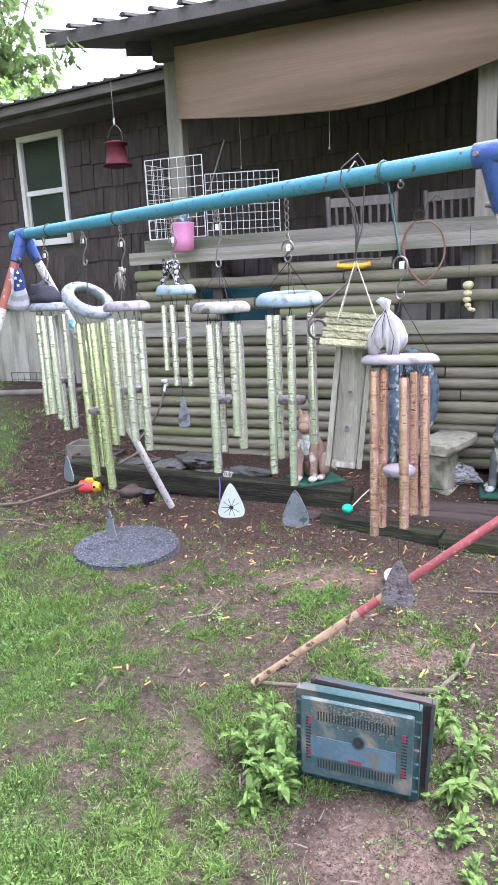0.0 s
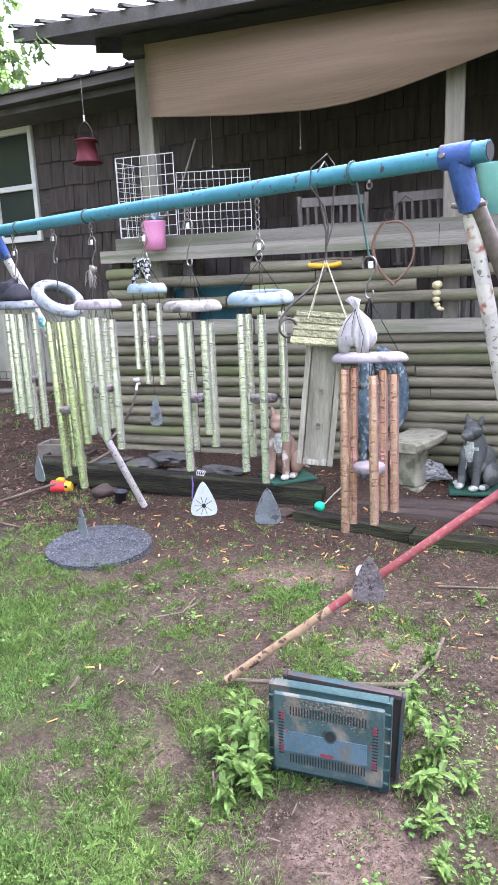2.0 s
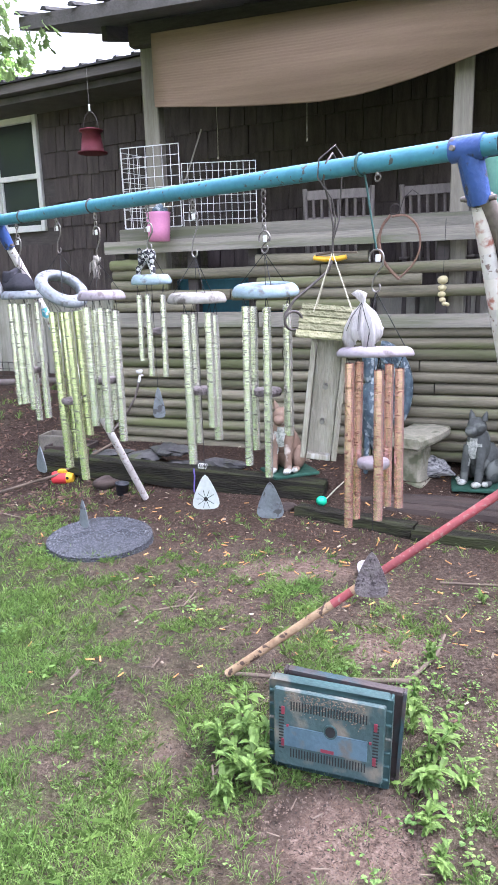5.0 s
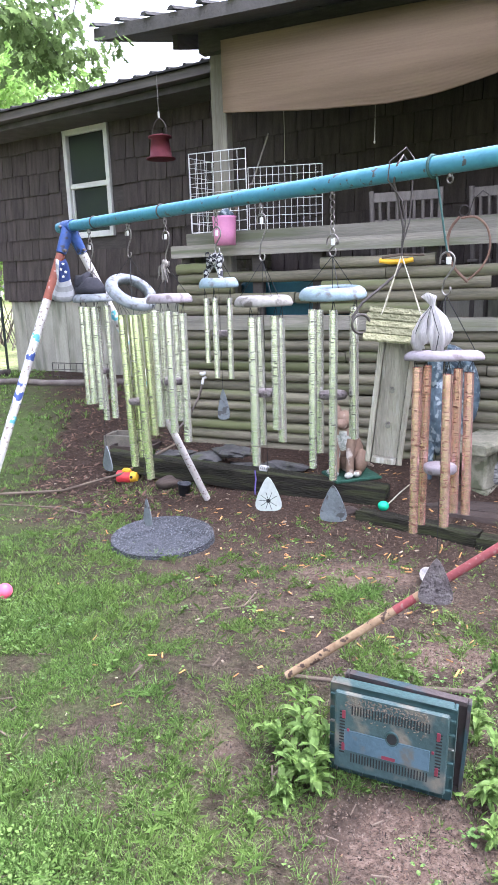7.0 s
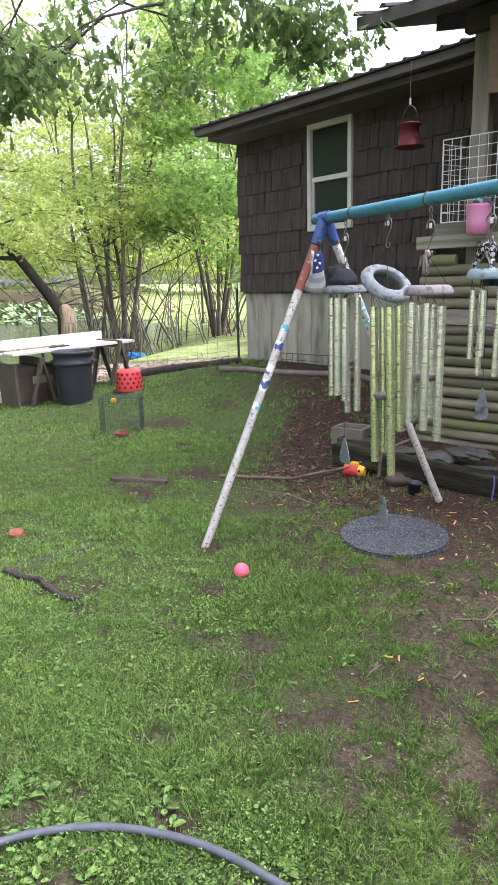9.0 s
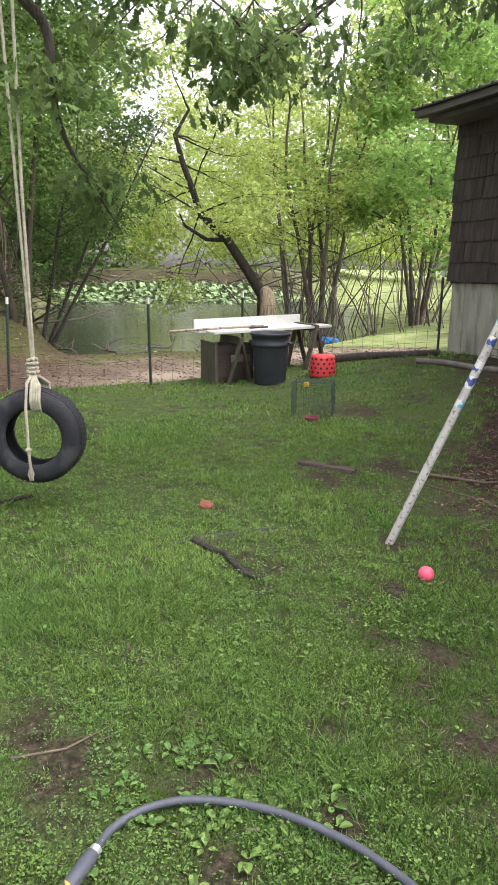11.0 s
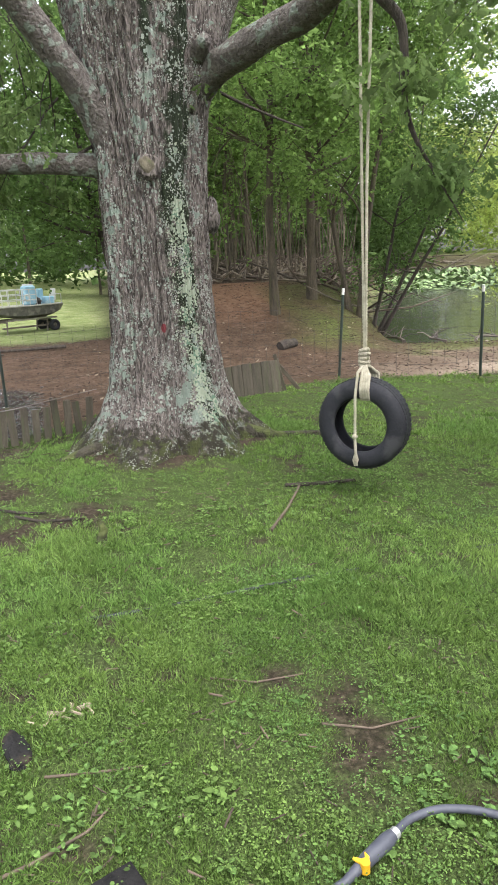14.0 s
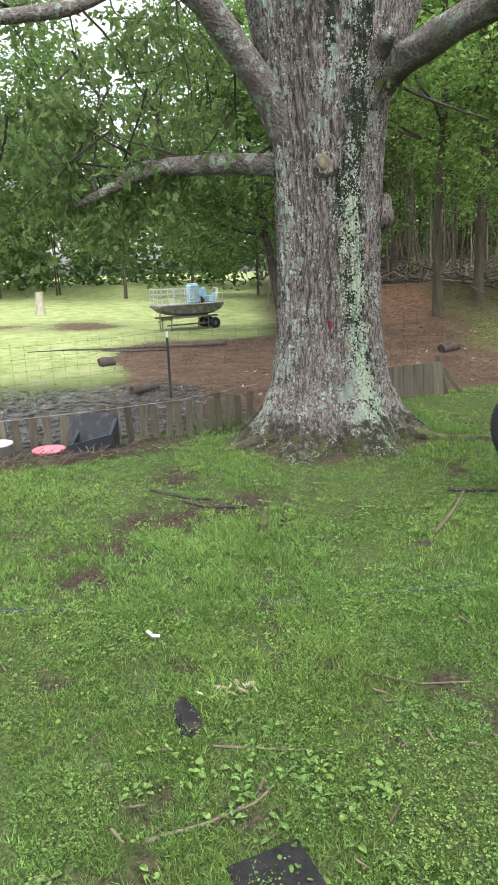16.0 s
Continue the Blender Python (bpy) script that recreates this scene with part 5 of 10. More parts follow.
part("gauze_bag", g.add(vs, fs, True), M["gauze"], C7, "knotted white gauze bag")

# ---------------- hanging birdhouse ----------------
bh = thing("birdhouse", SWING @ pose(2.36, 0.02, 0, 0, 0, 34), "tall weathered wooden birdhouse with a mossy plank roof", "birdhouse")
lean = pose(0, 0, 1.42, 0, 6, 0)
w, d, h = 0.135, 0.16, 0.46
for sx in (-1, 1):
    part("side_board", Geo().box((sx * (w / 2 - 0.01), 0, -0.02 - h / 2), (0.02, d, h), lean, bev=0.003), M["old_wood"], bh)
part("back_board", Geo().box((0, d / 2 - 0.01, -0.02 - h / 2), (w - 0.044, 0.018, h), lean, bev=0.002), M["old_wood"], bh)
part("front_board", Geo().box((0, -d / 2 + 0.03, -0.02 - h / 2), (w - 0.044, 0.015, h - 0.03), lean, bev=0.002), M["old_wood"], bh, "greenish recessed front board")
part("floor_board", Geo().box((0, -0.004, -0.02 - h + 0.012), (w - 0.046, d + 0.008, 0.022), lean, bev=0.003), M["old_wood"], bh)
for z in (-0.20, -0.33):
    part("peg", Geo().tube([(0, -d / 2 + 0.03, z), (0, -d / 2 - 0.012, z - 0.004)], [0.007, 0.009], 10, m=lean), M["hook_metal"], bh)
for sy in (-1, 1):
    for k in range(5):
        y0, y1 = sy * (0.005 + 0.126 * k / 5), sy * (0.005 + 0.128 * (k + 0.93) / 5)
        z0, z1 = 0.075 - 0.11 * k / 5, 0.075 - 0.113 * (k + 0.93) / 5
        g = Geo()
        x = 0.117 + 0.003 * ((k * 2) % 3)
        vs = [(-x, y0, z0), (x, y0, z0), (x, y1, z1 + 0.006), (-x, y1, z1 + 0.006), (-x, y0, z0 + 0.008), (x, y0, z0 + 0.008), (x, y1, z1 + 0.013), (-x, y1, z1 + 0.013)]
        g.add(vs, [(0, 1, 2, 3), (7, 6, 5, 4), (0, 4, 5, 1), (1, 5, 6, 2), (2, 6, 7, 3), (3, 7, 4, 0)], False, lean)
        part("roof_plank", g, M["moss_wood"] if sy < 0 else M["old_wood"], bh, "mossy roof plank" if sy < 0 else "")
g = Geo()
for sx, sy in ((-1, -1), (1, -1), (-1, 1), (1, 1)):
    g.tube([lean @ Vector((sx * 0.07, sy * 0.07, 0.06)), (0.0, 0, 1.69)], 0.0022, 5)
part("string", g, M["rope"], bh)
g = Geo()
g.tube([(0, 0, 1.68), (0.004, 0, 1.78), (-0.012, 0.01, 1.86), (-0.03, -0.03, 1.93), (-0.02, -0.04, 1.985), (0.0, 0.0, 2.02), (0.02, 0.03, 1.99), (0.02, 0.035, 1.94)], 0.004, 7)
g.tube([(0.0, 0, 1.69), (0.012, -0.01, 1.80), (-0.002, -0.02, 1.87), (-0.05, -0.03, 1.94), (-0.045, -0.025, 2.0), (0.01, 0, 2.045), (0.035, 0.01, 2.01), (0.03, 0, 1.9), (0.025, 0, 1.8), (0.0, 0, 1.72)], 0.0028, 6)
part("twisted_wire", g, M["wire"], bh)
g = Geo()
pts = [(0.0, 0, 1.66), (-0.02, -0.02, 1.62), (-0.08, -0.05, 1.57), (-0.13, -0.07, 1.53), (-0.165, -0.085, 1.48)]
pts += arc((-0.135, -0.075, 1.455), 0.033, 150, 520, 22, (0.9, 0.42, 0))
g.tube(pts, 0.005, 8)
part("scroll_hook", g, M["wire"], bh, "curled wrought iron hook")

# ---------------- hung on the deck front ----------------
hb = thing("heart_vine", HOUSE @ pose(-0.6, 5.18, 0), "heart-shaped wreath of rusty wire and vine", "wreath")
def smooth_line(pts, n=6):
    """A curve through the points."""
    pts, out = [Vector(q) for q in pts], []
    for k in range(len(pts) - 1):
        p0, p1, p2, p3 = pts[max(k - 1, 0)], pts[k], pts[k + 1], pts[min(k + 2, len(pts) - 1)]
        out += [0.5 * ((2 * p1) + (p2 - p0) * (j / n) + (2 * p0 - 5 * p1 + 4 * p2 - p3) * (j / n) ** 2 + (3 * p1 - p0 - 3 * p2 + p3) * (j / n) ** 3) for j in range(n)]
    return out + [pts[-1]]


g = Geo()
g.tube(smooth_line([(0.01, 0, 1.56), (-0.09, 0, 1.67), (-0.135, 0, 1.79), (-0.125, 0, 1.92), (-0.06, 0, 2.01)]), 0.012, 8, wob=0.6)
g.tube(smooth_line([(-0.115, 0.012, 1.70), (-0.15, 0.0, 1.84), (-0.10, -0.01, 1.97)]), 0.008, 7, wob=0.6)
g.tube(smooth_line([(-0.05, 0, 2.0), (0.05, 0, 2.0), (0.13, 0, 1.92), (0.15, 0, 1.78), (0.10, 0, 1.66), (0.0, 0, 1.565)]), 0.008, 7, wob=0.3)
part("vine", g, M["rusty_vine"], hb)
part("wire_loop", Geo().tube(arc((-0.03, 0, 2.05), 0.035, 0, 360, 14), 0.004, 6, caps=False).tube([(0.0, 0, 2.02), (0.03, -0.02, 2.12), (0.09, -0.03, 2.17), (0.13, -0.02, 2.14)], 0.004, 6), M["wire"], hb)
yt = thing("yellow_perch", HOUSE @ pose(-1.1, 5.2, 1.735), "yellow plastic bird perch fixed to the timbers", "bird perch")
part("tray", Geo().tube([(-0.13, 0, 0), (-0.05, 0, -0.012), (0.06, 0, -0.012), (0.12, 0, 0.0)], [0.018, 0.02, 0.02, 0.018], 8), M["yellow_plastic"], yt)
part("twigs", Geo().tube([(-0.11, -0.01, 0.02), (0.02, -0.01, 0.035), (0.2, -0.01, 0.028)], 0.009, 6, wob=0.4), M["dead_stick"], yt)
bd_ = thing("bead_string", HOUSE @ pose(-0.28, 5.16, 0), "string of pale wooden beads hanging from a hook", "bead string")
g = Geo()
for k, (x, z, r) in enumerate(((0, 1.55, 0.038), (-0.004, 1.495, 0.03), (-0.006, 1.45, 0.028), (0.0, 1.41, 0.024), (0.014, 1.385, 0.02), (0.035, 1.378, 0.017))):
    part("bead", Geo().blob((x, 0, z), (r, r, r * 0.8), 0.15, 12, 8, seed=k), M["cream"], bd_)
part("cord", Geo().tube([(0, 0, 1.58), (0.005, 0, 1.97)], 0.002, 5), M["cord"], bd_)

# pink pot, wire cage, red bird feeder
pp = thing("pink_planter", HOUSE @ pose(-2.475, 5.14, 1.905), "pink plastic pot hanging on the deck rail", "pot")
part("pot", Geo().lathe([(0.0, 0.0), (0.085, 0.0), (0.09, 0.1), (0.096, 0.205), (0.1, 0.22), (0.094, 0.22), (0.087, 0.205), (0.08, 0.02), (0, 0.015)], 26), M["pink_plastic"], pp)
part("blue_cloth", Geo().blob((0.02, 0.0, 0.225), (0.06, 0.05, 0.05), 0.6, 12, 8, seed=9), M["blue_glaze"], pp, "blue cloth in the pot")
cg = thing("wire_cage", HOUSE @ pose(-2.64, 5.36, 2.03), "open white wire cage panels on the deck rail", "wire cage")


def grid_panel(o, ax, wid, hei, nu, nv, r):
    g, o, ax = Geo(), Vector(o), Vector(ax)
    for i in range(nu + 1):
        p = o + ax * (wid * i / nu)
        g.tube([p, p + Vector((0, 0, hei))], r * (1.5 if i in (0, nu) else 1), 5)
    for j in range(nv + 1):
        p = o + Vector((0, 0, hei * j / nv))
        g.tube([p, p + ax * wid], r * (1.5 if j in (0, nv) else 1), 5)
    return g


part("front_panel", grid_panel((-0.25, 0, 0), (1, 0, 0), 0.52, 0.63, 7, 8, 0.0028), M["white_wire"], cg)
part("side_panel", grid_panel((-0.25, 0.01, 0), (0.25, 0.97, 0), 0.5, 0.6, 7, 8, 0.0024), M["white_wire"], cg)
part("rear_panel", grid_panel((0.28, 0.02, -0.02), (0.97, 0.24, 0), 0.60, 0.50, 12, 8, 0.0022), M["white_wire"], cg)
bt = thing("bottle_brush", HOUSE @ pose(-2.45, 5.5, 2.0), "brown wooden tool leaning inside the cage", "tool")
part("stick", Geo().tube([(-0.15, 0, 0.12), (0.07, 0, 0.40)], 0.016, 8), M["dead_stick"], bt)
part("handle", Geo().tube([(0.07, 0, 0.40), (0.22, 0.02, 0.78)], 0.007, 6), M["post"], bt)
fd = thing("bird_feeder", HOUSE @ pose(-3.82, 6.5, 0), "dull red hanging bird feeder on a wire", "bird feeder")
M["feeder_red"] = mat("feeder_red", (0.15, 0.03, 0.04), (0.10, 0.02, 0.03), 0.7, spec=0.2)
part("hopper", Geo().lathe([(0.0, 2.86), (0.13, 2.86), (0.15, 2.865), (0.15, 2.875), (0.115, 2.885), (0.09, 3.06), (0.12, 3.07), (0.12, 3.085), (0.06, 3.10), (0.0, 3.11)], 26), M["feeder_red"], fd)
part("bail", Geo().tube(arc((0, 0, 3.09), 0.085, 0, 180, 16, ay=(0, 0, 1.9)), 0.005, 6), M["wire"], fd)
part("wire", Geo().tube([(0, 0, 3.25), (0, 0, 3.66)], 0.003, 5), M["hook_metal"], fd)
part("clip", Geo().box((0, 0, 3.29), (0.02, 0.01, 0.06), bev=0.004), M["white_paint"], fd)

# rocking chairs on the deck
def rocker(m):
    c = thing("rocking_chair", m, "dark slatted wooden rocking chair on the porch", "chair", "porch chairs")
    for sx in (-0.26, 0.26):
        part("post", Geo().tube([(sx, 0.25, 0.03), (sx, 0.22, 0.5), (sx * 1.03, 0.36, 1.22)], 0.02, 8), M["porch_chair"], c)
        part("front_leg", Geo().tube([(sx, -0.25, 0.03), (sx, -0.25, 0.65)], 0.02, 8), M["porch_chair"], c)
        part("armrest", Geo().box((sx, 0.0, 0.66), (0.08, 0.56, 0.025), bev=0.008), M["porch_chair"], c)
        part("rocker", Geo().tube([(sx, -0.42, 0.06), (sx, -0.2, 0.02), (sx, 0.1, 0.02), (sx, 0.42, 0.09)], 0.02, 8), M["porch_chair"], c)
    part("seat", Geo().box((0, 0, 0.42), (0.54, 0.52, 0.03), bev=0.01), M["porch_chair"], c)
    for z, y, h in ((1.17, 0.35, 0.07), (0.98, 0.31, 0.045), (0.6, 0.235, 0.05)):
        part("cross_rail", Geo().box((0, y, z), (0.5, 0.022, h), bev=0.006), M["porch_chair"], c)
    for k in range(7):
        x = -0.2 + k * 0.067
        part("slat", Geo().tube([(x, 0.235, 0.6), (x, 0.31, 0.98), (x, 0.345, 1.15)], 0.013, 7), M["porch_chair"], c)
    return c


M["porch_chair"] = mat("porch_chair", (0.17, 0.15, 0.135), (0.11, 0.095, 0.085), 0.7, stretch=(4, 4, 1))
rc = rocker(HOUSE @ pose(-1.17, 6.02, 1.06, 0, 0, 185))
copy_thing(rc, HOUSE @ pose(-0.34, 6.1, 1.06, 0, 0, 172))
tq = thing("turquoise_bin", HOUSE @ pose(0.09, 5.6, 2.02), "turquoise plastic bin standing on the rail", "bin")
part("bin", Geo().lathe([(0, 0.0), (0.11, 0.0), (0.14, 0.36), (0.15, 0.37), (0.13, 0.37), (0.10, 0.02), (0, 0.02)], 20), mat("turquoise", (0.30, 0.62, 0.54), (0.24, 0.54, 0.47), 0.4), tq)
tt = thing("teal_tub", HOUSE @ pose(-2.05, 5.75, 1.06), "teal plastic tub behind the timbers", "tub")
part("tub", Geo().box((0, 0, 0.29), (0.95, 0.4, 0.58), bev=0.05, taper=1.05), M["teal_tub"], tt)
# thin cords and hooks from the porch roof
for s, d, z0, z1 in ((-1.35, 5.5, 2.62, 3.5), (-2.2, 5.8, 2.6, 3.0)):
    o = thing("hanging_cord", HOUSE @ pose(s, d, 0), "thin pale cord hanging from the porch roof", "cord")
    part("cord", Geo().tube([(0, 0, z0), (0.004, 0, (z0 + z1) / 2), (0, 0, z1)], 0.003, 5), M["rope"], o)
    part("knot", Geo().blob((0, 0, z0), (0.008, 0.008, 0.012), 0.2, 8, 5), M["rope"], o)


# ---------------- trees ----------------
def gz(x, y):
    return float(ground_z(x, y))


LOBED = ((0.0, 0.04), (0.2, 0.42), (0.3, 0.24), (0.45, 0.92), (0.55, 0.5), (0.74, 0.82), (0.82, 0.4), (1.0, 0.05))
PLAIN = ((0.0, 0.0), (0.45, 1.0), (1.0, 0.0))


def leaf_cloud(centres, spread, count, size, rs, droop=0.35, flat=0.6, per=7, tight=0.8, outline=PLAIN):
    """Loose leaves in small sprays round twig ends: (n, corners, 3)."""
    k = count // per + 1
    c = np.asarray(centres)[rs.randint(0, len(centres), k)] + rs.normal(0, 1, (k, 3)) * spread * np.array([1, 1, flat])
    c = np.repeat(c, per, axis=0)[:count]
    a, t = rs.uniform(0, 2 * np.pi, count), rs.normal(-droop, 0.4, count)
    d = np.stack([np.cos(a) * np.cos(t), np.sin(a) * np.cos(t), np.sin(t)], -1)
    L = size * rs.uniform(0.6, 1.3, (count, 1))
    p = c + d * L * 0.25 + rs.normal(0, 1, (count, 3)) * size * tight * np.array([1, 1, 0.5])
    s = np.cross(d, rs.normal(0, 0.55, (count, 3)) + np.array([0, 0, 1.0]))
    s /= np.linalg.norm(s, axis=1, keepdims=True) + 1e-9
    W = L * rs.uniform(0.24, 0.38, (count, 1))
    n = np.cross(d, s) * L * 0.12
    up = [p + d * L * u + s * W * w + n * w for u, w in outline]
    down = [p + d * L * u - s * W * w + n * w for u, w in reversed(outline) if w > 0]
    return np.stack(up + down, 1)


def limbs(g, base, direction, length, radius, depth, r, ends, curve=0.35, up=0.15, forks=3, sides=7):
    """A branching limb; collects twig ends."""
    pts, rad, p, d = [Vector(base)], [radius], Vector(base), Vector(direction).normalized()
    n = 5
    for k in range(n):
        d = (d + Vector((r.gauss(0, 1), r.gauss(0, 1), r.gauss(0, 0.7) + up)) * curve * 0.35).normalized()
        p = p + d * (length / n)
        pts.append(p.copy())
        rad.append(radius * (1 - 0.62 * (k + 1) / n))
    g.tube(pts, rad, max(4, sides), caps=False)
    if depth <= 0:
        ends += [tuple(q) for q in pts[2:]]
        return
    for k in range(forks):
        i = r.randint(2, n)
        a = Vector((r.gauss(0, 1), r.gauss(0, 1), r.gauss(0, 0.6))).normalized()
        limbs(g, pts[i], (d * 0.8 + a * 0.8).normalized(), length * r.uniform(0.45, 0.7), rad[i] * 0.7, depth - 1, r, ends, curve, up, forks, sides - 1)
    limbs(g, pts[-1], d, length * 0.55, rad[-1], depth - 1, r, ends, curve, up, forks, sides - 1)


def tree(name, x, y, h, r0, crown_from, leaf, count, size, spread, seed, label, lean=(0, 0), stems=1, bark="bark_dark", limb_len=0.32, category="tree", group=""):
    rr, rs = random.Random(seed), np.random.RandomState(seed)
    z = gz(x, y) - 0.08
    t = thing(name, pose(x, y, z), label, category, group)
    ends, g = [], Geo()
    for s in range(stems):
        a = 2 * math.pi * s / stems + rr.uniform(0, 1)
        off = Vector((math.cos(a), math.sin(a), 0)) * (0.12 * (stems > 1))
        out = Vector((math.cos(a), math.sin(a), 0)) * (0.18 * (stems > 1)) + Vector((lean[0], lean[1], 0))
        pts, rad, n = [], [], 10
        for k in range(n + 1):
            f = k / n
            wv = Vector((noise.noise(Vector((seed, s, f * 3))), noise.noise(Vector((s, seed, f * 3 + 7))), 0)) * 0.05 * h * f
            pts.append(off + out * (f * h) + wv + Vector((0, 0, f * h)))
            rad.append(r0 * (1.35 if k == 0 else 1) * (1 - 0.78 * f))
        g.tube(pts, rad, 9, caps=False)
        for k in range(int(10 / stems) + 3):
            f = rr.uniform(crown_from, 0.98)
            i = min(n - 1, int(f * n))
            b = lerp(pts[i], pts[i + 1], f * n - i)
            a = rr.uniform(0, 2 * math.pi)
            limbs(g, b, (math.cos(a), math.sin(a), rr.uniform(0.0, 0.7)), h * limb_len * rr.uniform(0.6, 1.15) * (1.2 - 0.7 * f), rad[i] * 0.5, 1, rr, ends, sides=5, forks=2)
    part("trunk", g, M[bark], t)
    me = array_mesh("crown", leaf_cloud(ends, spread, count, size, rs), None, M[leaf])
    part("crown", me, None, t)
    return t


# the great oak beside the lawn
OX, OY = -6.42, 1.90
oak = thing("oak_tree", pose(OX, OY, 0), "huge oak with grey furrowed bark, pale lichen and dark moss", "tree")


def oak_bark():
    m = mat("oak_bark", (0.265, 0.226, 0.205), (0.055, 0.045, 0.039), 0.95, scale=11, fine=34, stretch=(3.2, 3.2, 0.6), bump=1.0, dist=0.06, fine_mix=0.55)
    N, L = m.node_tree.nodes, m.node_tree.links
    b = N["Principled BSDF"]
    rp_ = N["Color Ramp"].color_ramp.elements
    rp_[0].position, rp_[1].position = 0.42, 0.57
    col = b.inputs["Base Color"].links[0].from_socket
    tc = N.new("ShaderNodeTexCoord")

    def layer(col, scale, lo, hi, colour, attr, voro=False):
        a = N.new("ShaderNodeAttribute")
        a.attribute_name = attr
        t = N.new("ShaderNodeTexNoise")
        t.inputs["Scale"].default_value, t.inputs["Detail"].default_value, t.inputs["Roughness"].default_value = scale, 7, 0.65
        L.new(tc.outputs["Object"], t.inputs["Vector"])
        value = t.outputs["Fac"]
        if voro:  # round crusts of uneven size, in loose groups
            t.inputs["Detail"].default_value = 3
            v = N.new("ShaderNodeTexVoronoi")
            v.inputs["Scale"].default_value = voro
            L.new(tc.outputs["Object"], v.inputs["Vector"])
            crust = N.new("ShaderNodeMath")
            crust.operation = "MULTIPLY_ADD"
            L.new(v.outputs["Distance"], crust.inputs[0])
            crust.inputs[1].default_value = -0.55
            L.new(value, crust.inputs[2])
            value = crust.outputs[0]
        ad = N.new("ShaderNodeMath")
        ad.operation = "ADD"
        L.new(value, ad.inputs[0])
        L.new(a.outputs["Fac"], ad.inputs[1])
        mr = N.new("ShaderNodeMapRange")
        mr.inputs[1].default_value, mr.inputs[2].default_value = lo, hi
        L.new(ad.outputs[0], mr.inputs[0])
        mx = N.new("ShaderNodeMix")
        mx.data_type = "RGBA"
        L.new(mr.outputs[0], mx.inputs[0])
        L.new(col, mx.inputs[6])
        mx.inputs[7].default_value = (*colour, 1)
        return mx.outputs[2]

    col = layer(col, 3.2, 0.60, 0.68, (0.085, 0.068, 0.06), "stain")
    col = layer(col, 9, 0.70, 0.82, (0.020, 0.030, 0.012), "moss")
    col = layer(col, 5, 0.43, 0.455, (0.40, 0.405, 0.365), "lichen", 62)
    col = layer(col, 7, 0.45, 0.475, (0.36, 0.40, 0.34), "lichen", 30)
    col = layer(col, 10, 0.655, 0.69, (0.27, 0.325, 0.27), "lichen")
    col = layer(col, 12, 0.90, 0.93, (0.165, 0.265, 0.18), "mint")
    col = layer(col, 6, 0.62, 0.65, (0.40, 0.455, 0.34), "mint", 45)
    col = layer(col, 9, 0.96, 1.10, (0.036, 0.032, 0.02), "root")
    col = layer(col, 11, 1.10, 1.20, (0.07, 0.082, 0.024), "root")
    col = layer(col, 7, 1.01, 1.035, (0.27, 0.29, 0.235), "root", 52)
    col = layer(col, 30, 0.98, 1.06, (0.2, 0.035, 0.042), "paint")
    L.new(col, b.inputs["Base Color"])
    return m


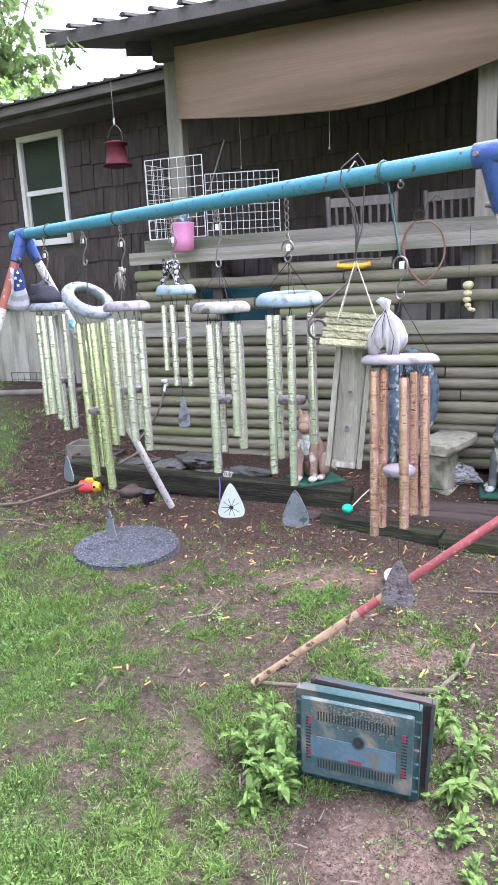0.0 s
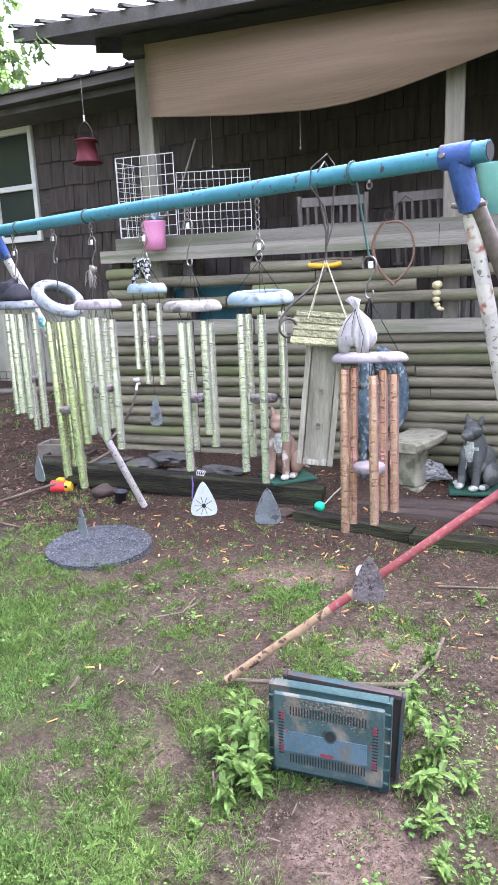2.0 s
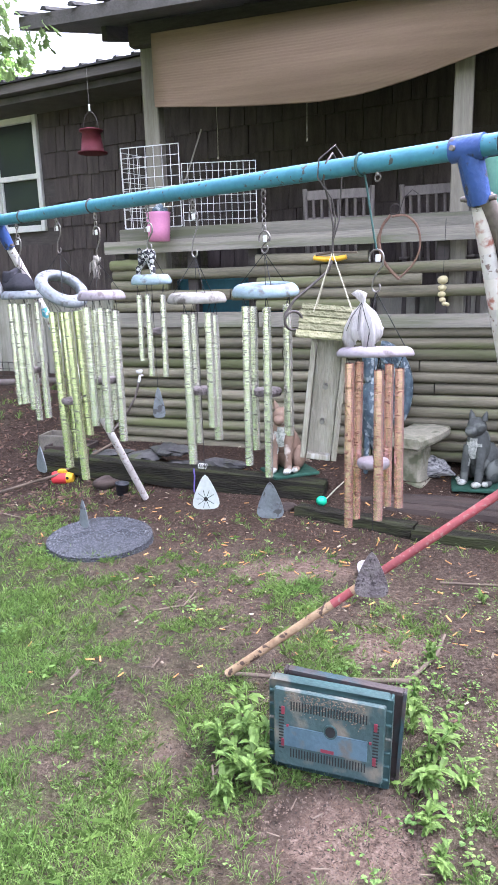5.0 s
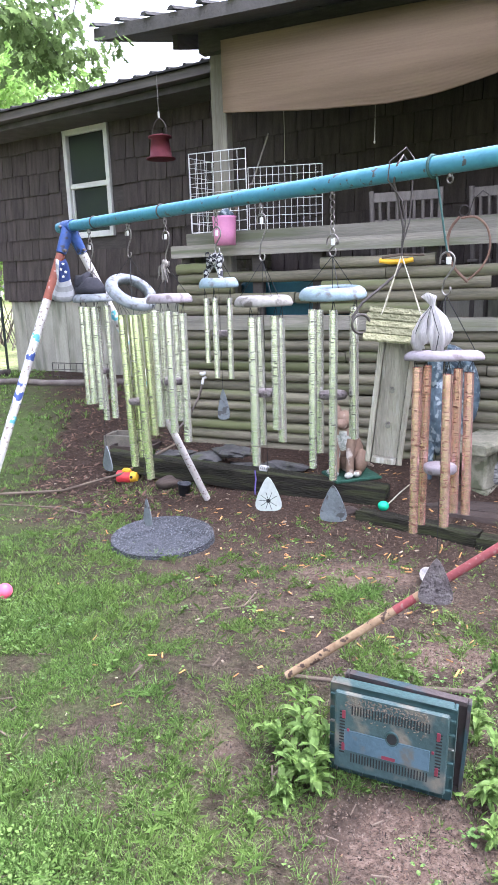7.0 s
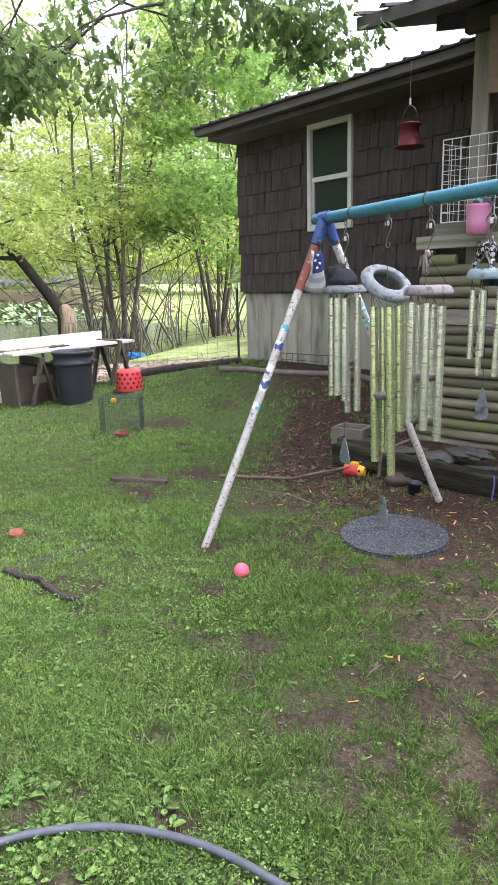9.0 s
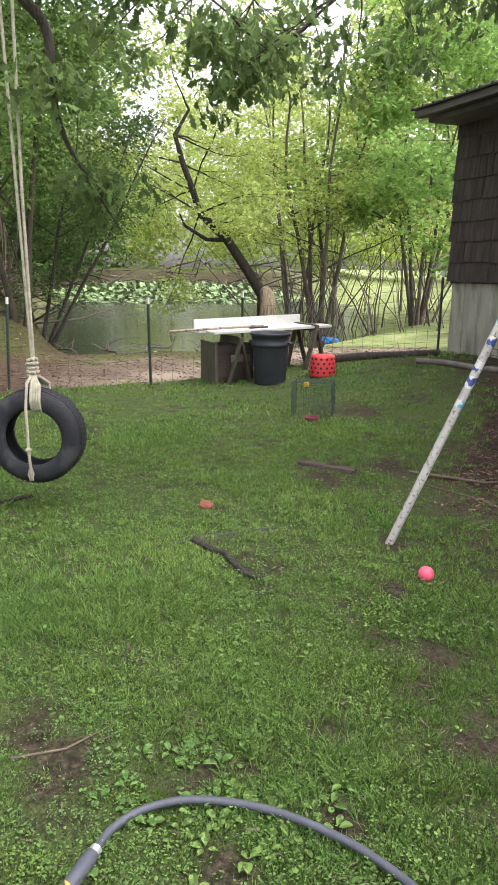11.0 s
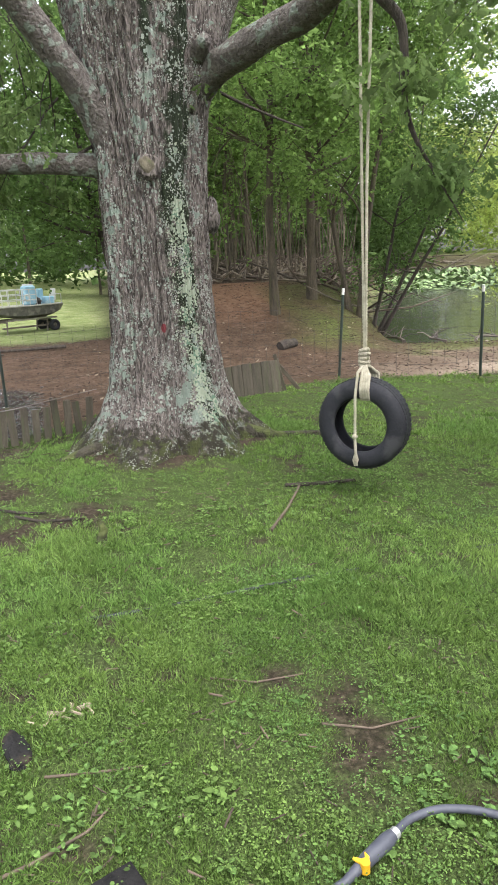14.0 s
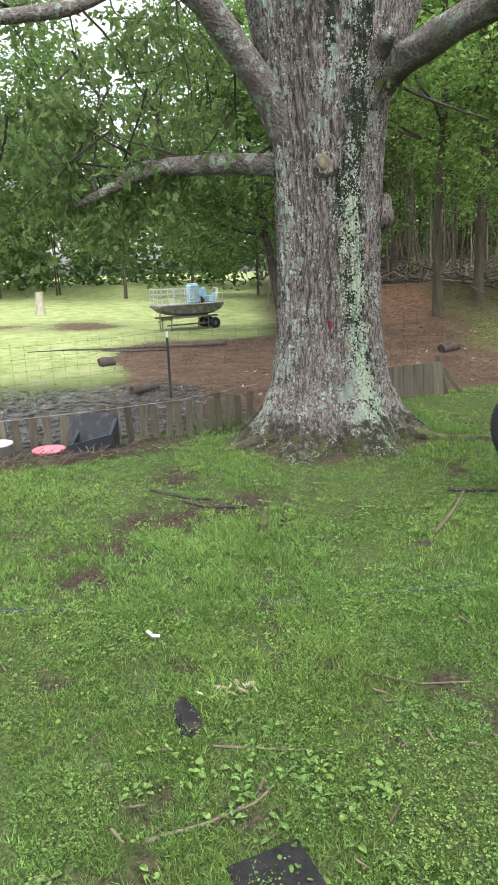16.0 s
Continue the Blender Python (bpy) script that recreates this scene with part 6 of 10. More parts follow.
def oak_trunk():
    nu, zs = 640, np.concatenate([np.linspace(-0.25, 0.9, 50), np.linspace(0.92, 3.9, 120)])
    a = np.linspace(0, 2 * np.pi, nu, endpoint=False)
    A, Z = np.meshgrid(a, zs)
    base = np.interp(Z, [-0.25, 0.0, 0.12, 0.3, 0.55, 1.0, 1.6, 2.4, 2.9, 3.4, 3.9], [1.0, 0.90, 0.80, 0.66, 0.54, 0.47, 0.45, 0.465, 0.50, 0.575, 0.66])
    roots = (np.abs(np.sin(3.5 * A + 0.6)) ** 2 - 0.45) * np.interp(Z, [-0.25, 0.0, 0.3, 0.8, 1.2], [0.55, 0.36, 0.13, 0.03, 0])
    flute = 0.02 * np.sin(5 * A + 0.8 * Z) + 0.016 * np.sin(9 * A - 0.5 * Z + 1)
    # long plates of bark between wandering furrows
    w1 = 37 * A + 2.2 * np.sin(3.1 * Z + 2 * A) + 1.3 * np.sin(7.3 * Z - 5 * A) + 0.8 * np.sin(17 * Z + 9 * A)
    w2 = 58 * A - 2.0 * np.sin(2.3 * Z + 3 * A) + 1.5 * np.sin(9 * Z + 11 * A) + 0.9 * np.sin(23 * Z - 4 * A)
    plate = 0.6 * np.abs(np.sin(w1 / 2)) ** 0.5 + 0.4 * np.abs(np.sin(w2 / 2)) ** 0.6
    cross = np.abs(np.sin(13 * Z + 3.5 * np.sin(7 * A) + 2.5 * np.sin(19 * A + 3 * Z))) ** 0.25
    R = base + roots * base + flute + (0.058 * (plate - 0.75) + 0.012 * (cross - 0.85)) * np.interp(Z, [-0.25, 0.25], [0.3, 1.0])
    co = np.stack([R * np.cos(A), R * np.sin(A), Z], -1)
    ids = np.arange(co.shape[0] * nu).reshape(-1, nu)
    nxt = np.roll(ids, -1, axis=1)
    q = np.stack([ids[:-1], nxt[:-1], nxt[1:], ids[1:]], -1).reshape(-1, 4)
    me = array_mesh("trunk", co.reshape(-1, 3), q, M["oak_bark"], True)
    view = math.atan2(-OY, -OX)
    da = np.angle(np.exp(1j * (A - view)))
    # the moss and lichen streak up the side that the weather wets
    wander = 0.10 * np.sin(2.2 * Z) + 0.05 * np.sin(5 * Z)
    streak = np.exp(-((da - 0.52 - wander) / 0.42) ** 2)
    edge = np.exp(-((da + 0.95) / 0.3) ** 2)
    low = np.exp(-((Z - 0.62) / 0.36) ** 2)
    upper = np.exp(-((da - 0.05 + 0.15 * np.sin(3 * Z)) / 0.17) ** 2) * (Z > 2.1)
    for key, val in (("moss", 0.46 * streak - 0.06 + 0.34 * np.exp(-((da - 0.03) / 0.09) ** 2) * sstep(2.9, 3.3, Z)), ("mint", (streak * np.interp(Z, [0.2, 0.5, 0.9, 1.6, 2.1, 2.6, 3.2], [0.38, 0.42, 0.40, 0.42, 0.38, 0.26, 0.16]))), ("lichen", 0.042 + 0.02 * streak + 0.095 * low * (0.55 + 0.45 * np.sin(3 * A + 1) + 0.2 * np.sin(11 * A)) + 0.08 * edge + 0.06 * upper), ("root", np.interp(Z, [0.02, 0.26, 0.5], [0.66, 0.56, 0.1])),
                     ("stain", 0.3 * np.exp(-((da - 0.02) / 0.3) ** 2) * np.exp(-((Z - 2.12) / 0.26) ** 2) - 0.2), ("paint", np.exp(-(da / 0.06) ** 2 - ((Z - 1.12) / 0.045) ** 2))):
        me.attributes.new(key, "FLOAT", "POINT").data.foreach_set("value", val.astype(np.float32).ravel())
    return me


M["oak_bark"] = oak_bark()
M["root_bark"] = mat("root_bark", (0.055, 0.048, 0.034), (0.022, 0.02, 0.014), 0.95, scale=8, fine=40, bump=1.0, dist=0.03, c3=(0.075, 0.09, 0.028), patch=7, patch_at=(0.47, 0.6))
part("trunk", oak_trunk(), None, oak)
side = Vector((-OY, OX, 0)).normalized()  # towards the left as seen from the lawn
if (Vector((OX, OY, 0)).cross(side)).z < 0:
    side = -side
LEFT = side
FRONT = Vector((-OX, -OY, 0)).normalized()
ro = random.Random(21)
oak_ends, og = [], Geo()


def oak_limb(name, pts, rad, sides=14, twigs=6, reach=1.6, label="", droop=-0.05, first=0.34):
    """A main limb along points, with side branches."""
    pts = [Vector(p) for p in pts]
    dense, dr = [], []
    for k in range(len(pts) - 1):
        p0, p1, p2, p3 = pts[max(k - 1, 0)], pts[k], pts[k + 1], pts[min(k + 2, len(pts) - 1)]
        for j in range(5):
            t = j / 5
            dense.append(0.5 * ((2 * p1) + (p2 - p0) * t + (2 * p0 - 5 * p1 + 4 * p2 - p3) * t * t + (3 * p1 - p0 - 3 * p2 + p3) * t ** 3))
            dr.append(rad[k] + (rad[k + 1] - rad[k]) * t)
    dense.append(pts[-1])
    dr.append(rad[-1])
    ob = part(name, Geo().tube(dense, dr, sides * 2, wob=0.2), M["oak_bark" if rad[0] > 0.3 else "limb_bark" if rad[0] > 0.055 else "bark_dark"], oak, label)
    if rad[0] > 0.055:
        z = np.array([v.normal.z for v in ob.data.vertices], dtype=np.float32)
        for key, lo_, hi_ in (("moss", 0.05, 0.22), ("mint", 0.05, 0.40), ("lichen", 0.02, 0.09)):
            ob.data.attributes.new(key, "FLOAT", "POINT").data.foreach_set("value", (lo_ + (hi_ - lo_) * np.clip(z + 0.3, 0, 1)).astype(np.float32))
    g = Geo()
    for k in range(twigs):
        i = ro.randint(int(len(dense) * first), len(dense) - 1)
        a = Vector((ro.gauss(0, 1), ro.gauss(0, 1), abs(ro.gauss(0.3, 0.4)) if droop < 0.1 else -0.6)).normalized()
        if droop < 0.1 and a.dot(FRONT) > 0.2:
            a = a - FRONT * a.dot(FRONT)
        limbs(g, dense[i], a, reach * ro.uniform(0.7, 1.3), min(dr[i] * 0.3, 0.018), 1, ro, oak_ends, up=-droop, sides=6)
    if twigs:
        tagged(part("branchwork", g, M["bark_dark"], ob), kind="stuff")
    return ob


def ol(left, front, z):
    return LEFT * left + FRONT * front + Vector((0, 0, z))


oak_limb("limb", [ol(0.2, 0.1, 2.4), ol(0.42, 0.28, 2.89), ol(0.63, 0.40, 3.21), ol(0.83, 0.52, 3.47), ol(1.02, 0.64, 3.67), ol(1.7, 0.9, 4.2), ol(3.0, 1.2, 4.9)], [0.18, 0.14, 0.125, 0.118, 0.11, 0.08, 0.04], twigs=6, reach=1.4, first=0.8)
oak_limb("limb", [ol(0.3, 0.1, 2.47), ol(0.53, 0.12, 2.49), ol(0.97, 0.17, 2.5), ol(1.5, 0.25, 2.48), ol(1.84, 0.3, 2.34), ol(2.2, 0.3, 2.2)], [0.13, 0.092, 0.085, 0.075, 0.05, 0.02], twigs=9, reach=1.0)
oak_limb("limb", [ol(-0.3, 0.0, 2.95), ol(-0.58, 0.3, 3.17), ol(-0.85, 0.76, 3.25), ol(-1.15, 1.17, 3.32), ol(-1.37, 1.9, 3.43), ol(-1.9, 2.8, 3.75), ol(-3.0, 3.7, 4.3), ol(-4.6, 4.2, 4.8)], [0.17, 0.13, 0.115, 0.108, 0.10, 0.08, 0.05, 0.025], twigs=5, reach=1.2, first=0.85)
oak_limb("limb", [ol(-0.16, 0.05, 3.0), ol(-0.5, 0.2, 3.7), ol(-0.95, 0.35, 4.6), ol(-1.4, 0.4, 5.8), ol(-2.2, 0.6, 7.2)], [0.38, 0.29, 0.24, 0.18, 0.08], twigs=6, reach=2.0)
oak_limb("limb", [ol(0.12, 0.0, 3.2), ol(0.12, -0.1, 4.4), ol(0.4, -0.4, 6.0), ol(1.2, -1.0, 7.8)], [0.4, 0.33, 0.24, 0.08], twigs=6, reach=2.0)
oak_limb("limb", [ol(-0.6, 0.1, 4.1), ol(-1.8, -0.1, 5.2), ol(-3.2, 0.2, 5.9), ol(-4.6, 0.9, 6.3)], [0.16, 0.13, 0.09, 0.04], twigs=5, reach=1.5)
oak_limb("drooping_branch", [ol(-1.3, 1.86, 3.42), ol(-1.4, 1.9, 3.19), ol(-1.55, 1.9, 3.04), ol(-1.6, 1.86, 2.82), ol(-1.62, 1.82, 2.6), ol(-1.72, 1.75, 2.39), ol(-1.91, 1.71, 2.13), ol(-2.11, 1.69, 1.85)], [0.05, 0.034, 0.03, 0.025, 0.02, 0.014, 0.009, 0.004], sides=8, twigs=2, reach=0.25, droop=0.2)
oak_limb("bare_branch", [ol(1.0, 0.9, 3.9), ol(1.6, 1.41, 3.39), ol(1.89, 1.71, 3.23), ol(2.4, 2.1, 3.1), ol(3.0, 2.4, 3.15)], [0.06, 0.05, 0.045, 0.035, 0.015], sides=8, twigs=2, reach=0.6)


oak_limb("bare_branch", [ol(-0.40, -0.05, 3.2), ol(-0.51, -0.05, 3.14), ol(-0.76, 0.08, 2.98), ol(-1.03, 0.22, 2.83), ol(-1.28, 0.38, 2.70)], [0.02, 0.016, 0.013, 0.010, 0.006], sides=6, twigs=0)


def bough(x, y, z, length=0.85, thick=0.012):
    """A thin leafy bough that comes down from above and ends about here."""
    p = Vector((x - OX, y - OY, z))
    d = Vector((ro.gauss(0, 0.5), ro.gauss(0, 0.5), -0.55)).normalized()
    limbs(og, p - d * length * 0.8, d, length, thick, 1, ro, oak_ends, up=-0.1, sides=5)


# high boughs over the yard towards the house
for x, y, z in ((-3.83, 4.31, 3.38), (-3.65, 4.45, 3.0), (-3.22, 4.75, 3.41), (-2.94, 4.91, 3.4), (-2.6, 5.05, 3.68), (-2.37, 5.1, 3.7), (-2.1, 5.2, 3.78),
                (-4.03, 3.18, 3.35), (-3.87, 3.37, 3.15), (-3.67, 3.58, 3.2), (-3.53, 3.71, 3.0), (-3.35, 3.86, 3.15), (-3.24, 3.96, 2.95), (-3.06, 4.09, 3.1)):
    bough(x, y, z + 0.1, 0.75)
for x, y, z in ((-2.02, 5.31, 3.52), (-1.75, 5.4, 3.55), (-2.25, 5.2, 3.5), (-1.6, 5.45, 3.68)):
    bough(x, y, z, 0.5)
# low boughs on the field side
for x, y, z in ((-6.91, -0.62, 3.63), (-6.92, -0.3, 3.26), (-6.92, 0.11, 3.57), (-6.9, 0.45, 3.03), (-6.91, -0.59, 2.76), (-6.93, -0.19, 2.44), (-6.91, 0.23, 2.67), (-6.86, 0.77, 3.34), (-6.91, -0.57, 2.3), (-6.93, -0.14, 2.25), (-6.88, -0.9, 2.1),
                (-6.91, 0.23, 2.35), (-6.82, 1.04, 2.88), (-6.87, 0.72, 2.51), (-7.4, 0.9, 3.3), (-7.6, 0.2, 3.0), (-7.8, -0.5, 2.5), (-7.5, -1.1, 3.1), (-7.6, 0.6, 3.7)):
    bough(x, y, z + 0.1, 1.0)
tagged(part("branchwork", og, M["bark_dark"], oak), kind="stuff")
part("crown", array_mesh("crown", leaf_cloud(oak_ends, 0.13, 17000, 0.088, np.random.RandomState(4), droop=0.75, per=8, tight=0.55, outline=LOBED), None, M["leaf_dark"]), None, oak)
# surface roots
for pts, rad in (([ol(-0.62, 0.2, 0.10), ol(-1.0, 0.25, 0.03), ol(-1.4, 0.2, 0.01), ol(-1.9, 0.32, -0.01)], [0.10, 0.055, 0.035, 0.012]), ([ol(0.62, 0.4, 0.08), ol(0.95, 0.5, 0.01), ol(1.3, 0.45, -0.02)], [0.08, 0.04, 0.012])):
    part("root", Geo().tube(pts, rad, 12, wob=0.35), M["root_bark"], oak, "dark mossy surface root")
# burl, knots and cut stubs
burl = part("burl", Geo().tube([FRONT * 0.36 + LEFT * 0.02 + Vector((0, 0, 2.40)), FRONT * 0.47 + LEFT * 0.02 + Vector((0, 0, 2.42)), FRONT * 0.525 + LEFT * 0.02 + Vector((0, 0, 2.425)), FRONT * 0.53 + LEFT * 0.02 + Vector((0, 0, 2.425))], [0.14, 0.105, 0.088, 0.07], 20, wob=0.25), M["oak_bark"], oak, "round healed branch scar on the trunk")
part("scar_face", Geo().blob(FRONT * 0.505 + LEFT * 0.02 + Vector((0, 0, 2.425)), (0.036, 0.078, 0.08), 0.3, 16, 10, seed=2), mat("scar_wood", (0.155, 0.135, 0.095), (0.075, 0.065, 0.045), 0.95, scale=20, fine=80, bump=0.8, c3=(0.07, 0.08, 0.032), patch=14), burl, "grey-brown healed wood")
part("knot", Geo().blob(FRONT * 0.08 - LEFT * 0.5 + Vector((0, 0, 2.05)), (0.07, 0.07, 0.15), 0.35, 14, 10, seed=4), M["oak_bark"], oak)
part("branch_stub", Geo().tube([FRONT * 0.38 - LEFT * 0.43 + Vector((0, 0, 3.26)), FRONT * 0.48 - LEFT * 0.46 + Vector((0, 0, 3.31)), FRONT * 0.54 - LEFT * 0.48 + Vector((0, 0, 3.325)), FRONT * 0.535 - LEFT * 0.478 + Vector((0, 0, 3.32)), FRONT * 0.50 - LEFT * 0.47 + Vector((0, 0, 3.31))], [0.085, 0.06, 0.05, 0.032, 0.02], 16, wob=0.3), M["limb_bark"], oak, "hollow broken branch stub")
# tyre swing
TX, TY, TZ = -4.15, 2.585, 0.535
tyre = thing("tyre_swing", pose(TX, TY, TZ), "old black tyre hanging on a frayed rope from the oak", "tyre swing")
tm = pose(0, 0, 0, 0, 0, 0) @ Matrix.Rotation(radians(58 - 22), 4, "Z") @ Matrix.Rotation(radians(90), 4, "X")
TR = 0.315
prof = [(0.185, -0.075), (0.19, -0.088), (0.215, -0.098), (0.25, -0.102), (0.28, -0.095), (0.302, -0.08), (0.312, -0.06), (0.315, -0.03), (0.315, 0.03), (0.312, 0.06), (0.302, 0.08), (0.28, 0.095), (0.25, 0.102), (0.215, 0.098), (0.19, 0.088), (0.185, 0.075), (0.195, 0.07), (0.22, 0.085), (0.26, 0.088), (0.29, 0.07), (0.30, 0.0), (0.29, -0.07), (0.26, -0.088), (0.22, -0.085), (0.195, -0.07)]
part("tyre", Geo().lathe(prof, 56, tm, closed=True), M["rubber"], tyre)
g = Geo()
for k in range(56):
    a = 2 * math.pi * k / 56
    for zz, w in ((-0.045, 0.03), (0.0, 0.034), (0.045, 0.03)):
        g.box((0.3142, 0, zz), (0.004, 0.024, w), tm @ Matrix.Rotation(a + (0.05 if zz == 0 else 0), 4, "Z"))
part("tread", g, M["rubber"], tyre, "worn tread blocks")
# rope: two strands up to the limb, a knot, a loop round the tyre and a loose tail
def rope_tube(g, pts, r):
    pts = [Vector(p) for p in pts]
    for ph in (0, 2 * math.pi / 3, 4 * math.pi / 3):
        out, acc = [], 0.0
        for k in range(len(pts) - 1):
            n = max(2, int((pts[k + 1] - pts[k]).length / 0.018))
            t = (pts[k + 1] - pts[k]).normalized()
            sx = t.orthogonal().normalized()
            sy = t.cross(sx)
            for j in range(n):
                a = ph + acc * 95
                out.append(lerp(pts[k], pts[k + 1], j / n) + sx * (0.5 * r * math.cos(a)) + sy * (0.5 * r * math.sin(a)))
                acc += (pts[k + 1] - pts[k]).length / n
        g.tube(out, r * 0.62, 5)


side_r = Vector((0.84, 0.54, 0))
g = Geo()
rope_tube(g, [side_r * 0.0 + Vector((0, 0, 0.50)), -side_r * 0.02 + Vector((0, 0, 1.6)), -side_r * 0.05 + Vector((0, 0, 3.42))], 0.0108)
rope_tube(g, [side_r * 0.01 + Vector((0, 0, 0.50)), side_r * 0.015 + Vector((0, 0, 1.6)), side_r * 0.06 + Vector((0, 0, 3.42))], 0.0108)
part("rope", g, M["rope"], tyre, "twisted pale rope")
g = Geo()
for k in range(5):
    rope_tube(g, arc((0.0, 0, 0.40 + 0.025 * k), 0.028 + 0.004 * (k % 2), 0, 360, 12, (1, 0, 0.15 * (k - 2)), (0, 1, 0)), 0.013)
g.blob((0, 0, 0.45), (0.03, 0.03, 0.06), 0.3, 10, 8)
part("knot", g, M["rope"], tyre, "bulky rope knot")
g = Geo()
ax = (tm.to_3x3() @ Vector((0, 0, 1))).normalized()
to_eye = 1 if ax.dot(Vector((0.83, -0.56, 0))) > 0 else -1
ax = ax * to_eye
cr_ = Vector((-ax.y, ax.x, 0))
for k in (-1, 0, 1, 2):
    o = cr_ * (0.017 * k + 0.03)
    rope_tube(g, [Vector((0, 0, 0.42)), Vector((0, 0, 0.34)) + ax * 0.08 + o, Vector((0, 0, 0.25)) + ax * 0.115 + o, Vector((0, 0, 0.185)) + ax * 0.09 + o, Vector((0, 0, 0.175)) + o, Vector((0, 0, 0.22)) - ax * 0.10 + o, Vector((0, 0, 0.33)) - ax * 0.105 + o, Vector((0, 0, 0.42))], 0.0125)
part("loop", g, M["rope"], tyre)
g = Geo()
e = ax * 0.125 - cr_ * 0.02
rope_tube(g, [Vector((0, 0, 0.42)), Vector((0.0, 0, 0.36)) + e * 0.7, Vector((0.0, 0, 0.2)) + e, Vector((0.0, 0, -0.1)) + e, Vector((0.01, 0, -0.22)) + e], 0.0105)
g.blob(Vector((0, 0, -0.07)) + e, (0.02, 0.02, 0.016), 0.4, 10, 7)
for k in range(14):
    g.tube([Vector((0.01, 0, -0.17)) + e, Vector((0.01 + ro.uniform(-0.02, 0.02), ro.uniform(-0.02, 0.02), -0.235)) + e, Vector((0.01 + ro.uniform(-0.015, 0.015), ro.uniform(-0.015, 0.015), -0.275)) + e], 0.004, 4)
part("rope_tail", g, M["rope"], tyre, "frayed loose rope end")


# ---------------- fence, pickets, boards ----------------
FENCE = [(-8.3, -4.6), (-8.7, -2.2), (-9.95, 0.72), (-9.4, 2.9), (-8.5, 5.1), (-7.38, 6.66), (-6.95, 8.2), (-6.1, 9.45), (-4.45, 9.75)]
fence = thing("wire_fence", pose(0, 0, 0), "field wire fence on dark steel posts", "fence", kind="structure")
FH = 1.1
for k, (x, y) in enumerate(FENCE):
    if k in (3, 7):
        continue
    z = gz(x, y)
    lx = {4: -0.16}.get(k, 0.03 * (k % 2))
    top = Vector((x + lx * 0.6, y - lx * 0.9, z + (1.22 if k != 2 else 0.95)))
    d = (top - Vector((x, y, z))).normalized()
    p = part("fence_post", Geo().tube([(x, y, z - 0.1), top - d * 0.09], 0.02, 6), M["tpost"], fence)
    part("post_cap", Geo().tube([top - d * 0.088, top], 0.0205, 6), M["white_paint"], p, "white painted post top")
wg = Geo()
for k in range(len(FENCE) - 1):
    a, b_ = Vector((*FENCE[k], 0)), Vector((*FENCE[k + 1], 0))
    n = max(2, int((b_ - a).length / 0.16))
    top = [lerp(a, b_, i / n) for i in range(n + 1)]
    for j, hh in enumerate((0.04, 0.2, 0.36, 0.52, 0.68, 0.84, 1.0)):
        wg.tube([Vector((p.x, p.y, gz(p.x, p.y) + hh * (0.95 if k in (1, 2, 0) else 1.0) - 0.03 * math.sin(math.pi * i / n))) for i, p in enumerate(top)], 0.0022, 4, caps=False)
    for i, p in enumerate(top[:-1]):
        z = gz(p.x, p.y)
        wg.tube([(p.x, p.y, z + 0.03), (p.x, p.y, z + 0.98)], 0.0018, 4, caps=False)
tagged(part("mesh_wire", wg, M["wire"], fence), kind="stuff")

rp = random.Random(31)
pk = thing("picket_edging", pose(0, 0, 0), "low weathered picket boards leaning along the mud", "picket fence")
PK = [(-7.45, -1.25), (-7.52, -0.5), (-7.6, 0.46), (-7.72, 1.5)]
dist = 0.0
for k in range(3):
    a, b_ = Vector((*PK[k], 0)), Vector((*PK[k + 1], 0))
    n = int((b_ - a).length / (0.136, 0.132, 0.114)[k])
    for i in range(n):
        p = lerp(a, b_, i / n)
        ang = math.degrees(math.atan2((b_ - a).y, (b_ - a).x))
        h = rp.uniform(0.36, 0.44)
        part("picket", Geo().box((0, 0, h / 2), (0.078, 0.016, h), bev=0.004), M["picket"], pk, m=pose(p.x, p.y, gz(p.x, p.y) - 0.02, rp.uniform(-9, 4), rp.uniform(-5, 5), ang + rp.uniform(-6, 6)))
part("wire", Geo().tube([(-7.43, -1.25, 0.22), (-7.5, -0.3, 0.24), (-7.58, 0.6, 0.27), (-7.72, 1.5, 0.36)], 0.004, 5), M["hook_metal"], pk)
bd2 = thing("board_panel", pose(0, 0, 0), "grey board panel standing on edge at the dirt", "board panel")
BA, BB = Vector((-7.75, 2.1, 0)), Vector((-8.05, 3.95, 0))
for i in range(13):
    p = lerp(BA, BB, (i + 0.5) / 13)
    ang = math.degrees(math.atan2((BB - BA).y, (BB - BA).x))
    h = 0.44 + rp.uniform(-0.02, 0.02)
    part("board", Geo().box((0, 0, h / 2), (0.142, 0.02, h), bev=0.004), M["picket"], bd2, m=pose(p.x, p.y, gz(p.x, p.y) - 0.03, -7 + rp.uniform(-2, 2), rp.uniform(-1, 1), ang))
part("brace", Geo().box((0, 0, 0.24), (0.05, 0.03, 0.5), bev=0.004), M["picket"], bd2, m=pose(-8.06, 4.0, gz(-8.06, 4.0), 0, -14, 60))
part("brace", Geo().box((0, 0, 0.2), (0.05, 0.03, 0.46), bev=0.004), M["picket"], bd2, m=pose(-8.0, 4.18, gz(-8, 4.1), 0, -38, 60))

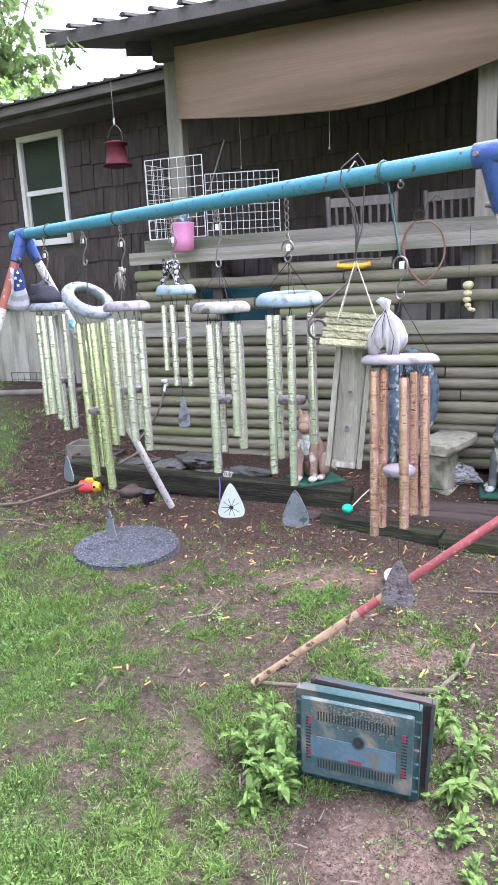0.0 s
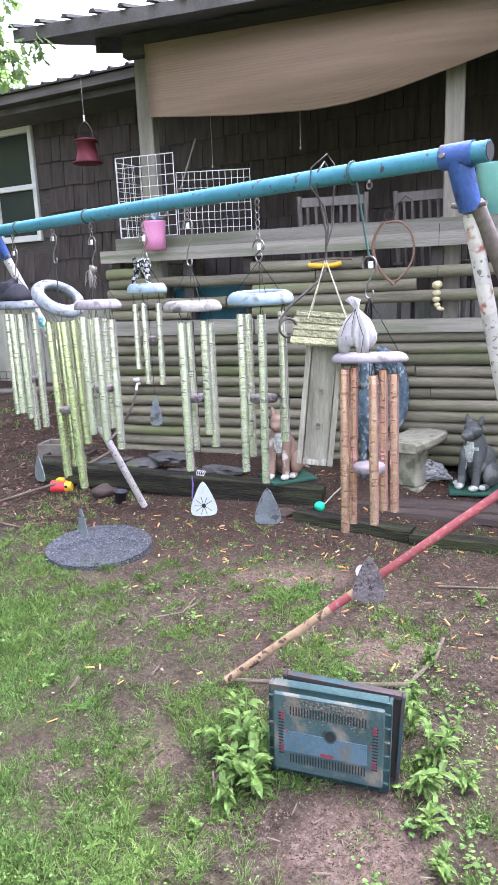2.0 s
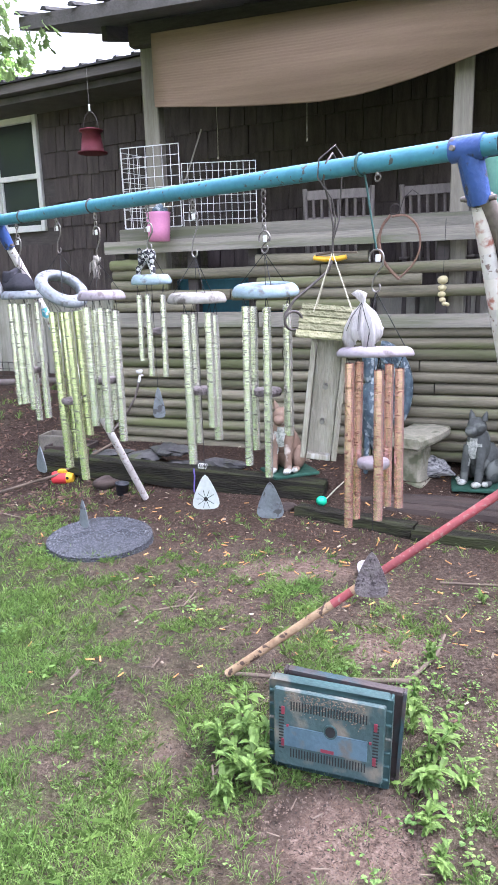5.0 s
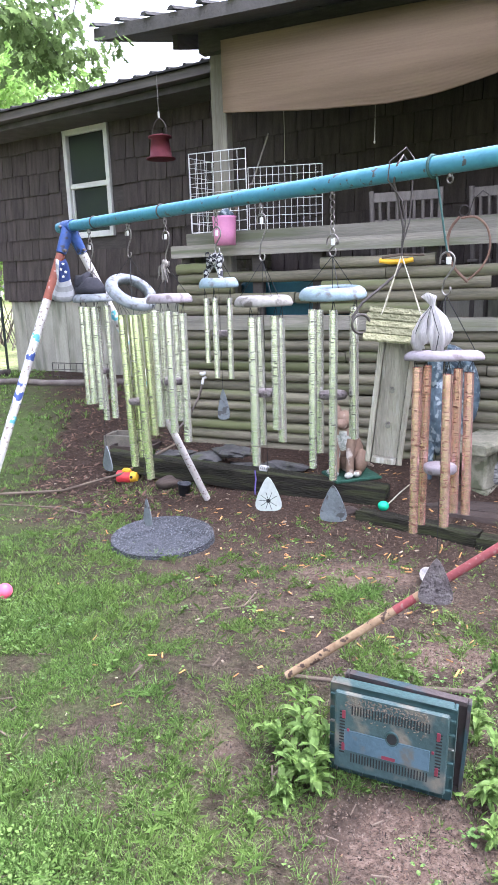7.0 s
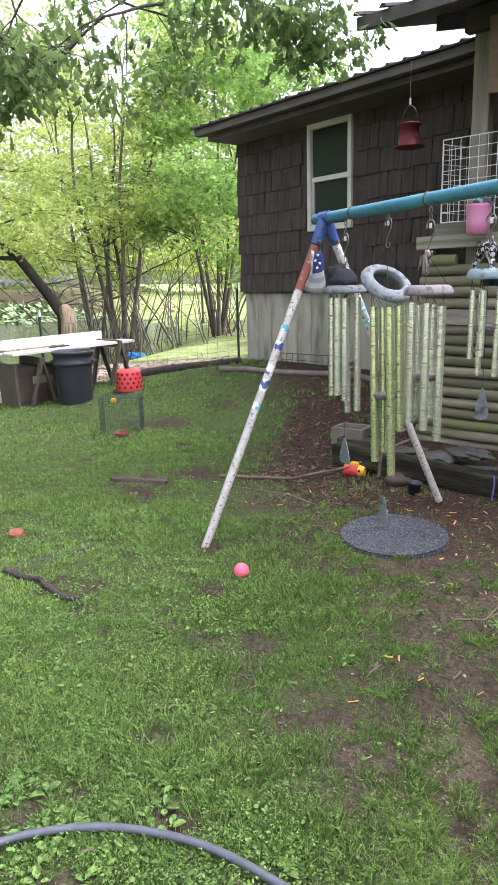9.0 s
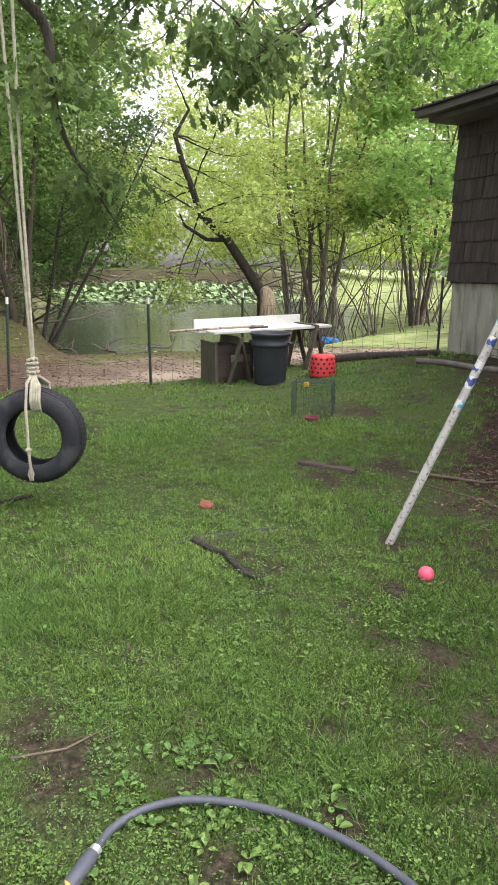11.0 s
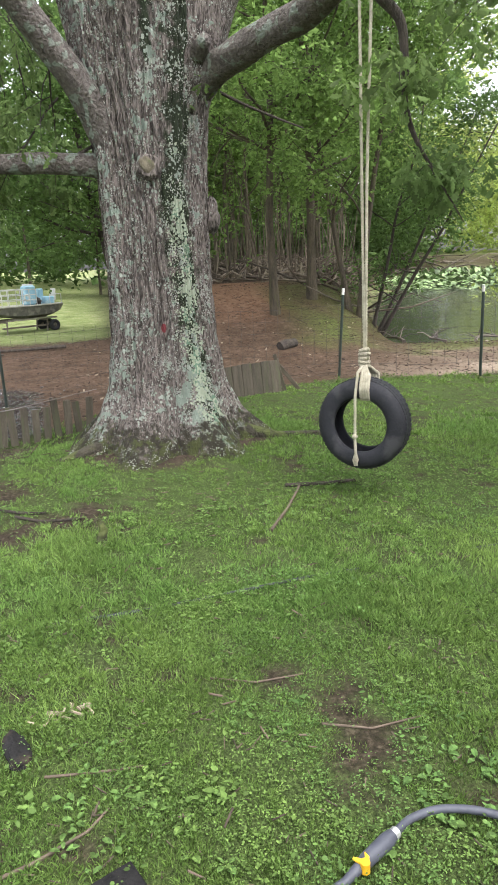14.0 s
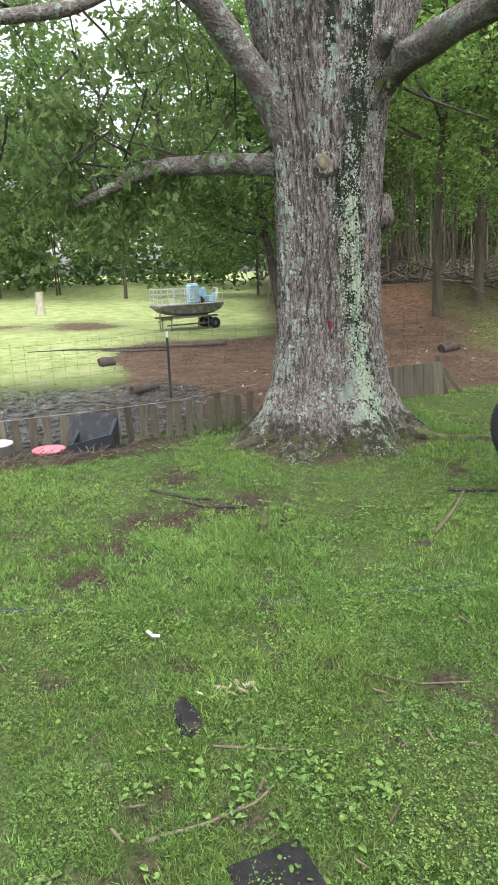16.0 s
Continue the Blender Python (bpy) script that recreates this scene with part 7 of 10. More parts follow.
# ---------------- work table, bin, tubs ----------------
def sawhorse(m):
    c = thing("sawhorse", m, "weathered wooden sawhorse under the table", "sawhorse", "sawhorses")
    part("beam", Geo().box((0, 0, 0.6), (0.06, 0.62, 0.1), bev=0.006), M["picket"], c)
    for sx in (-1, 1):
        for sy in (-1, 1):
            part("leg", Geo().box((0, 0, 0.3), (0.035, 0.085, 0.63), bev=0.005), M["picket"], c, m=pose(sx * 0.17, sy * 0.25, -0.01, sy * -3, sx * -15, 0))
    part("cross_board", Geo().box((0, -0.27, 0.36), (0.3, 0.02, 0.1), bev=0.004), M["picket"], c)
    return c


TA, TB = Vector((-6.78, 7.2, 0)), Vector((-6.02, 8.97, 0))
td = (TB - TA).normalized()
ta = math.degrees(math.atan2(td.y, td.x))
h1, h2 = lerp(TA, TB, 0.2), lerp(TA, TB, 0.86)
zt = 0.745
s1 = sawhorse(pose(h1.x, h1.y, gz(h1.x, h1.y), 0, 0, ta))
s2 = copy_thing(s1, pose(h2.x, h2.y, gz(h2.x, h2.y), 0, 0, ta))
tb = thing("table_top", pose(*lerp(TA, TB, 0.5).xy, zt, 0, -1.0, ta), "white boards laid across sawhorses as a table", "table top")
part("board", Geo().box((0, -0.12, 0.02), (1.95, 0.30, 0.035), bev=0.006), M["white_paint"], tb)
part("board", Geo().box((-0.12, 0.20, 0.02), (1.9, 0.30, 0.035), bev=0.006), M["white_paint"], tb)
part("standing_board", Geo().box((-0.12, 0.33, 0.10), (1.8, 0.03, 0.14), bev=0.005), M["white_paint"], tb, "white board standing on edge")
part("pole", Geo().tube([(-1.55, -0.05, 0.06), (-0.1, -0.08, 0.065)], 0.016, 8), M["bark_pale"], tb, "pale wooden pole")
part("pry_bar", Geo().box((-0.2, -0.12, 0.05), (0.3, 0.05, 0.02), bev=0.005), M["black_plastic"], tb)
pr = lerp(TA, TB, 0.14)
cb = thing("wooden_crate", pose(pr.x - 0.05, pr.y + 0.05, gz(pr.x, pr.y) - 0.02, 0, 0, ta), "dark wooden crate under the table", "crate")
part("side", Geo().box((-0.24, 0, 0.3), (0.04, 0.5, 0.6), bev=0.006), M["picket"], cb)
part("body", Geo().box((0.1, 0.05, 0.28), (0.6, 0.42, 0.56), bev=0.01), M["timber_brown"], cb)
bx, by = -5.98, 7.62
bn_ = thing("rubbish_bin", pose(bx, by, gz(bx, by) - 0.01), "large dark ribbed plastic rubbish bin beside the table", "bin")
part("bin", Geo().lathe([(0.0, 0.0), (0.215, 0.0), (0.22, 0.02), (0.25, 0.5), (0.255, 0.52), (0.268, 0.53), (0.268, 0.56), (0.258, 0.57), (0.262, 0.66), (0.28, 0.67), (0.285, 0.70), (0.275, 0.71), (0.262, 0.70), (0.25, 0.6), (0.21, 0.03), (0, 0.03)], 36), M["black_plastic"], bn_)
for a in (20, 200):
    part("handle", Geo().box((0.285, 0, 0.57), (0.04, 0.12, 0.03), Matrix.Rotation(radians(a), 4, "Z"), bev=0.008), M["black_plastic"], bn_)
wb = thing("white_bucket", pose(-6.12, 7.98, gz(-6.12, 7.98)), "stack of pale grey plastic buckets", "bucket")
part("bucket", Geo().lathe([(0, 0), (0.13, 0), (0.15, 0.3), (0.16, 0.3), (0.16, 0.36), (0.152, 0.36), (0.155, 0.5), (0.165, 0.5), (0.165, 0.62), (0, 0.62)], 24), M["stone_bench"], wb)
rb = thing("red_basket", pose(-5.42, 8.1, gz(-5.42, 8.1) - 0.01), "upturned red plastic basket with holes", "basket")
part("basket", Geo().lathe([(0.18, 0.0), (0.187, 0.0), (0.19, 0.03), (0.168, 0.27), (0.155, 0.295), (0, 0.3), (0, 0.29), (0.15, 0.285), (0.162, 0.26)], 32), M["red_plastic"], rb)
hole_mesh = Geo().tube([(0, 0, 0), (0.005, 0, 0)], 0.017, 8).mesh("hole", M["cord"])
for j, z in enumerate((0.07, 0.13, 0.19, 0.25)):
    for k in range(14):
        part("hole", hole_mesh, None, rb, m=Matrix.Rotation(2 * math.pi * (k + 0.5 * (j % 2)) / 14, 4, "Z") @ pose(0.1905 - 0.092 * (z - 0.03) - 0.0035, 0, z))
gc = thing("mesh_trap", pose(-4.43, 6.36, gz(-4.43, 6.36), 0, 0, 25), "green wire mesh cage standing on the lawn", "wire cage")
M["green_wire"] = mat("green_wire", (0.03, 0.06, 0.055), rough=0.6, bump=0)
for o, ax_, wid in (((-0.22, -0.17, 0), (1, 0, 0), 0.44), ((-0.22, 0.17, 0), (1, 0, 0), 0.44), ((-0.22, -0.17, 0), (0, 1, 0), 0.34), ((0.22, -0.17, 0), (0, 1, 0), 0.34)):
    part("mesh_panel", grid_panel(o, ax_, wid, 0.4, 16, 15, 0.0011), M["green_wire"], gc)
tg = grid_panel((0, 0, 0), (1, 0, 0), 0.44, 0.34, 16, 12, 0.0011)
part("mesh_top", tg, M["green_wire"], gc, m=pose(-0.22, 0.17, 0.4, 90, 0, 0))
part("clip", Geo().box((-0.06, -0.15, 0.38), (0.06, 0.03, 0.045), bev=0.01), M["yellow_plastic"], gc, "yellow plastic clip")
part("dish", Geo().lathe([(0, 0.0), (0.07, 0.0), (0.085, 0.05), (0.078, 0.05), (0.06, 0.015), (0, 0.012)], 20, pose(0.03, -0.28, 0.0)), M["feeder_red"], gc, "small red dish")

# ---------------- far paddock: boat on a trailer, posts, logs ----------------
bt_x, bt_y = -20.2, 2.35
bz = gz(bt_x, bt_y)
ba = math.degrees(math.atan2(bt_y, bt_x)) - 90 + 28
boat = thing("boat", pose(bt_x, bt_y, bz + 0.385, 0, 0, ba) @ Matrix.Diagonal((0.77, 0.77, 0.77, 1)), "flat grey boat with railings and blue gear on a trailer", "boat")
XS = (-1.42, -1.22, -0.85, -0.3, 0.4, 0.85, 1.15, 1.38)
KEEL = (0.33, 0.17, 0.06, 0.02, 0.02, 0.06, 0.16, 0.33)
HALF = (0.46, 0.52, 0.56, 0.6, 0.6, 0.56, 0.44, 0.22)
g = Geo()
vs = []
for x, k_, w in zip(XS, KEEL, HALF):  # flared sections with a soft chine
    vs += [(x, -w, 0.42), (x, -w * 0.9, k_ + 0.14 * (0.42 - k_) + 0.03), (x, -w * 0.45, k_), (x, w * 0.45, k_), (x, w * 0.9, k_ + 0.14 * (0.42 - k_) + 0.03), (x, w, 0.42)]
fs = [(6 * i + j, 6 * i + j + 6, 6 * i + j + 7, 6 * i + j + 1) for i in range(7) for j in range(5)] + [tuple(range(6)), tuple(reversed(range(42, 48)))] + [(6 * i, 6 * i + 5, 6 * i + 11, 6 * i + 6) for i in range(7)]
part("hull", g.add(vs, fs), M["tin"], boat)
rim_ = [(x, -w - 0.03) for x, w in zip(XS, HALF)] + [(x, w + 0.03) for x, w in zip(XS[::-1], HALF[::-1])]
part("deck", Geo().slab(rim_, 0.424, 0.452), M["deck_paint"], boat, "pale overhanging deck edge")
RAILS = (((-1.38, -0.48), (-0.62, -0.56)), ((-0.62, -0.56), (0.14, -0.58)), ((-1.38, 0.48), (0.14, 0.58)), ((-1.38, -0.48), (-1.38, 0.48)))
for (x0, y0), (x1, y1) in RAILS:
    g = Geo()
    for z in (0.64, 0.82, 1.0):
        g.tube([(x0, y0, z), (x1, y1, z)], 0.016, 5)
    for t in (0, 0.33, 0.66, 1):
        p = lerp((x0, y0, 0.45), (x1, y1, 0.45), t)
        g.tube([p, p + Vector((0, 0, 0.56))], 0.015, 5)
    part("railing", g, M["aluminium"], boat)
g = Geo()
g.tube([(0.7, -0.5, 0.45), (0.7, -0.5, 0.78), (1.28, -0.3, 0.78), (1.28, -0.3, 0.45)], 0.015, 5)
g.tube([(1.28, -0.3, 0.78), (1.28, 0.3, 0.78), (1.28, 0.3, 0.45)], 0.015, 5)
part("railing", g, M["aluminium"], boat)
part("tank", Geo().box((0.08, -0.15, 0.79), (0.4, 0.4, 0.68), bev=0.05), M["sky_blue"], boat, "pale blue upright tank")
part("tank_cap", Geo().box((0.08, -0.15, 1.15), (0.3, 0.26, 0.06), bev=0.02), M["white_paint"], boat)
part("life_ring", Geo().tube(arc((-0.2, -0.55, 0.72), 0.1, 0, 360, 16), 0.03, 8, caps=False), M["white_paint"], boat, "white ring on the rail")
part("box", Geo().box((0.9, 0.0, 0.58), (0.34, 0.4, 0.26), bev=0.03), M["sky_blue"], boat, "blue plastic box")
part("box", Geo().box((0.72, 0.22, 0.72), (0.2, 0.24, 0.54), bev=0.03), M["sky_blue"], boat, "tall pale blue box")
part("seat", Geo().box((1.12, 0.12, 0.88), (0.08, 0.28, 0.42), pose(0, 0, 0, 0, 6, 0), bev=0.035), M["white_paint"], boat, "white plastic seat back")
part("seat_post", Geo().tube([(1.05, 0.12, 0.45), (1.08, 0.12, 0.7)], 0.025, 8), M["aluminium"], boat)
part("gear", Geo().blob((0.45, 0.0, 0.56), (0.16, 0.24, 0.14), 0.6, 12, 8, seed=6), M["dark_wood"], boat, "dark heap of gear")
tr = thing("boat_trailer", pose(bt_x, bt_y, bz, 0, 0, ba) @ Matrix.Diagonal((0.77, 0.77, 0.77, 1)), "dark rusty low boat trailer with black wheels", "trailer")
for sy in (-0.35, 0.35):
    part("beam", Geo().box((-0.15, sy, 0.47), (2.3, 0.06, 0.06), bev=0.01), M["grey_pipe"], tr)
part("bunk", Geo().box((-0.1, -0.47, 0.49), (1.7, 0.08, 0.05), bev=0.01), M["plank"], tr, "pale wooden bunk board")
for x in (-1.0, 0.55):
    part("crossbar", Geo().box((x, 0, 0.42), (0.05, 0.8, 0.05), bev=0.008), M["grey_pipe"], tr)
    for sy in (-0.38, 0.38):
        part("leg", Geo().tube([(x, sy, 0.0), (x + 0.04, sy * 0.95, 0.44)], 0.026, 6), M["grey_pipe"], tr)
part("lower_beam", Geo().box((-0.2, -0.36, 0.22), (1.9, 0.05, 0.06), bev=0.008), M["grey_pipe"], tr)
part("jack", Geo().tube([(-1.32, -0.1, 0.0), (-1.3, -0.1, 0.62), (-1.22, -0.1, 0.7)], 0.03, 8), M["rust_pipe"], tr, "rusty tongue jack")
part("tongue", Geo().tube([(-0.9, 0, 0.44), (-1.36, -0.08, 0.36)], 0.03, 6), M["grey_pipe"], tr)
for sx, sy in ((0.82, -0.44), (0.82, 0.44), (1.06, 0.44)):
    w = part("wheel", Geo().lathe([(0.08, -0.06), (0.17, -0.07), (0.2, -0.045), (0.2, 0.045), (0.17, 0.07), (0.08, 0.06)], 22, pose(sx, sy, 0.2, 90, 0, 0), closed=True), M["rubber"], tr)
    part("rim", Geo().lathe([(0, -0.02), (0.08, -0.04), (0.08, 0.04), (0, 0.02)], 16, pose(sx, sy, 0.2, 90, 0, 0)), M["grey_pipe"], w)


def log_thing(a, b_, r, label, m="bark_dark", name="log"):
    a, b_ = Vector((*a, gz(*a) + r * 0.6)), Vector((*b_, gz(*b_) + r * 0.6))
    c = lerp(a, b_, 0.5)
    g = Geo().tube([a - c, lerp(a, b_, 0.3) - c + Vector((0, 0, r * 0.2)), lerp(a, b_, 0.7) - c, b_ - c], [r, r * 1.05, r * 0.95, r * 0.85], 9, wob=0.25)
    return single(name, g, M[m], pose(*c), label, "log")


log_thing((-10.98, 5.45), (-11.08, 5.8), 0.09, "short cut log lying on red dirt")
log_thing((-13.8, -0.27), (-13.9, 0.02), 0.1, "short cut log lying on the grass")
log_thing((-5.75, 8.95), (-4.3, 9.5), 0.07, "long dark log along the fence foot")
pole = [(-16.1, -1.82), (-15.75, -0.9), (-15.85, -0.1), (-15.5, 0.8), (-15.6, 1.5), (-15.3, 2.5)]
single("fallen_branch", Geo().tube([(x, y, float(ground_z(x, y)) + 0.05 + 0.03 * (k % 2)) for k, (x, y) in enumerate(pole)], [0.008, 0.014, 0.022, 0.03, 0.032, 0.04], 8, wob=0.6).tube([(-15.6, -0.2, float(ground_z(-15.6, -0.2)) + 0.05), (-15.2, 0.5, float(ground_z(-15.2, 0.5)) + 0.06), (-15.1, 1.2, float(ground_z(-15.1, 1.2)) + 0.05)], [0.01, 0.022, 0.016], 8, wob=0.6), M["bark_dark"], pose(0, 0, 0), "long crooked fallen branch in the paddock", "branch")
log_thing((-10.5, 0.2), (-10.9, 0.6), 0.07, "dark broken branch in the mud", name="fallen_branch")
sp = thing("wooden_post", pose(-11.7, 15.1, 0.0), "thick pale barkless wooden post at the pond", "post")
part("post", Geo().tube([(0, 0, -0.6), (0.02, 0, 0.2), (0.03, 0, 0.5), (-0.01, 0, 0.8), (-0.03, 0, 1.02), (-0.06, 0.02, 1.12)], [0.27, 0.23, 0.205, 0.2, 0.17, 0.09], 14, wob=0.45), M["bark_pale"], sp)
ft = single("tree_stump", Geo().tube([(0, 0, -0.1), (0, 0, 0.3), (0.02, 0, 0.95)], [0.24, 0.17, 0.16], 10, wob=0.3), M["old_wood"], pose(-31.0, -2.67, gz(-31.0, -2.67)), "pale tree stump in the far field", "stump")
bt2 = thing("blue_tarp", pose(-10.2, 16.0, gz(-10.2, 16)), "crumpled bright blue tarpaulin on the bank", "tarpaulin")
part("sheet", Geo().blob((0, 0, 0.1), (0.26, 0.2, 0.16), 0.7, 14, 8, seed=8, smooth=False), M["bluetarp"], bt2)

# crate, bowl and tub by the pickets
cr = thing("plastic_crate", pose(-7.12, -0.34, gz(-7.12, -0.34) - 0.03, 0, 0, 84) @ Matrix.Diagonal((0.86, 0.86, 0.84, 1)), "black plastic pond liner tub tipped on its side", "tub")
g = Geo()
g.box((0.0, 0.10, 0.27), (0.52, 0.04, 0.46), pose(0, 0, 0, -14, 0, 0), bev=0.02)
part("back", g, mat("grey_liner", (0.024, 0.026, 0.031), (0.012, 0.013, 0.016), 0.55, c3=(0.05, 0.05, 0.05), patch=9), cr, "faded grey upright panel")
g = Geo()
g.add([(-0.2, -0.22, 0), (0.26, -0.22, 0), (0.28, 0.12, 0), (-0.2, 0.12, 0), (-0.24, -0.26, 0.20), (0.24, -0.26, 0.30), (0.30, 0.06, 0.44), (-0.18, 0.06, 0.32), (-0.2, -0.22, 0.205), (0.2, -0.22, 0.29), (0.25, 0.03, 0.42), (-0.14, 0.03, 0.31)],
      [(0, 1, 5, 4), (1, 2, 6, 5), (3, 0, 4, 7), (4, 5, 9, 8), (5, 6, 10, 9), (7, 4, 8, 11), (8, 9, 1, 0), (9, 10, 2, 1), (11, 8, 0, 3), (0, 3, 2, 1)])
part("basin", g, M["black_plastic"], cr)
pb_ = thing("pink_bowl", pose(-7.16, -0.78, gz(-7.16, -0.78)), "faded pink plastic feed bowl", "bowl")
part("bowl", Geo().lathe([(0, 0), (0.13, 0.0), (0.15, 0.06), (0.165, 0.065), (0.165, 0.08), (0.14, 0.08), (0.12, 0.02), (0, 0.015)], 28), mat("pink_faded", (0.60, 0.20, 0.24), (0.5, 0.16, 0.19), 0.5), pb_)
wt_ = thing("white_tub", pose(-7.2, -1.27, gz(-7.2, -1.27) - 0.05), "white plastic bucket by the pickets", "bucket")
part("bucket", Geo().lathe([(0, 0), (0.12, 0), (0.145, 0.2), (0.155, 0.2), (0.155, 0.22), (0.135, 0.22), (0.11, 0.02), (0, 0.015)], 26), M["white_paint"], wt_)

# ---------------- woods ----------------
tree("wood_tree", -12.9, 6.35, 9.5, 0.09, 0.24, "leaf_mid", 20000, 0.11, 0.36, 41, "tall woodland tree with straight trunk and fresh leaves", group="woodland trees", bark="wood_bark")
tree("wood_tree", -13.4, 7.5, 10.0, 0.10, 0.24, "leaf_mid", 20000, 0.11, 0.36, 42, "tall woodland tree with split dark bark", group="woodland trees", bark="wood_bark")
tree("wood_tree", -12.9, 8.3, 9.0, 0.065, 0.2, "leaf_mid", 20000, 0.11, 0.36, 43, "slender woodland tree at the pond", group="woodland trees", bark="wood_bark", stems=2)
tree("shore_shrub", -14.0, 9.6, 5.0, 0.05, 0.15, "leaf", 12000, 0.085, 0.4, 44, "leaning shrub on the pond bank", lean=(0.25, 0.3), stems=3, category="shrub")
lt = thing("leaning_tree", pose(-12.4, 15.95, 0), "dark tree leaning far out over the pond", "tree")
lg, lt_ends, lrand = Geo(), [], random.Random(45)
LT = [Vector(p) - Vector((-12.4, 15.95, 0)) for p in [(-12.47, 15.9, 0.84), (-12.8, 15.64, 1.54), (-13.26, 15.26, 2.38), (-13.57, 14.99, 2.8), (-13.83, 14.76, 3.09), (-13.96, 14.64, 3.7), (-14.15, 14.46, 4.38), (-14.29, 14.32, 5.1), (-14.01, 14.59, 5.74)]]
lg.tube([LT[0] - Vector((-0.1, 0.1, 0.9))] + LT, [0.19, 0.17, 0.15, 0.13, 0.12, 0.105, 0.09, 0.075, 0.06, 0.04], 9, caps=False, wob=0.2)
lg.tube([Vector(p) - Vector((-12.4, 15.95, 0)) for p in [(-13.26, 15.26, 2.38), (-13.7, 14.88, 2.39), (-14.13, 14.48, 2.76), (-14.23, 14.39, 3.06)]], [0.07, 0.06, 0.04, 0.02], 7, caps=False, wob=0.2)
for k in range(13):
    i = lrand.randint(3, 8)
    limbs(lg, LT[i], (lrand.gauss(0, 1), lrand.gauss(0, 1), lrand.gauss(0.2, 0.5)), lrand.uniform(1.2, 2.4), 0.03, 1, lrand, lt_ends, sides=5, forks=2)
part("trunk", lg, M["bark_dark"], lt)
part("crown", array_mesh("crown", leaf_cloud(lt_ends, 0.35, 8000, 0.12, np.random.RandomState(45)), None, M["leaf_lit"]), None, lt)
tree("bank_tree", -11.6, 17.6, 8.5, 0.075, 0.22, "leaf_lit", 11000, 0.125, 0.4, 46, "many-stemmed young tree with brightly lit leaf colour", stems=5, bark="grey_stem")
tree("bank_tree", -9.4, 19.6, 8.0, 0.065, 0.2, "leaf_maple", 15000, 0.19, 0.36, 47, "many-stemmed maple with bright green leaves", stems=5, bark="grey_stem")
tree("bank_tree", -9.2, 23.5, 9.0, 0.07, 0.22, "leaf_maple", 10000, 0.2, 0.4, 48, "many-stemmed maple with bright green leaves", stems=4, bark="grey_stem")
tree("bank_tree", -14.6, 20.5, 10.0, 0.07, 0.25, "leaf_lit", 10000, 0.13, 0.6, 49, "tall pond-side tree with pale, lit leaf colour", stems=3, bark="grey_stem")
tree("field_tree", -16.5, 4.3, 7.0, 0.12, 0.3, "leaf", 18000, 0.12, 0.5, 50, "tree with low boughs at the paddock edge", stems=2)
WOODS = random.Random(77)
k = 0
while k < 40:
    az, r = WOODS.uniform(21, 112), WOODS.uniform(16, 46)
    x, y = -r * math.sin(radians(az)), r * math.cos(radians(az))
    if pond_field(x, y) < 1.12 or (az > 55 and r < 20.5) or (az > 76 and r < 38) or (az < 46 and r < 27) or (az < 44 and WOODS.random() < 0.6):
        continue
    k += 1
    far = r > 30
    tree("wood_tree", x, y, WOODS.uniform(9, 14), WOODS.uniform(0.045, 0.085), WOODS.uniform(0.12, 0.28), ("leaf_mid" if az < 74 else "leaf") if az > 58 else WOODS.choice(("leaf_mid", "leaf_lit")) if az > 45 else "leaf_lit", (5500 if far else 8500) if az > 50 else 4500, 0.22 if far else 0.135, 0.5, 300 + k,
         "tall woodland tree in fresh leaf" if not far else "distant woodland tree in fresh leaf", group="woodland trees", bark="wood_bark" if az > 50 else "grey_stem")
# far tree line
rs = np.random.RandomState(8)
for a0, a1, top, n, leaf_key in ((18, 50, 21, 56000, "leaf_lit"), (50, 74, 26, 60000, "leaf"), (74, 130, 26, 70000, "leaf")):
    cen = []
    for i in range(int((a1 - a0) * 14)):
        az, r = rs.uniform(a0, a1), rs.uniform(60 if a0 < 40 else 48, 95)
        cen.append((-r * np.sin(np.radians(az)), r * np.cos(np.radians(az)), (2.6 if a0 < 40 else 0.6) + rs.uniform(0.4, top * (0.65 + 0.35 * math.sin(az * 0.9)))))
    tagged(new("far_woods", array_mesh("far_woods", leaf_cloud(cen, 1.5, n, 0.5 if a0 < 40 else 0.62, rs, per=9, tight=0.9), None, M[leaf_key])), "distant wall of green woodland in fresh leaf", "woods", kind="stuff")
# bare saplings and brush inside the wood
g = Geo()
for i in range(420):
    az, r = rs.uniform(36, 77), rs.uniform(17.5, 42)
    x, y = -r * math.sin(radians(az)), r * math.cos(radians(az))
    if pond_field(x, y) < 1.1:
        continue
    z, h = gz(x, y), rs.uniform(1.2, 5)
    a = rs.normal(0, 0.12, 2) * h
    g.tube([(x, y, z - 0.05), (x + a[0] * 0.4, y + a[1] * 0.5, z + h * 0.5), (x + a[0], y + a[1], z + h)], [rs.uniform(0.012, 0.04), 0.016, 0.006], 5, caps=False)
for i in range(700):
    az, r = rs.uniform(42, 73), rs.uniform(16, 40)
    x, y = -r * math.sin(radians(az)), r * math.cos(radians(az))
    if pond_field(x, y) < 1.05 or (az > 62 and r < 18):
        continue
    z, a, L_ = gz(x, y), rs.uniform(0, 6.28), rs.uniform(0.8, 2.6)
    g.tube([(x, y, z + 0.05), (x + math.cos(a) * L_ * 0.5, y + math.sin(a) * L_ * 0.5, z + rs.uniform(0.1, 0.5)), (x + math.cos(a) * L_, y + math.sin(a) * L_, z + rs.uniform(0.05, 0.9))], [0.03, 0.022, 0.008], 5, caps=False)
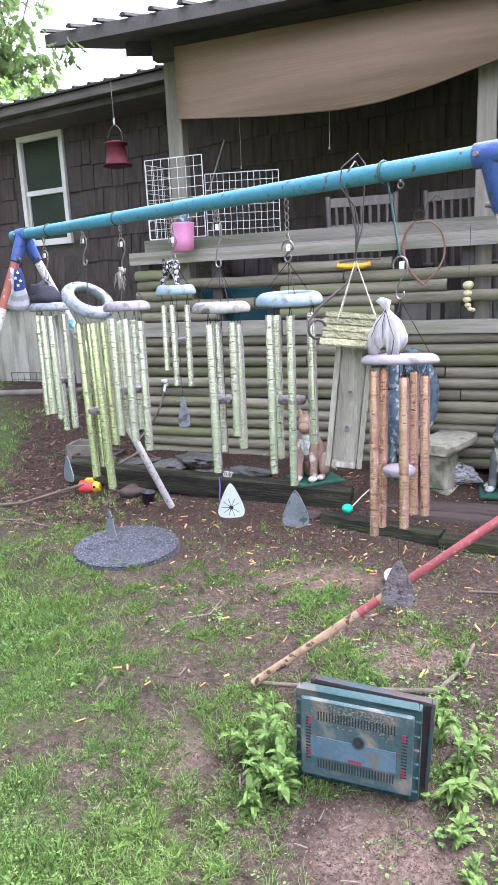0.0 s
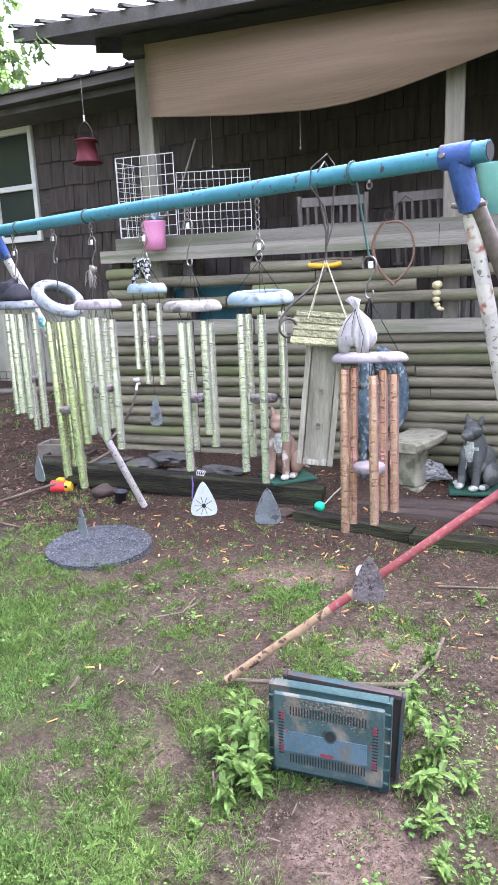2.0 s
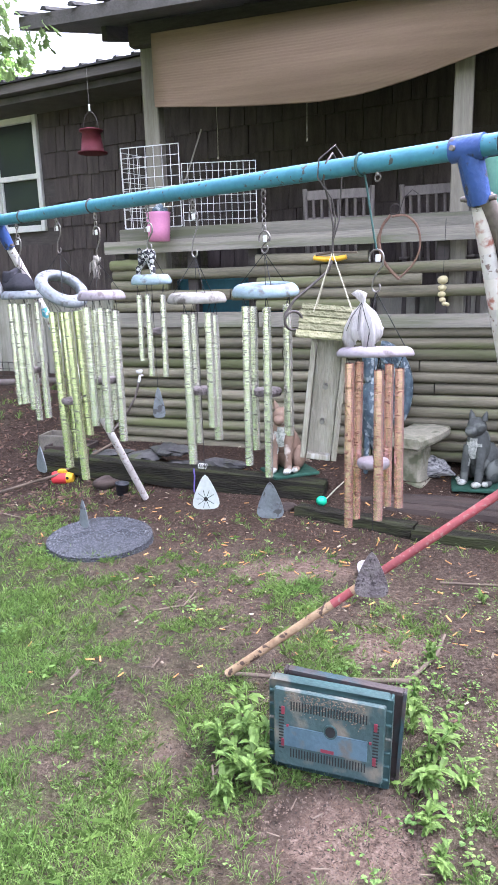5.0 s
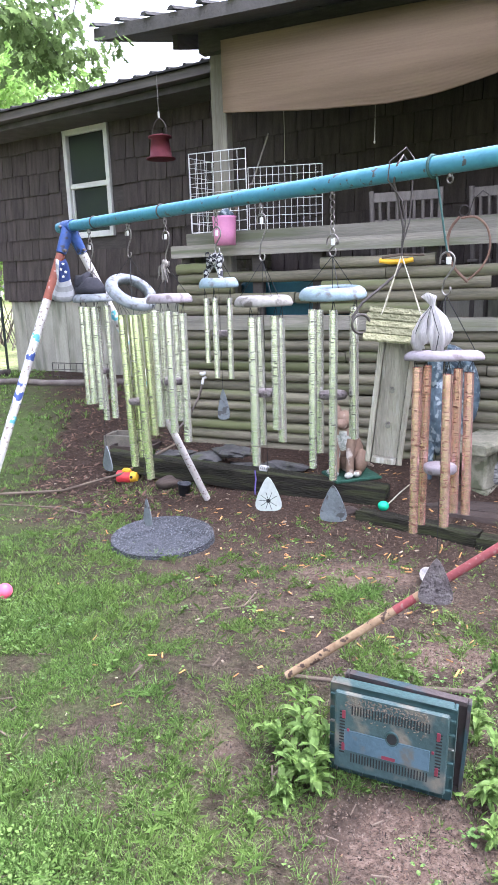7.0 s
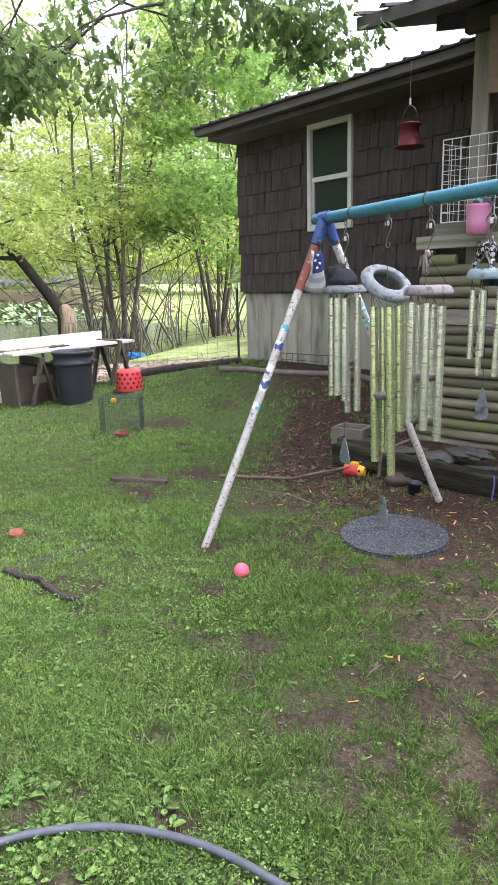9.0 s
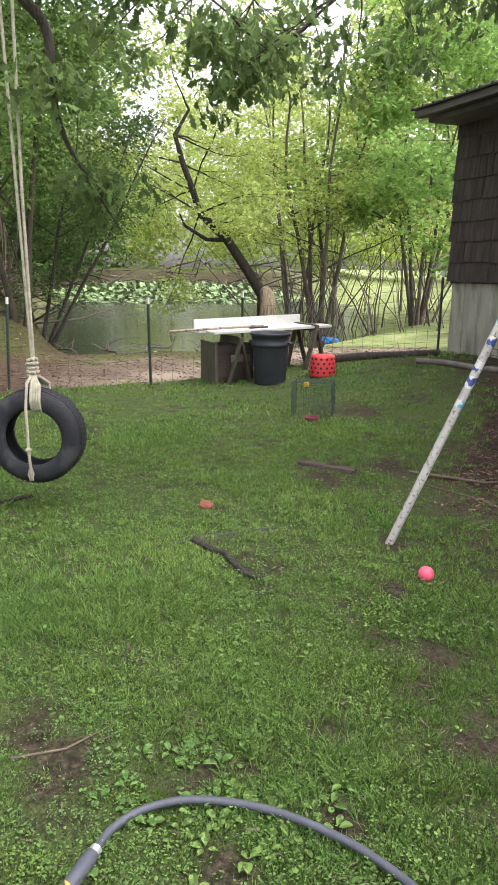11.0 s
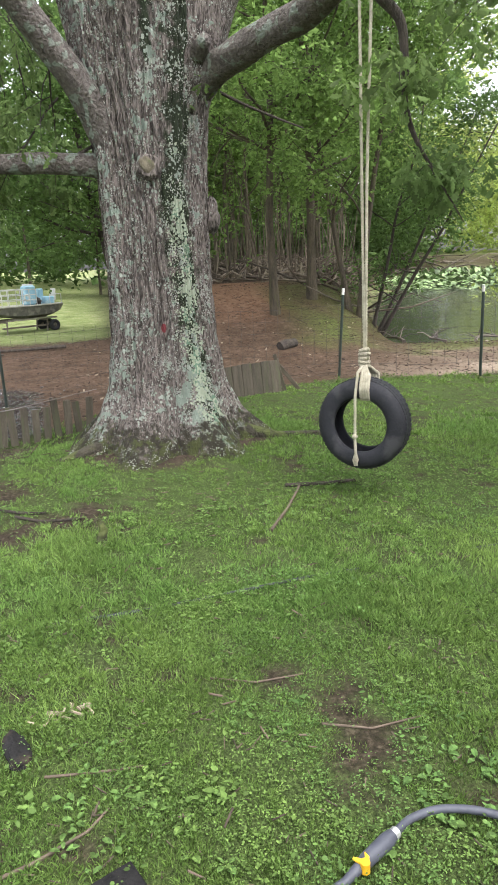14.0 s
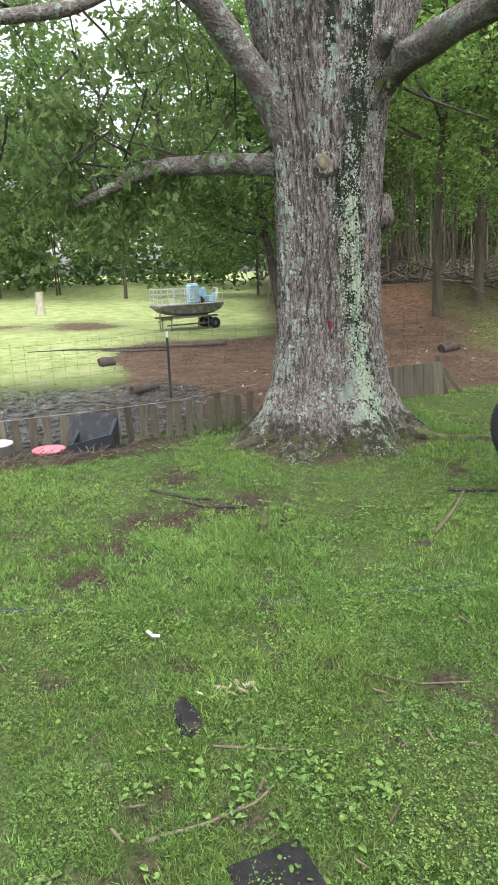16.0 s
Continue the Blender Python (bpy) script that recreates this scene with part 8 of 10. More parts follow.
tagged(new("brush", g.mesh("brush", M["brush_wood"])), "bare saplings and fallen brush in the wood", "brush", kind="stuff")
# thicket of thin leaning stems on the bank
tk, rt_ = Geo(), random.Random(91)
for i in range(85):
    az, r = rt_.uniform(23, 37.5), rt_.uniform(18.5, 24)
    x, y = -r * math.sin(radians(az)), r * math.cos(radians(az))
    h, lx, ly = rt_.uniform(1.6, 4.2), rt_.gauss(0, 0.42), rt_.gauss(0, 0.3)
    q, pts = Vector((x, y, gz(x, y) - 0.05)), []
    for k in range(5):
        pts.append(q + Vector((lx * h * (k / 4) ** 1.3 + rt_.gauss(0, 0.05), ly * h * (k / 4) ** 1.3, h * k / 4)))
    r0 = rt_.uniform(0.012, 0.032)
    tk.tube(pts, [r0 * (1 - 0.2 * k) for k in range(5)], 5, caps=False)
tagged(new("thicket", tk.mesh("thicket", M["grey_stem"])), "thicket of thin bare leaning stems on the bank", "thicket", kind="stuff")
# driftwood and fallen trunks on the far bank
dw, rd = Geo(), random.Random(53)
for i in range(110):
    az, r = rd.uniform(33, 54), rd.uniform(49, 57)
    x, y = -r * math.sin(radians(az)), r * math.cos(radians(az))
    a = radians(-az + rd.gauss(0, 45))
    L_, r0, z = rd.uniform(0.8, 4.2), rd.uniform(0.02, 0.10), max(-0.25, gz(x, y)) + rd.uniform(0.02, 0.7)
    e = Vector((math.cos(a), -math.sin(a), rd.gauss(0, 0.28))) * L_
    dw.tube([(x, y, z), Vector((x, y, z)) + e * 0.5 + Vector((0, 0, rd.uniform(-0.1, 0.35))), Vector((x, y, z)) + e], [r0, r0 * 0.8, r0 * 0.35], 6, caps=False)
tagged(new("driftwood", dw.mesh("driftwood", M["drift"])), "grey fallen trunks and brush along the far bank", "driftwood", kind="stuff")
# fallen boughs reaching into the water at the near shore
for pts, r in (([(-11.2, 10.1), (-11.9, 10.9), (-12.2, 11.9), (-12.9, 12.6)], 0.035), ([(-11.5, 9.6), (-12.4, 9.9), (-13.2, 10.8)], 0.03), ([(-12.0, 8.9), (-12.9, 9.4), (-13.9, 9.7)], 0.04), ([(-10.7, 11.2), (-11.3, 11.9), (-11.5, 12.9)], 0.028)):
    g = Geo()
    line = smooth_line([(x, y, max(gz(x, y), -0.32) + 0.06 + 0.1 * (k % 2)) for k, (x, y) in enumerate(pts)], 4)
    g.tube(line, [r * (1 - 0.75 * k / len(line)) for k in range(len(line))], 7, wob=0.4)
    for k in range(9):
        q = Vector(line[rd.randrange(2, len(line))])
        e = Vector((rd.gauss(0, 0.35), rd.gauss(0, 0.35), rd.uniform(0.02, 0.3)))
        g.tube([q, q + e * 0.6 + Vector((0, 0, 0.05)), q + e], [0.012, 0.008, 0.004], 5, caps=False)
    single("fallen_bough", g, M["drift"], pose(0, 0, 0), "grey dead bough lying at the water's edge", "branch", "boughs at the shore")
# lily pads
n = 4200
u_, v_ = rs.uniform(-1, 1, n), rs.uniform(0.1, 1.0, n) ** 0.6
px_ = POND[0] + POND[2] * v_ * -0.68 + POND[3] * u_ * 0.73 * 0.85
py_ = POND[1] + POND[2] * v_ * 0.73 + POND[3] * u_ * 0.68 * 0.85
keep = (pond_field(px_, py_) < 1.0)
px_, py_ = px_[keep], py_[keep]
aa = np.linspace(0, 2 * np.pi, 8, endpoint=False)
rad = rs.uniform(0.06, 0.19, (len(px_), 1))
raised = sstep(38, 50, np.hypot(px_, py_))[:, None] * rs.uniform(0, 0.85, (len(px_), 1))  # leaves held clear of the water
lv = np.stack([px_[:, None] + rad * np.cos(aa), py_[:, None] + rad * np.sin(aa), -0.30 + raised + rs.uniform(0, 0.05, (len(px_), 1)) + (0.03 + 0.12 * raised) * np.cos(aa + rs.uniform(0, 6, (len(px_), 1)))], -1)
tagged(new("lily_pads", array_mesh("lily_pads", lv, None, M["lily"])), "floating green lily pads on the pond", "lily pads", kind="stuff")

# ---------------- lawn ----------------
rs = np.random.RandomState(12)


def scatter(n, rmin, rmax, amin, amax, power=1.0):
    r = rmin + (rmax - rmin) * rs.uniform(0, 1, n) ** power
    a = np.radians(rs.uniform(amin, amax, n))
    return -r * np.sin(a), r * np.cos(a)


def blades(n, rmin, rmax, hmin, hmax, width, power=1.0, amin=-24, amax=104, per=10, loose=0.02, simple=False):
    """Tufts of bent blades; n tufts are tried."""
    x, y = scatter(n, rmin, rmax, amin, amax, power)
    gr, mu, di, mu2 = masks(x, y)
    clump = 0.45 + 0.45 * waves(x, y, 3.1, 21) + 0.55 * waves(x, y, 13, 22) + 0.5 * waves(x, y, 31, 26)
    keep = rs.uniform(0, 1, n) < gr * np.clip(clump + 0.14, 0.04, 1.0) * np.maximum(sstep(9, 24, np.degrees(np.arctan2(-x, y))), sstep(-55, -80, np.degrees(np.arctan2(-x, y))))
    keep |= (rs.uniform(0, 1, n) < 0.16 * np.clip(mu, 0, 1)) & (0.8 * waves(x, y, 2.0, 23) + 0.7 * waves(x, y, 6.0, 25) > 0.36) & (np.hypot(x, y) > 5)
    x, y = np.repeat(x[keep], per), np.repeat(y[keep], per)
    n = len(x)
    a = rs.uniform(0, 2 * np.pi, n)
    q = np.abs(rs.normal(0, loose, n))
    x, y = x + np.cos(a) * q, y + np.sin(a) * q
    z = ground_z(x, y)
    h = rs.uniform(hmin, hmax, n) * np.clip(0.8 + 0.6 * waves(x, y, 1.9, 24), 0.35, 1.5) * (1.3 - 0.3 * sstep(8, 34, np.degrees(np.arctan2(-x, y))))
    lean = rs.uniform(0.2, 1.25, n) * h
    w = width * rs.uniform(0.6, 1.3, n)
    b = a + np.pi / 2 + rs.normal(0, 0.5, n)
    base = np.stack([x, y, z - 0.004], -1)
    side = np.stack([np.cos(b), np.sin(b), 0 * b], -1) * w[:, None] / 2
    mid = base + np.stack([np.cos(a) * lean * 0.35, np.sin(a) * lean * 0.35, h * 0.68], -1)
    tip = base + np.stack([np.cos(a) * lean, np.sin(a) * lean, h], -1)
    if simple:
        return np.stack([base - side, base + side, tip], 1)
    return np.stack([base - side, base + side, mid + side * 0.75, tip, mid - side * 0.75], 1)


def worn_tufts(n, per=15):
    """Thin wispy tufts on the trodden soil before the bed: thick towards the lawn, a few far out on the bare ground."""
    x, y = scatter(n, 1.15, 5.4, -30, 27, 0.75)
    s_, d_ = x * U.x + y * U.y, x * V.x + y * V.y
    gr, mu, di, mu2 = masks(x, y)
    field = 0.55 * waves(x, y, 4.2, 51) + 0.5 * waves(x, y, 12, 52) + 0.45 * waves(x, y, 27, 53)
    tray_bare = np.exp(-(((x - 0.22) / 0.33) ** 2 + ((y - 1.62) / 0.27) ** 2))
    lean_to = np.clip(0.72 - 0.34 * (d_ - 1.9 - 0.55 * np.maximum(0, -s_ - 0.7)) - 0.25 * sstep(0.0, 0.5, s_) * (1 - sstep(0.65, 0.95, s_)), 0.0, 1.0)
    chance = np.clip((field + 0.95 * lean_to - 0.45) * 1.5, 0, 1) * sstep(0.02, 0.25, lean_to) * (1 - np.clip(1.6 * tray_bare, 0, 1))
    chance = np.maximum(chance, 0.035 * (1 - sstep(3.9, 4.6, d_)))
    for bx_, by_, br_ in BARE:
        chance = chance * (1 - np.exp(-((x - bx_) ** 2 + (y - by_) ** 2) / br_ ** 2))
    chance = chance * (1 - sstep(16, 27, np.degrees(np.arctan2(-x, y))))
    keep = rs.uniform(0, 1, n) < chance
    x, y = np.repeat(x[keep], per), np.repeat(y[keep], per)
    n = len(x)
    a = rs.uniform(0, 2 * np.pi, n)
    q = np.abs(rs.normal(0, 0.014, n))
    x, y = x + np.cos(a) * q, y + np.sin(a) * q
    h = rs.uniform(0.01, 0.044, n) * np.clip(0.85 + 0.5 * waves(x, y, 6, 54), 0.4, 1.4)
    reach = rs.uniform(0.3, 1.7, n) * h
    w = rs.uniform(0.0011, 0.0022, n)
    b = a + np.pi / 2 + rs.normal(0, 0.5, n)
    base = np.stack([x, y, ground_z(x, y) - 0.003], -1)
    side = np.stack([np.cos(b), np.sin(b), 0 * b], -1) * w[:, None] / 2
    mid = base + np.stack([np.cos(a) * reach * 0.4, np.sin(a) * reach * 0.4, h * 0.75], -1)
    tip = base + np.stack([np.cos(a) * reach, np.sin(a) * reach, h * 0.9], -1)
    return np.stack([base - side, base + side, mid + side * 0.8, tip, mid - side * 0.8], 1)


lawn = np.concatenate([worn_tufts(24000, 17), blades(34000, 1.1, 3.6, 0.014, 0.046, 0.0026, 0.8, 8), blades(5000, 0.1, 1.15, 0.014, 0.05, 0.003, 0.7)])
tagged(new("lawn_grass", array_mesh("lawn_grass", lawn, None, M["blade"])), "short patchy green lawn grass", "grass", kind="stuff")
lawn = np.concatenate([blades(52000, 3.2, 7.2, 0.015, 0.042, 0.0062, 0.9, 6, simple=True), blades(4200, 2.2, 7.4, 0.03, 0.06, 0.0045, 0.9, 28, per=16, loose=0.03, simple=True), blades(32000, 6.6, 11.5, 0.02, 0.05, 0.013, 0.9, per=8, simple=True), blades(20000, 0.1, 7.0, 0.016, 0.05, 0.008, 0.8, 104, 310, simple=True)])
tagged(new("lawn_grass", array_mesh("lawn_grass", lawn, None, M["blade"])), "short green lawn grass further off", "grass", kind="stuff")


def weeds(n, rmin, rmax, size, seed, near=None):
    """Little clumps of broad clover-like leaves."""
    x, y = scatter(n, rmin, rmax, -24, 104, 0.9)
    gr, mu, di, mu2 = masks(x, y)
    worn = 0.25 + 0.75 * sstep(10, 40, np.degrees(np.arctan2(-x, y)))
    patch = 0.6 * waves(x, y, 1.7, seed) + 0.7 * waves(x, y, 7, seed + 1)
    by_tray = sstep(0.42, 0.6, x) * (1 - sstep(2.5, 3.3, y))
    soil = np.clip(mu + 1 - gr - di - mu2, 0, 1) * (np.hypot(x, y) < 5.0)
    keep = ((rs.uniform(0, 1, n) < gr * 0.75 * worn) & (patch > -0.15)) | ((rs.uniform(0, 1, n) < soil * (0.10 + 0.22 * by_tray)) & (patch > 0.1 - 0.5 * by_tray))
    x, y = x[keep], y[keep]
    n = len(x)
    k = 5
    x, y = np.repeat(x, k) + rs.normal(0, size * 1.1, n * k), np.repeat(y, k) + rs.normal(0, size * 1.1, n * k)
    n = len(x)
    z = ground_z(x, y) + rs.uniform(0.006, 0.04, n)
    a = rs.uniform(0, 2 * np.pi, n)
    t = rs.uniform(-0.2, 0.45, n)
    d = np.stack([np.cos(a) * np.cos(t), np.sin(a) * np.cos(t), np.sin(t)], -1)
    s = np.stack([-np.sin(a), np.cos(a), rs.normal(0, 0.2, n)], -1)
    L = size * rs.uniform(0.6, 1.4, (n, 1))
    W = L * rs.uniform(0.22, 0.4, (n, 1))
    p = np.stack([x, y, z], -1)
    up = np.array([0, 0, 1]) * L * 0.08
    return np.stack([p, p + d * L * 0.3 + s * W * 0.85, p + d * L * 0.7 + s * W * 0.8 - up, p + d * L - up * 2, p + d * L * 0.7 - s * W * 0.8 - up, p + d * L * 0.3 - s * W * 0.85], 1)


wd = np.concatenate([weeds(26000, 1.1, 3.6, 0.0085, 31), weeds(22000, 3.0, 8, 0.0165, 33), weeds(1600, 1.1, 3.4, 0.015, 37), weeds(220, 1.1, 3.2, 0.026, 35)])
tagged(new("lawn_weeds", array_mesh("lawn_weeds", wd, None, M["weed"])), "low clover and broad-leaved weeds in the lawn", "weeds", kind="stuff")


# broad oval leaves of plantain, in loose rosettes among the grass
def plantain(rows):
    arr = []
    for cx, cy, spread, n, size in rows:
        for k in range(n):
            x0, y0 = cx + rs.normal(0, spread), cy + rs.normal(0, spread)
            turn = rs.uniform(0, 6.28)
            for j in range(rs.randint(2, 5)):
                a = turn + j * 1.7 + rs.normal(0, 0.3)
                L_ = size * rs.uniform(0.55, 1.2)
                W_ = L_ * rs.uniform(0.25, 0.36)
                d = np.array([math.cos(a), math.sin(a), 0.0])
                sd = np.array([-math.sin(a), math.cos(a), 0.0])
                p = np.array([x0, y0, float(ground_z(np.array([x0]), np.array([y0]))[0]) + 0.012]) + d * 0.008
                e = rs.uniform(0.2, 0.9)
                prof = ((0.0, 0.08), (0.22, 0.75), (0.5, 1.0), (0.78, 0.72), (1.0, 0.06))
                pts = []
                for u, w in prof:
                    pts.append((p + d * L_ * u + np.array([0, 0, L_ * (e * u - 0.75 * e * u * u)]), sd * W_ * w))
                for (c0, s0), (c1, s1) in zip(pts[:-1], pts[1:]):
                    f0, f1 = np.array([0, 0, 0.25]) * np.linalg.norm(s0), np.array([0, 0, 0.25]) * np.linalg.norm(s1)
                    arr.append([c0, c1, c1 + s1 + f1, c0 + s0 + f0])
                    arr.append([c1, c0, c0 - s0 + f0, c1 - s1 + f1])
    return np.array(arr)


broad = plantain(((-1.72, 1.22, 0.10, 6, 0.036), (-1.65, 1.49, 0.10, 13, 0.042), (-1.64, 1.74, 0.08, 9, 0.044), (-1.40, 1.32, 0.10, 15, 0.04), (-1.2, 1.66, 0.14, 12, 0.04), (-1.05, 1.35, 0.14, 8, 0.036), (-2.0, 1.9, 0.3, 10, 0.036), (-2.0, 0.3, 0.2, 24, 0.034), (-2.25, -0.15, 0.22, 20, 0.032), (0.65, 1.68, 0.09, 5, 0.028), (0.32, 1.53, 0.05, 3, 0.026), (0.75, 2.3, 0.12, 12, 0.032), (0.46, 1.7, 0.04, 3, 0.026), (0.5, 2.5, 0.16, 14, 0.03), (-0.5, 3.0, 0.3, 10, 0.028), (-4.5, 0.9, 0.35, 34, 0.045), (-4.0, 1.9, 0.4, 26, 0.042)))
tagged(new("plantain_leaves", array_mesh("plantain_leaves", broad, None, M["weed"])), "broad oval plantain leaves among the lawn grass", "weeds", kind="stuff")


# ---------------- planting bed and things before the deck ----------------
rb2 = random.Random(9)


def beam_between(name, a, b_, w, h, material, label, cat, wob=0.012):
    """A worn squared timber from a to b, lying on the ground."""
    a, b_ = Vector(a), Vector(b_)
    c, L_ = lerp(a, b_, 0.5), (b_ - a).length
    n, vs, fs = 9, [], []
    prof = [(-w / 2, 0), (-w / 2 + 0.01, h * 0.96), (-w / 2 + 0.022, h), (w / 2 - 0.022, h), (w / 2 - 0.01, h * 0.96), (w / 2, 0)]
    for k in range(n):
        x = L_ * (k / (n - 1) - 0.5)
        o = [rb2.uniform(-wob, wob) for _ in prof]
        vs += [(x + rb2.uniform(-0.01, 0.01), p + q * 0.6, z + q * 0.6) for (p, z), q in zip(prof, o)]
    m = len(prof)
    for k in range(n - 1):
        fs += [(k * m + i, (k + 1) * m + i, (k + 1) * m + (i + 1) % m, k * m + (i + 1) % m) for i in range(m)]
    fs += [tuple(range(m)), tuple(reversed(range((n - 1) * m, n * m)))]
    g = Geo().add(vs, [tuple(reversed(f)) for f in fs])
    d = b_ - a
    rz, ry = math.degrees(math.atan2(d.y, d.x)), -math.degrees(math.atan2(d.z, math.hypot(d.x, d.y)))
    return single(name, g, M[material], pose(*c, 0, ry, rz), label, cat)


beam_between("bed_timber", (-1.72, 5.50, 0.10), (0.54, 4.70, 0.01), 0.16, 0.15, "timber", "dark mossy railway timber edging the planting bed", "timber")
beam_between("bed_timber", (0.33, 4.46, -0.01), (1.02, 4.02, -0.01), 0.13, 0.085, "timber", "low dark rotten timber beside the planting bed", "timber")
beam_between("bed_timber", (1.02, 4.0, -0.01), (2.1, 3.45, -0.02), 0.12, 0.075, "timber", "low dark rotten timber beside the planting bed", "timber")
beam_between("old_board", (1.28, 3.92, 0.0), (2.0, 3.62, 0.0), 0.16, 0.04, "timber", "blackened flat board lying on the soil", "board")
beam_between("old_board", (0.75, 4.72, 0.01), (1.75, 4.34, 0.01), 0.2, 0.05, "timber_brown", "rotten brown board lying on the soil", "board")
beam_between("old_board", (0.95, 4.52, 0.0), (1.95, 4.12, 0.0), 0.16, 0.045, "timber_brown", "rotten brown board lying on the soil", "board")
beam_between("old_board", (-3.45, 4.66, 0.0), (-2.95, 4.72, 0.0), 0.1, 0.03, "timber_brown", "short brown board in the grass", "board")
for k, (x, y, rx, sz) in enumerate(((-0.86, 5.42, 0.24, (0.26, 0.13, 0.035)), (-0.62, 5.36, 0.30, (0.24, 0.12, 0.04)), (-0.55, 5.28, 0.20, (0.28, 0.12, 0.03)), (-0.2, 5.22, 0.20, (0.22, 0.11, 0.05)), (-0.42, 5.12, 0.17, (0.2, 0.1, 0.04)), (-1.15, 5.52, 0.25, (0.24, 0.12, 0.025)))):
    g = Geo().blob((0, 0, 0), (sz[0] * 0.72, sz[1] * 0.85, sz[2]), 0.6, 16, 7, seed=k * 2.3, smooth=False)
    single("slate_stone", g, M["stone"], pose(x, y, max(gz(x, y) + sz[2] * 0.6, rx - 0.04), rb2.uniform(-8, 8), rb2.uniform(-8, 8), rb2.uniform(-40, 20)), "flat dark slate stone on the planting bed", "stone", "slates on the bed")
for x, y, r in ((-1.14, 5.16, 0.075), (-1.5, 5.55, 0.06), (0.25, 4.55, 0.05)):
    single("field_stone", Geo().blob((0, 0, 0), (r * 1.4, r, r * 0.7), 0.4, 12, 8, seed=x * 3), M["timber_brown"], pose(x, y, gz(x, y) + r * 0.4), "rounded brown stone on the soil", "stone")
# spring coil on the bed
g = Geo().tube([(0.02 * math.cos(a), 0.018 * a / 6.28 * 1.0 - 0.04, 0.02 * math.sin(a) + 0.02) for a in np.linspace(0, 4 * 2 * math.pi, 60)], 0.003, 5)
single("wire_coil", g, M["white_wire"], pose(-0.36, 4.98, 0.205, 0, 0, 60), "small white wire coil on the bed", "coil")

# sitting dog statues, each one plain mesh
def dog_statue(m, mname, label, s=1.0):
    g = Geo()
    sc = Matrix.Diagonal((s, s, s, 1))
    g.blob((0, 0.06, 0.15), (0.105, 0.13, 0.15), 0.12, 16, 12, m=sc)
    g.blob((0, -0.03, 0.27), (0.085, 0.085, 0.15), 0.1, 16, 12, m=sc, seed=1)
    g.blob((0, -0.07, 0.42), (0.066, 0.072, 0.07), 0.08, 16, 12, m=sc, seed=2)
    g.blob((0, -0.135, 0.40), (0.042, 0.055, 0.04), 0.08, 12, 8, m=sc, seed=3)
    for sx in (-1, 1):
        g.tube([(sx * 0.05, -0.07, 0.28), (sx * 0.055, -0.10, 0.14), (sx * 0.055, -0.11, 0.02)], [0.04, 0.03, 0.028], 10, m=sc)
        g.blob((sx * 0.055, -0.135, 0.02), (0.033, 0.048, 0.022), 0.05, 10, 6, m=sc)
        g.blob((sx * 0.095, 0.04, 0.09), (0.05, 0.1, 0.09), 0.1, 12, 8, m=sc, seed=4)
        g.blob((sx * 0.1, -0.07, 0.022), (0.034, 0.055, 0.022), 0.05, 10, 6, m=sc)
        g.lathe([(0.026, 0), (0.016, 0.04), (0.0, 0.07)], 8, sc @ pose(sx * 0.045, -0.05, 0.47, 0, sx * 14, 0))
    g.tube([(0.05, 0.17, 0.06), (0.1, 0.2, 0.03), (0.16, 0.16, 0.025)], [0.025, 0.018, 0.008], 8, m=sc)
    ob = single("dog_statue", g, M[mname], m, label, "statue", "garden dog statues")
    ob.data.materials.append(M["statue_white"])
    for q in ob.data.polygons:
        c = q.center / s
        if c.z < 0.05 and c.y < -0.085 or 0.2 < c.z < 0.33 and c.y < -0.085 and abs(c.x) < 0.05 - 0.3 * abs(c.z - 0.29):
            q.material_index = 1
    return ob


zb = gz(1.68, 4.78)
single("green_mat", Geo().box((0, 0, 0.012), (0.42, 0.36, 0.024), bev=0.01), M["green_base"], pose(1.69, 4.76, zb + 0.0, 0, 0, -15), "flat green turf mat under a statue", "mat")
dog_statue(pose(1.68, 4.78, zb + 0.024, 0, 0, -48), "dog_dark", "grey and white sitting dog statue on a green mat", 1.02)
single("green_mat", Geo().box((0, 0, 0.012), (0.36, 0.3, 0.024), bev=0.01), M["green_base"], pose(0.3, 4.93, 0.17, 0, 0, 20), "flat green turf mat under a statue", "mat")
dog_statue(pose(0.27, 4.95, 0.194, 0, 0, -20), "dog_tan", "tan and white sitting dog statue on a green mat", 1.0)
# bench with a glazed bird on it
ben = thing("garden_bench", HOUSE @ pose(-0.42, 5.04, 0.0, 0, 0, 70), "mossy cast stone garden bench", "bench")
g = Geo()
n, vs, fs = 12, [], []
for k in range(n + 1):
    x = -0.27 + 0.54 * k / n
    cy = 0.02 * math.cos(math.pi * (k / n - 0.5))
    for y, z in ((-0.14, 0.40), (-0.15, 0.42), (-0.15, 0.455), (-0.135, 0.47), (0.135, 0.47), (0.15, 0.455), (0.15, 0.42), (0.14, 0.40)):
        vs.append((x, y - cy, z))
for k in range(n):
    fs += [(k * 8 + i, (k + 1) * 8 + i, (k + 1) * 8 + (i + 1) % 8, k * 8 + (i + 1) % 8) for i in range(8)]
fs += [tuple(reversed(range(8))), tuple(range(n * 8, n * 8 + 8))]
part("seat", g.add(vs, [tuple(reversed(f)) for f in fs]), M["stone_bench"], ben)
g = Geo().box((0, 0, 0.05), (0.28, 0.22, 0.1), bev=0.015)
g.box((0, 0, 0.225), (0.22, 0.17, 0.27), bev=0.02, taper=0.9)
g.box((0, 0, 0.38), (0.26, 0.2, 0.045), bev=0.012)
part("pedestal", g, M["stone_bench"], ben)
g = Geo()
g.blob((0, 0, 0.2), (0.09, 0.11, 0.2), 0.2, 14, 10)
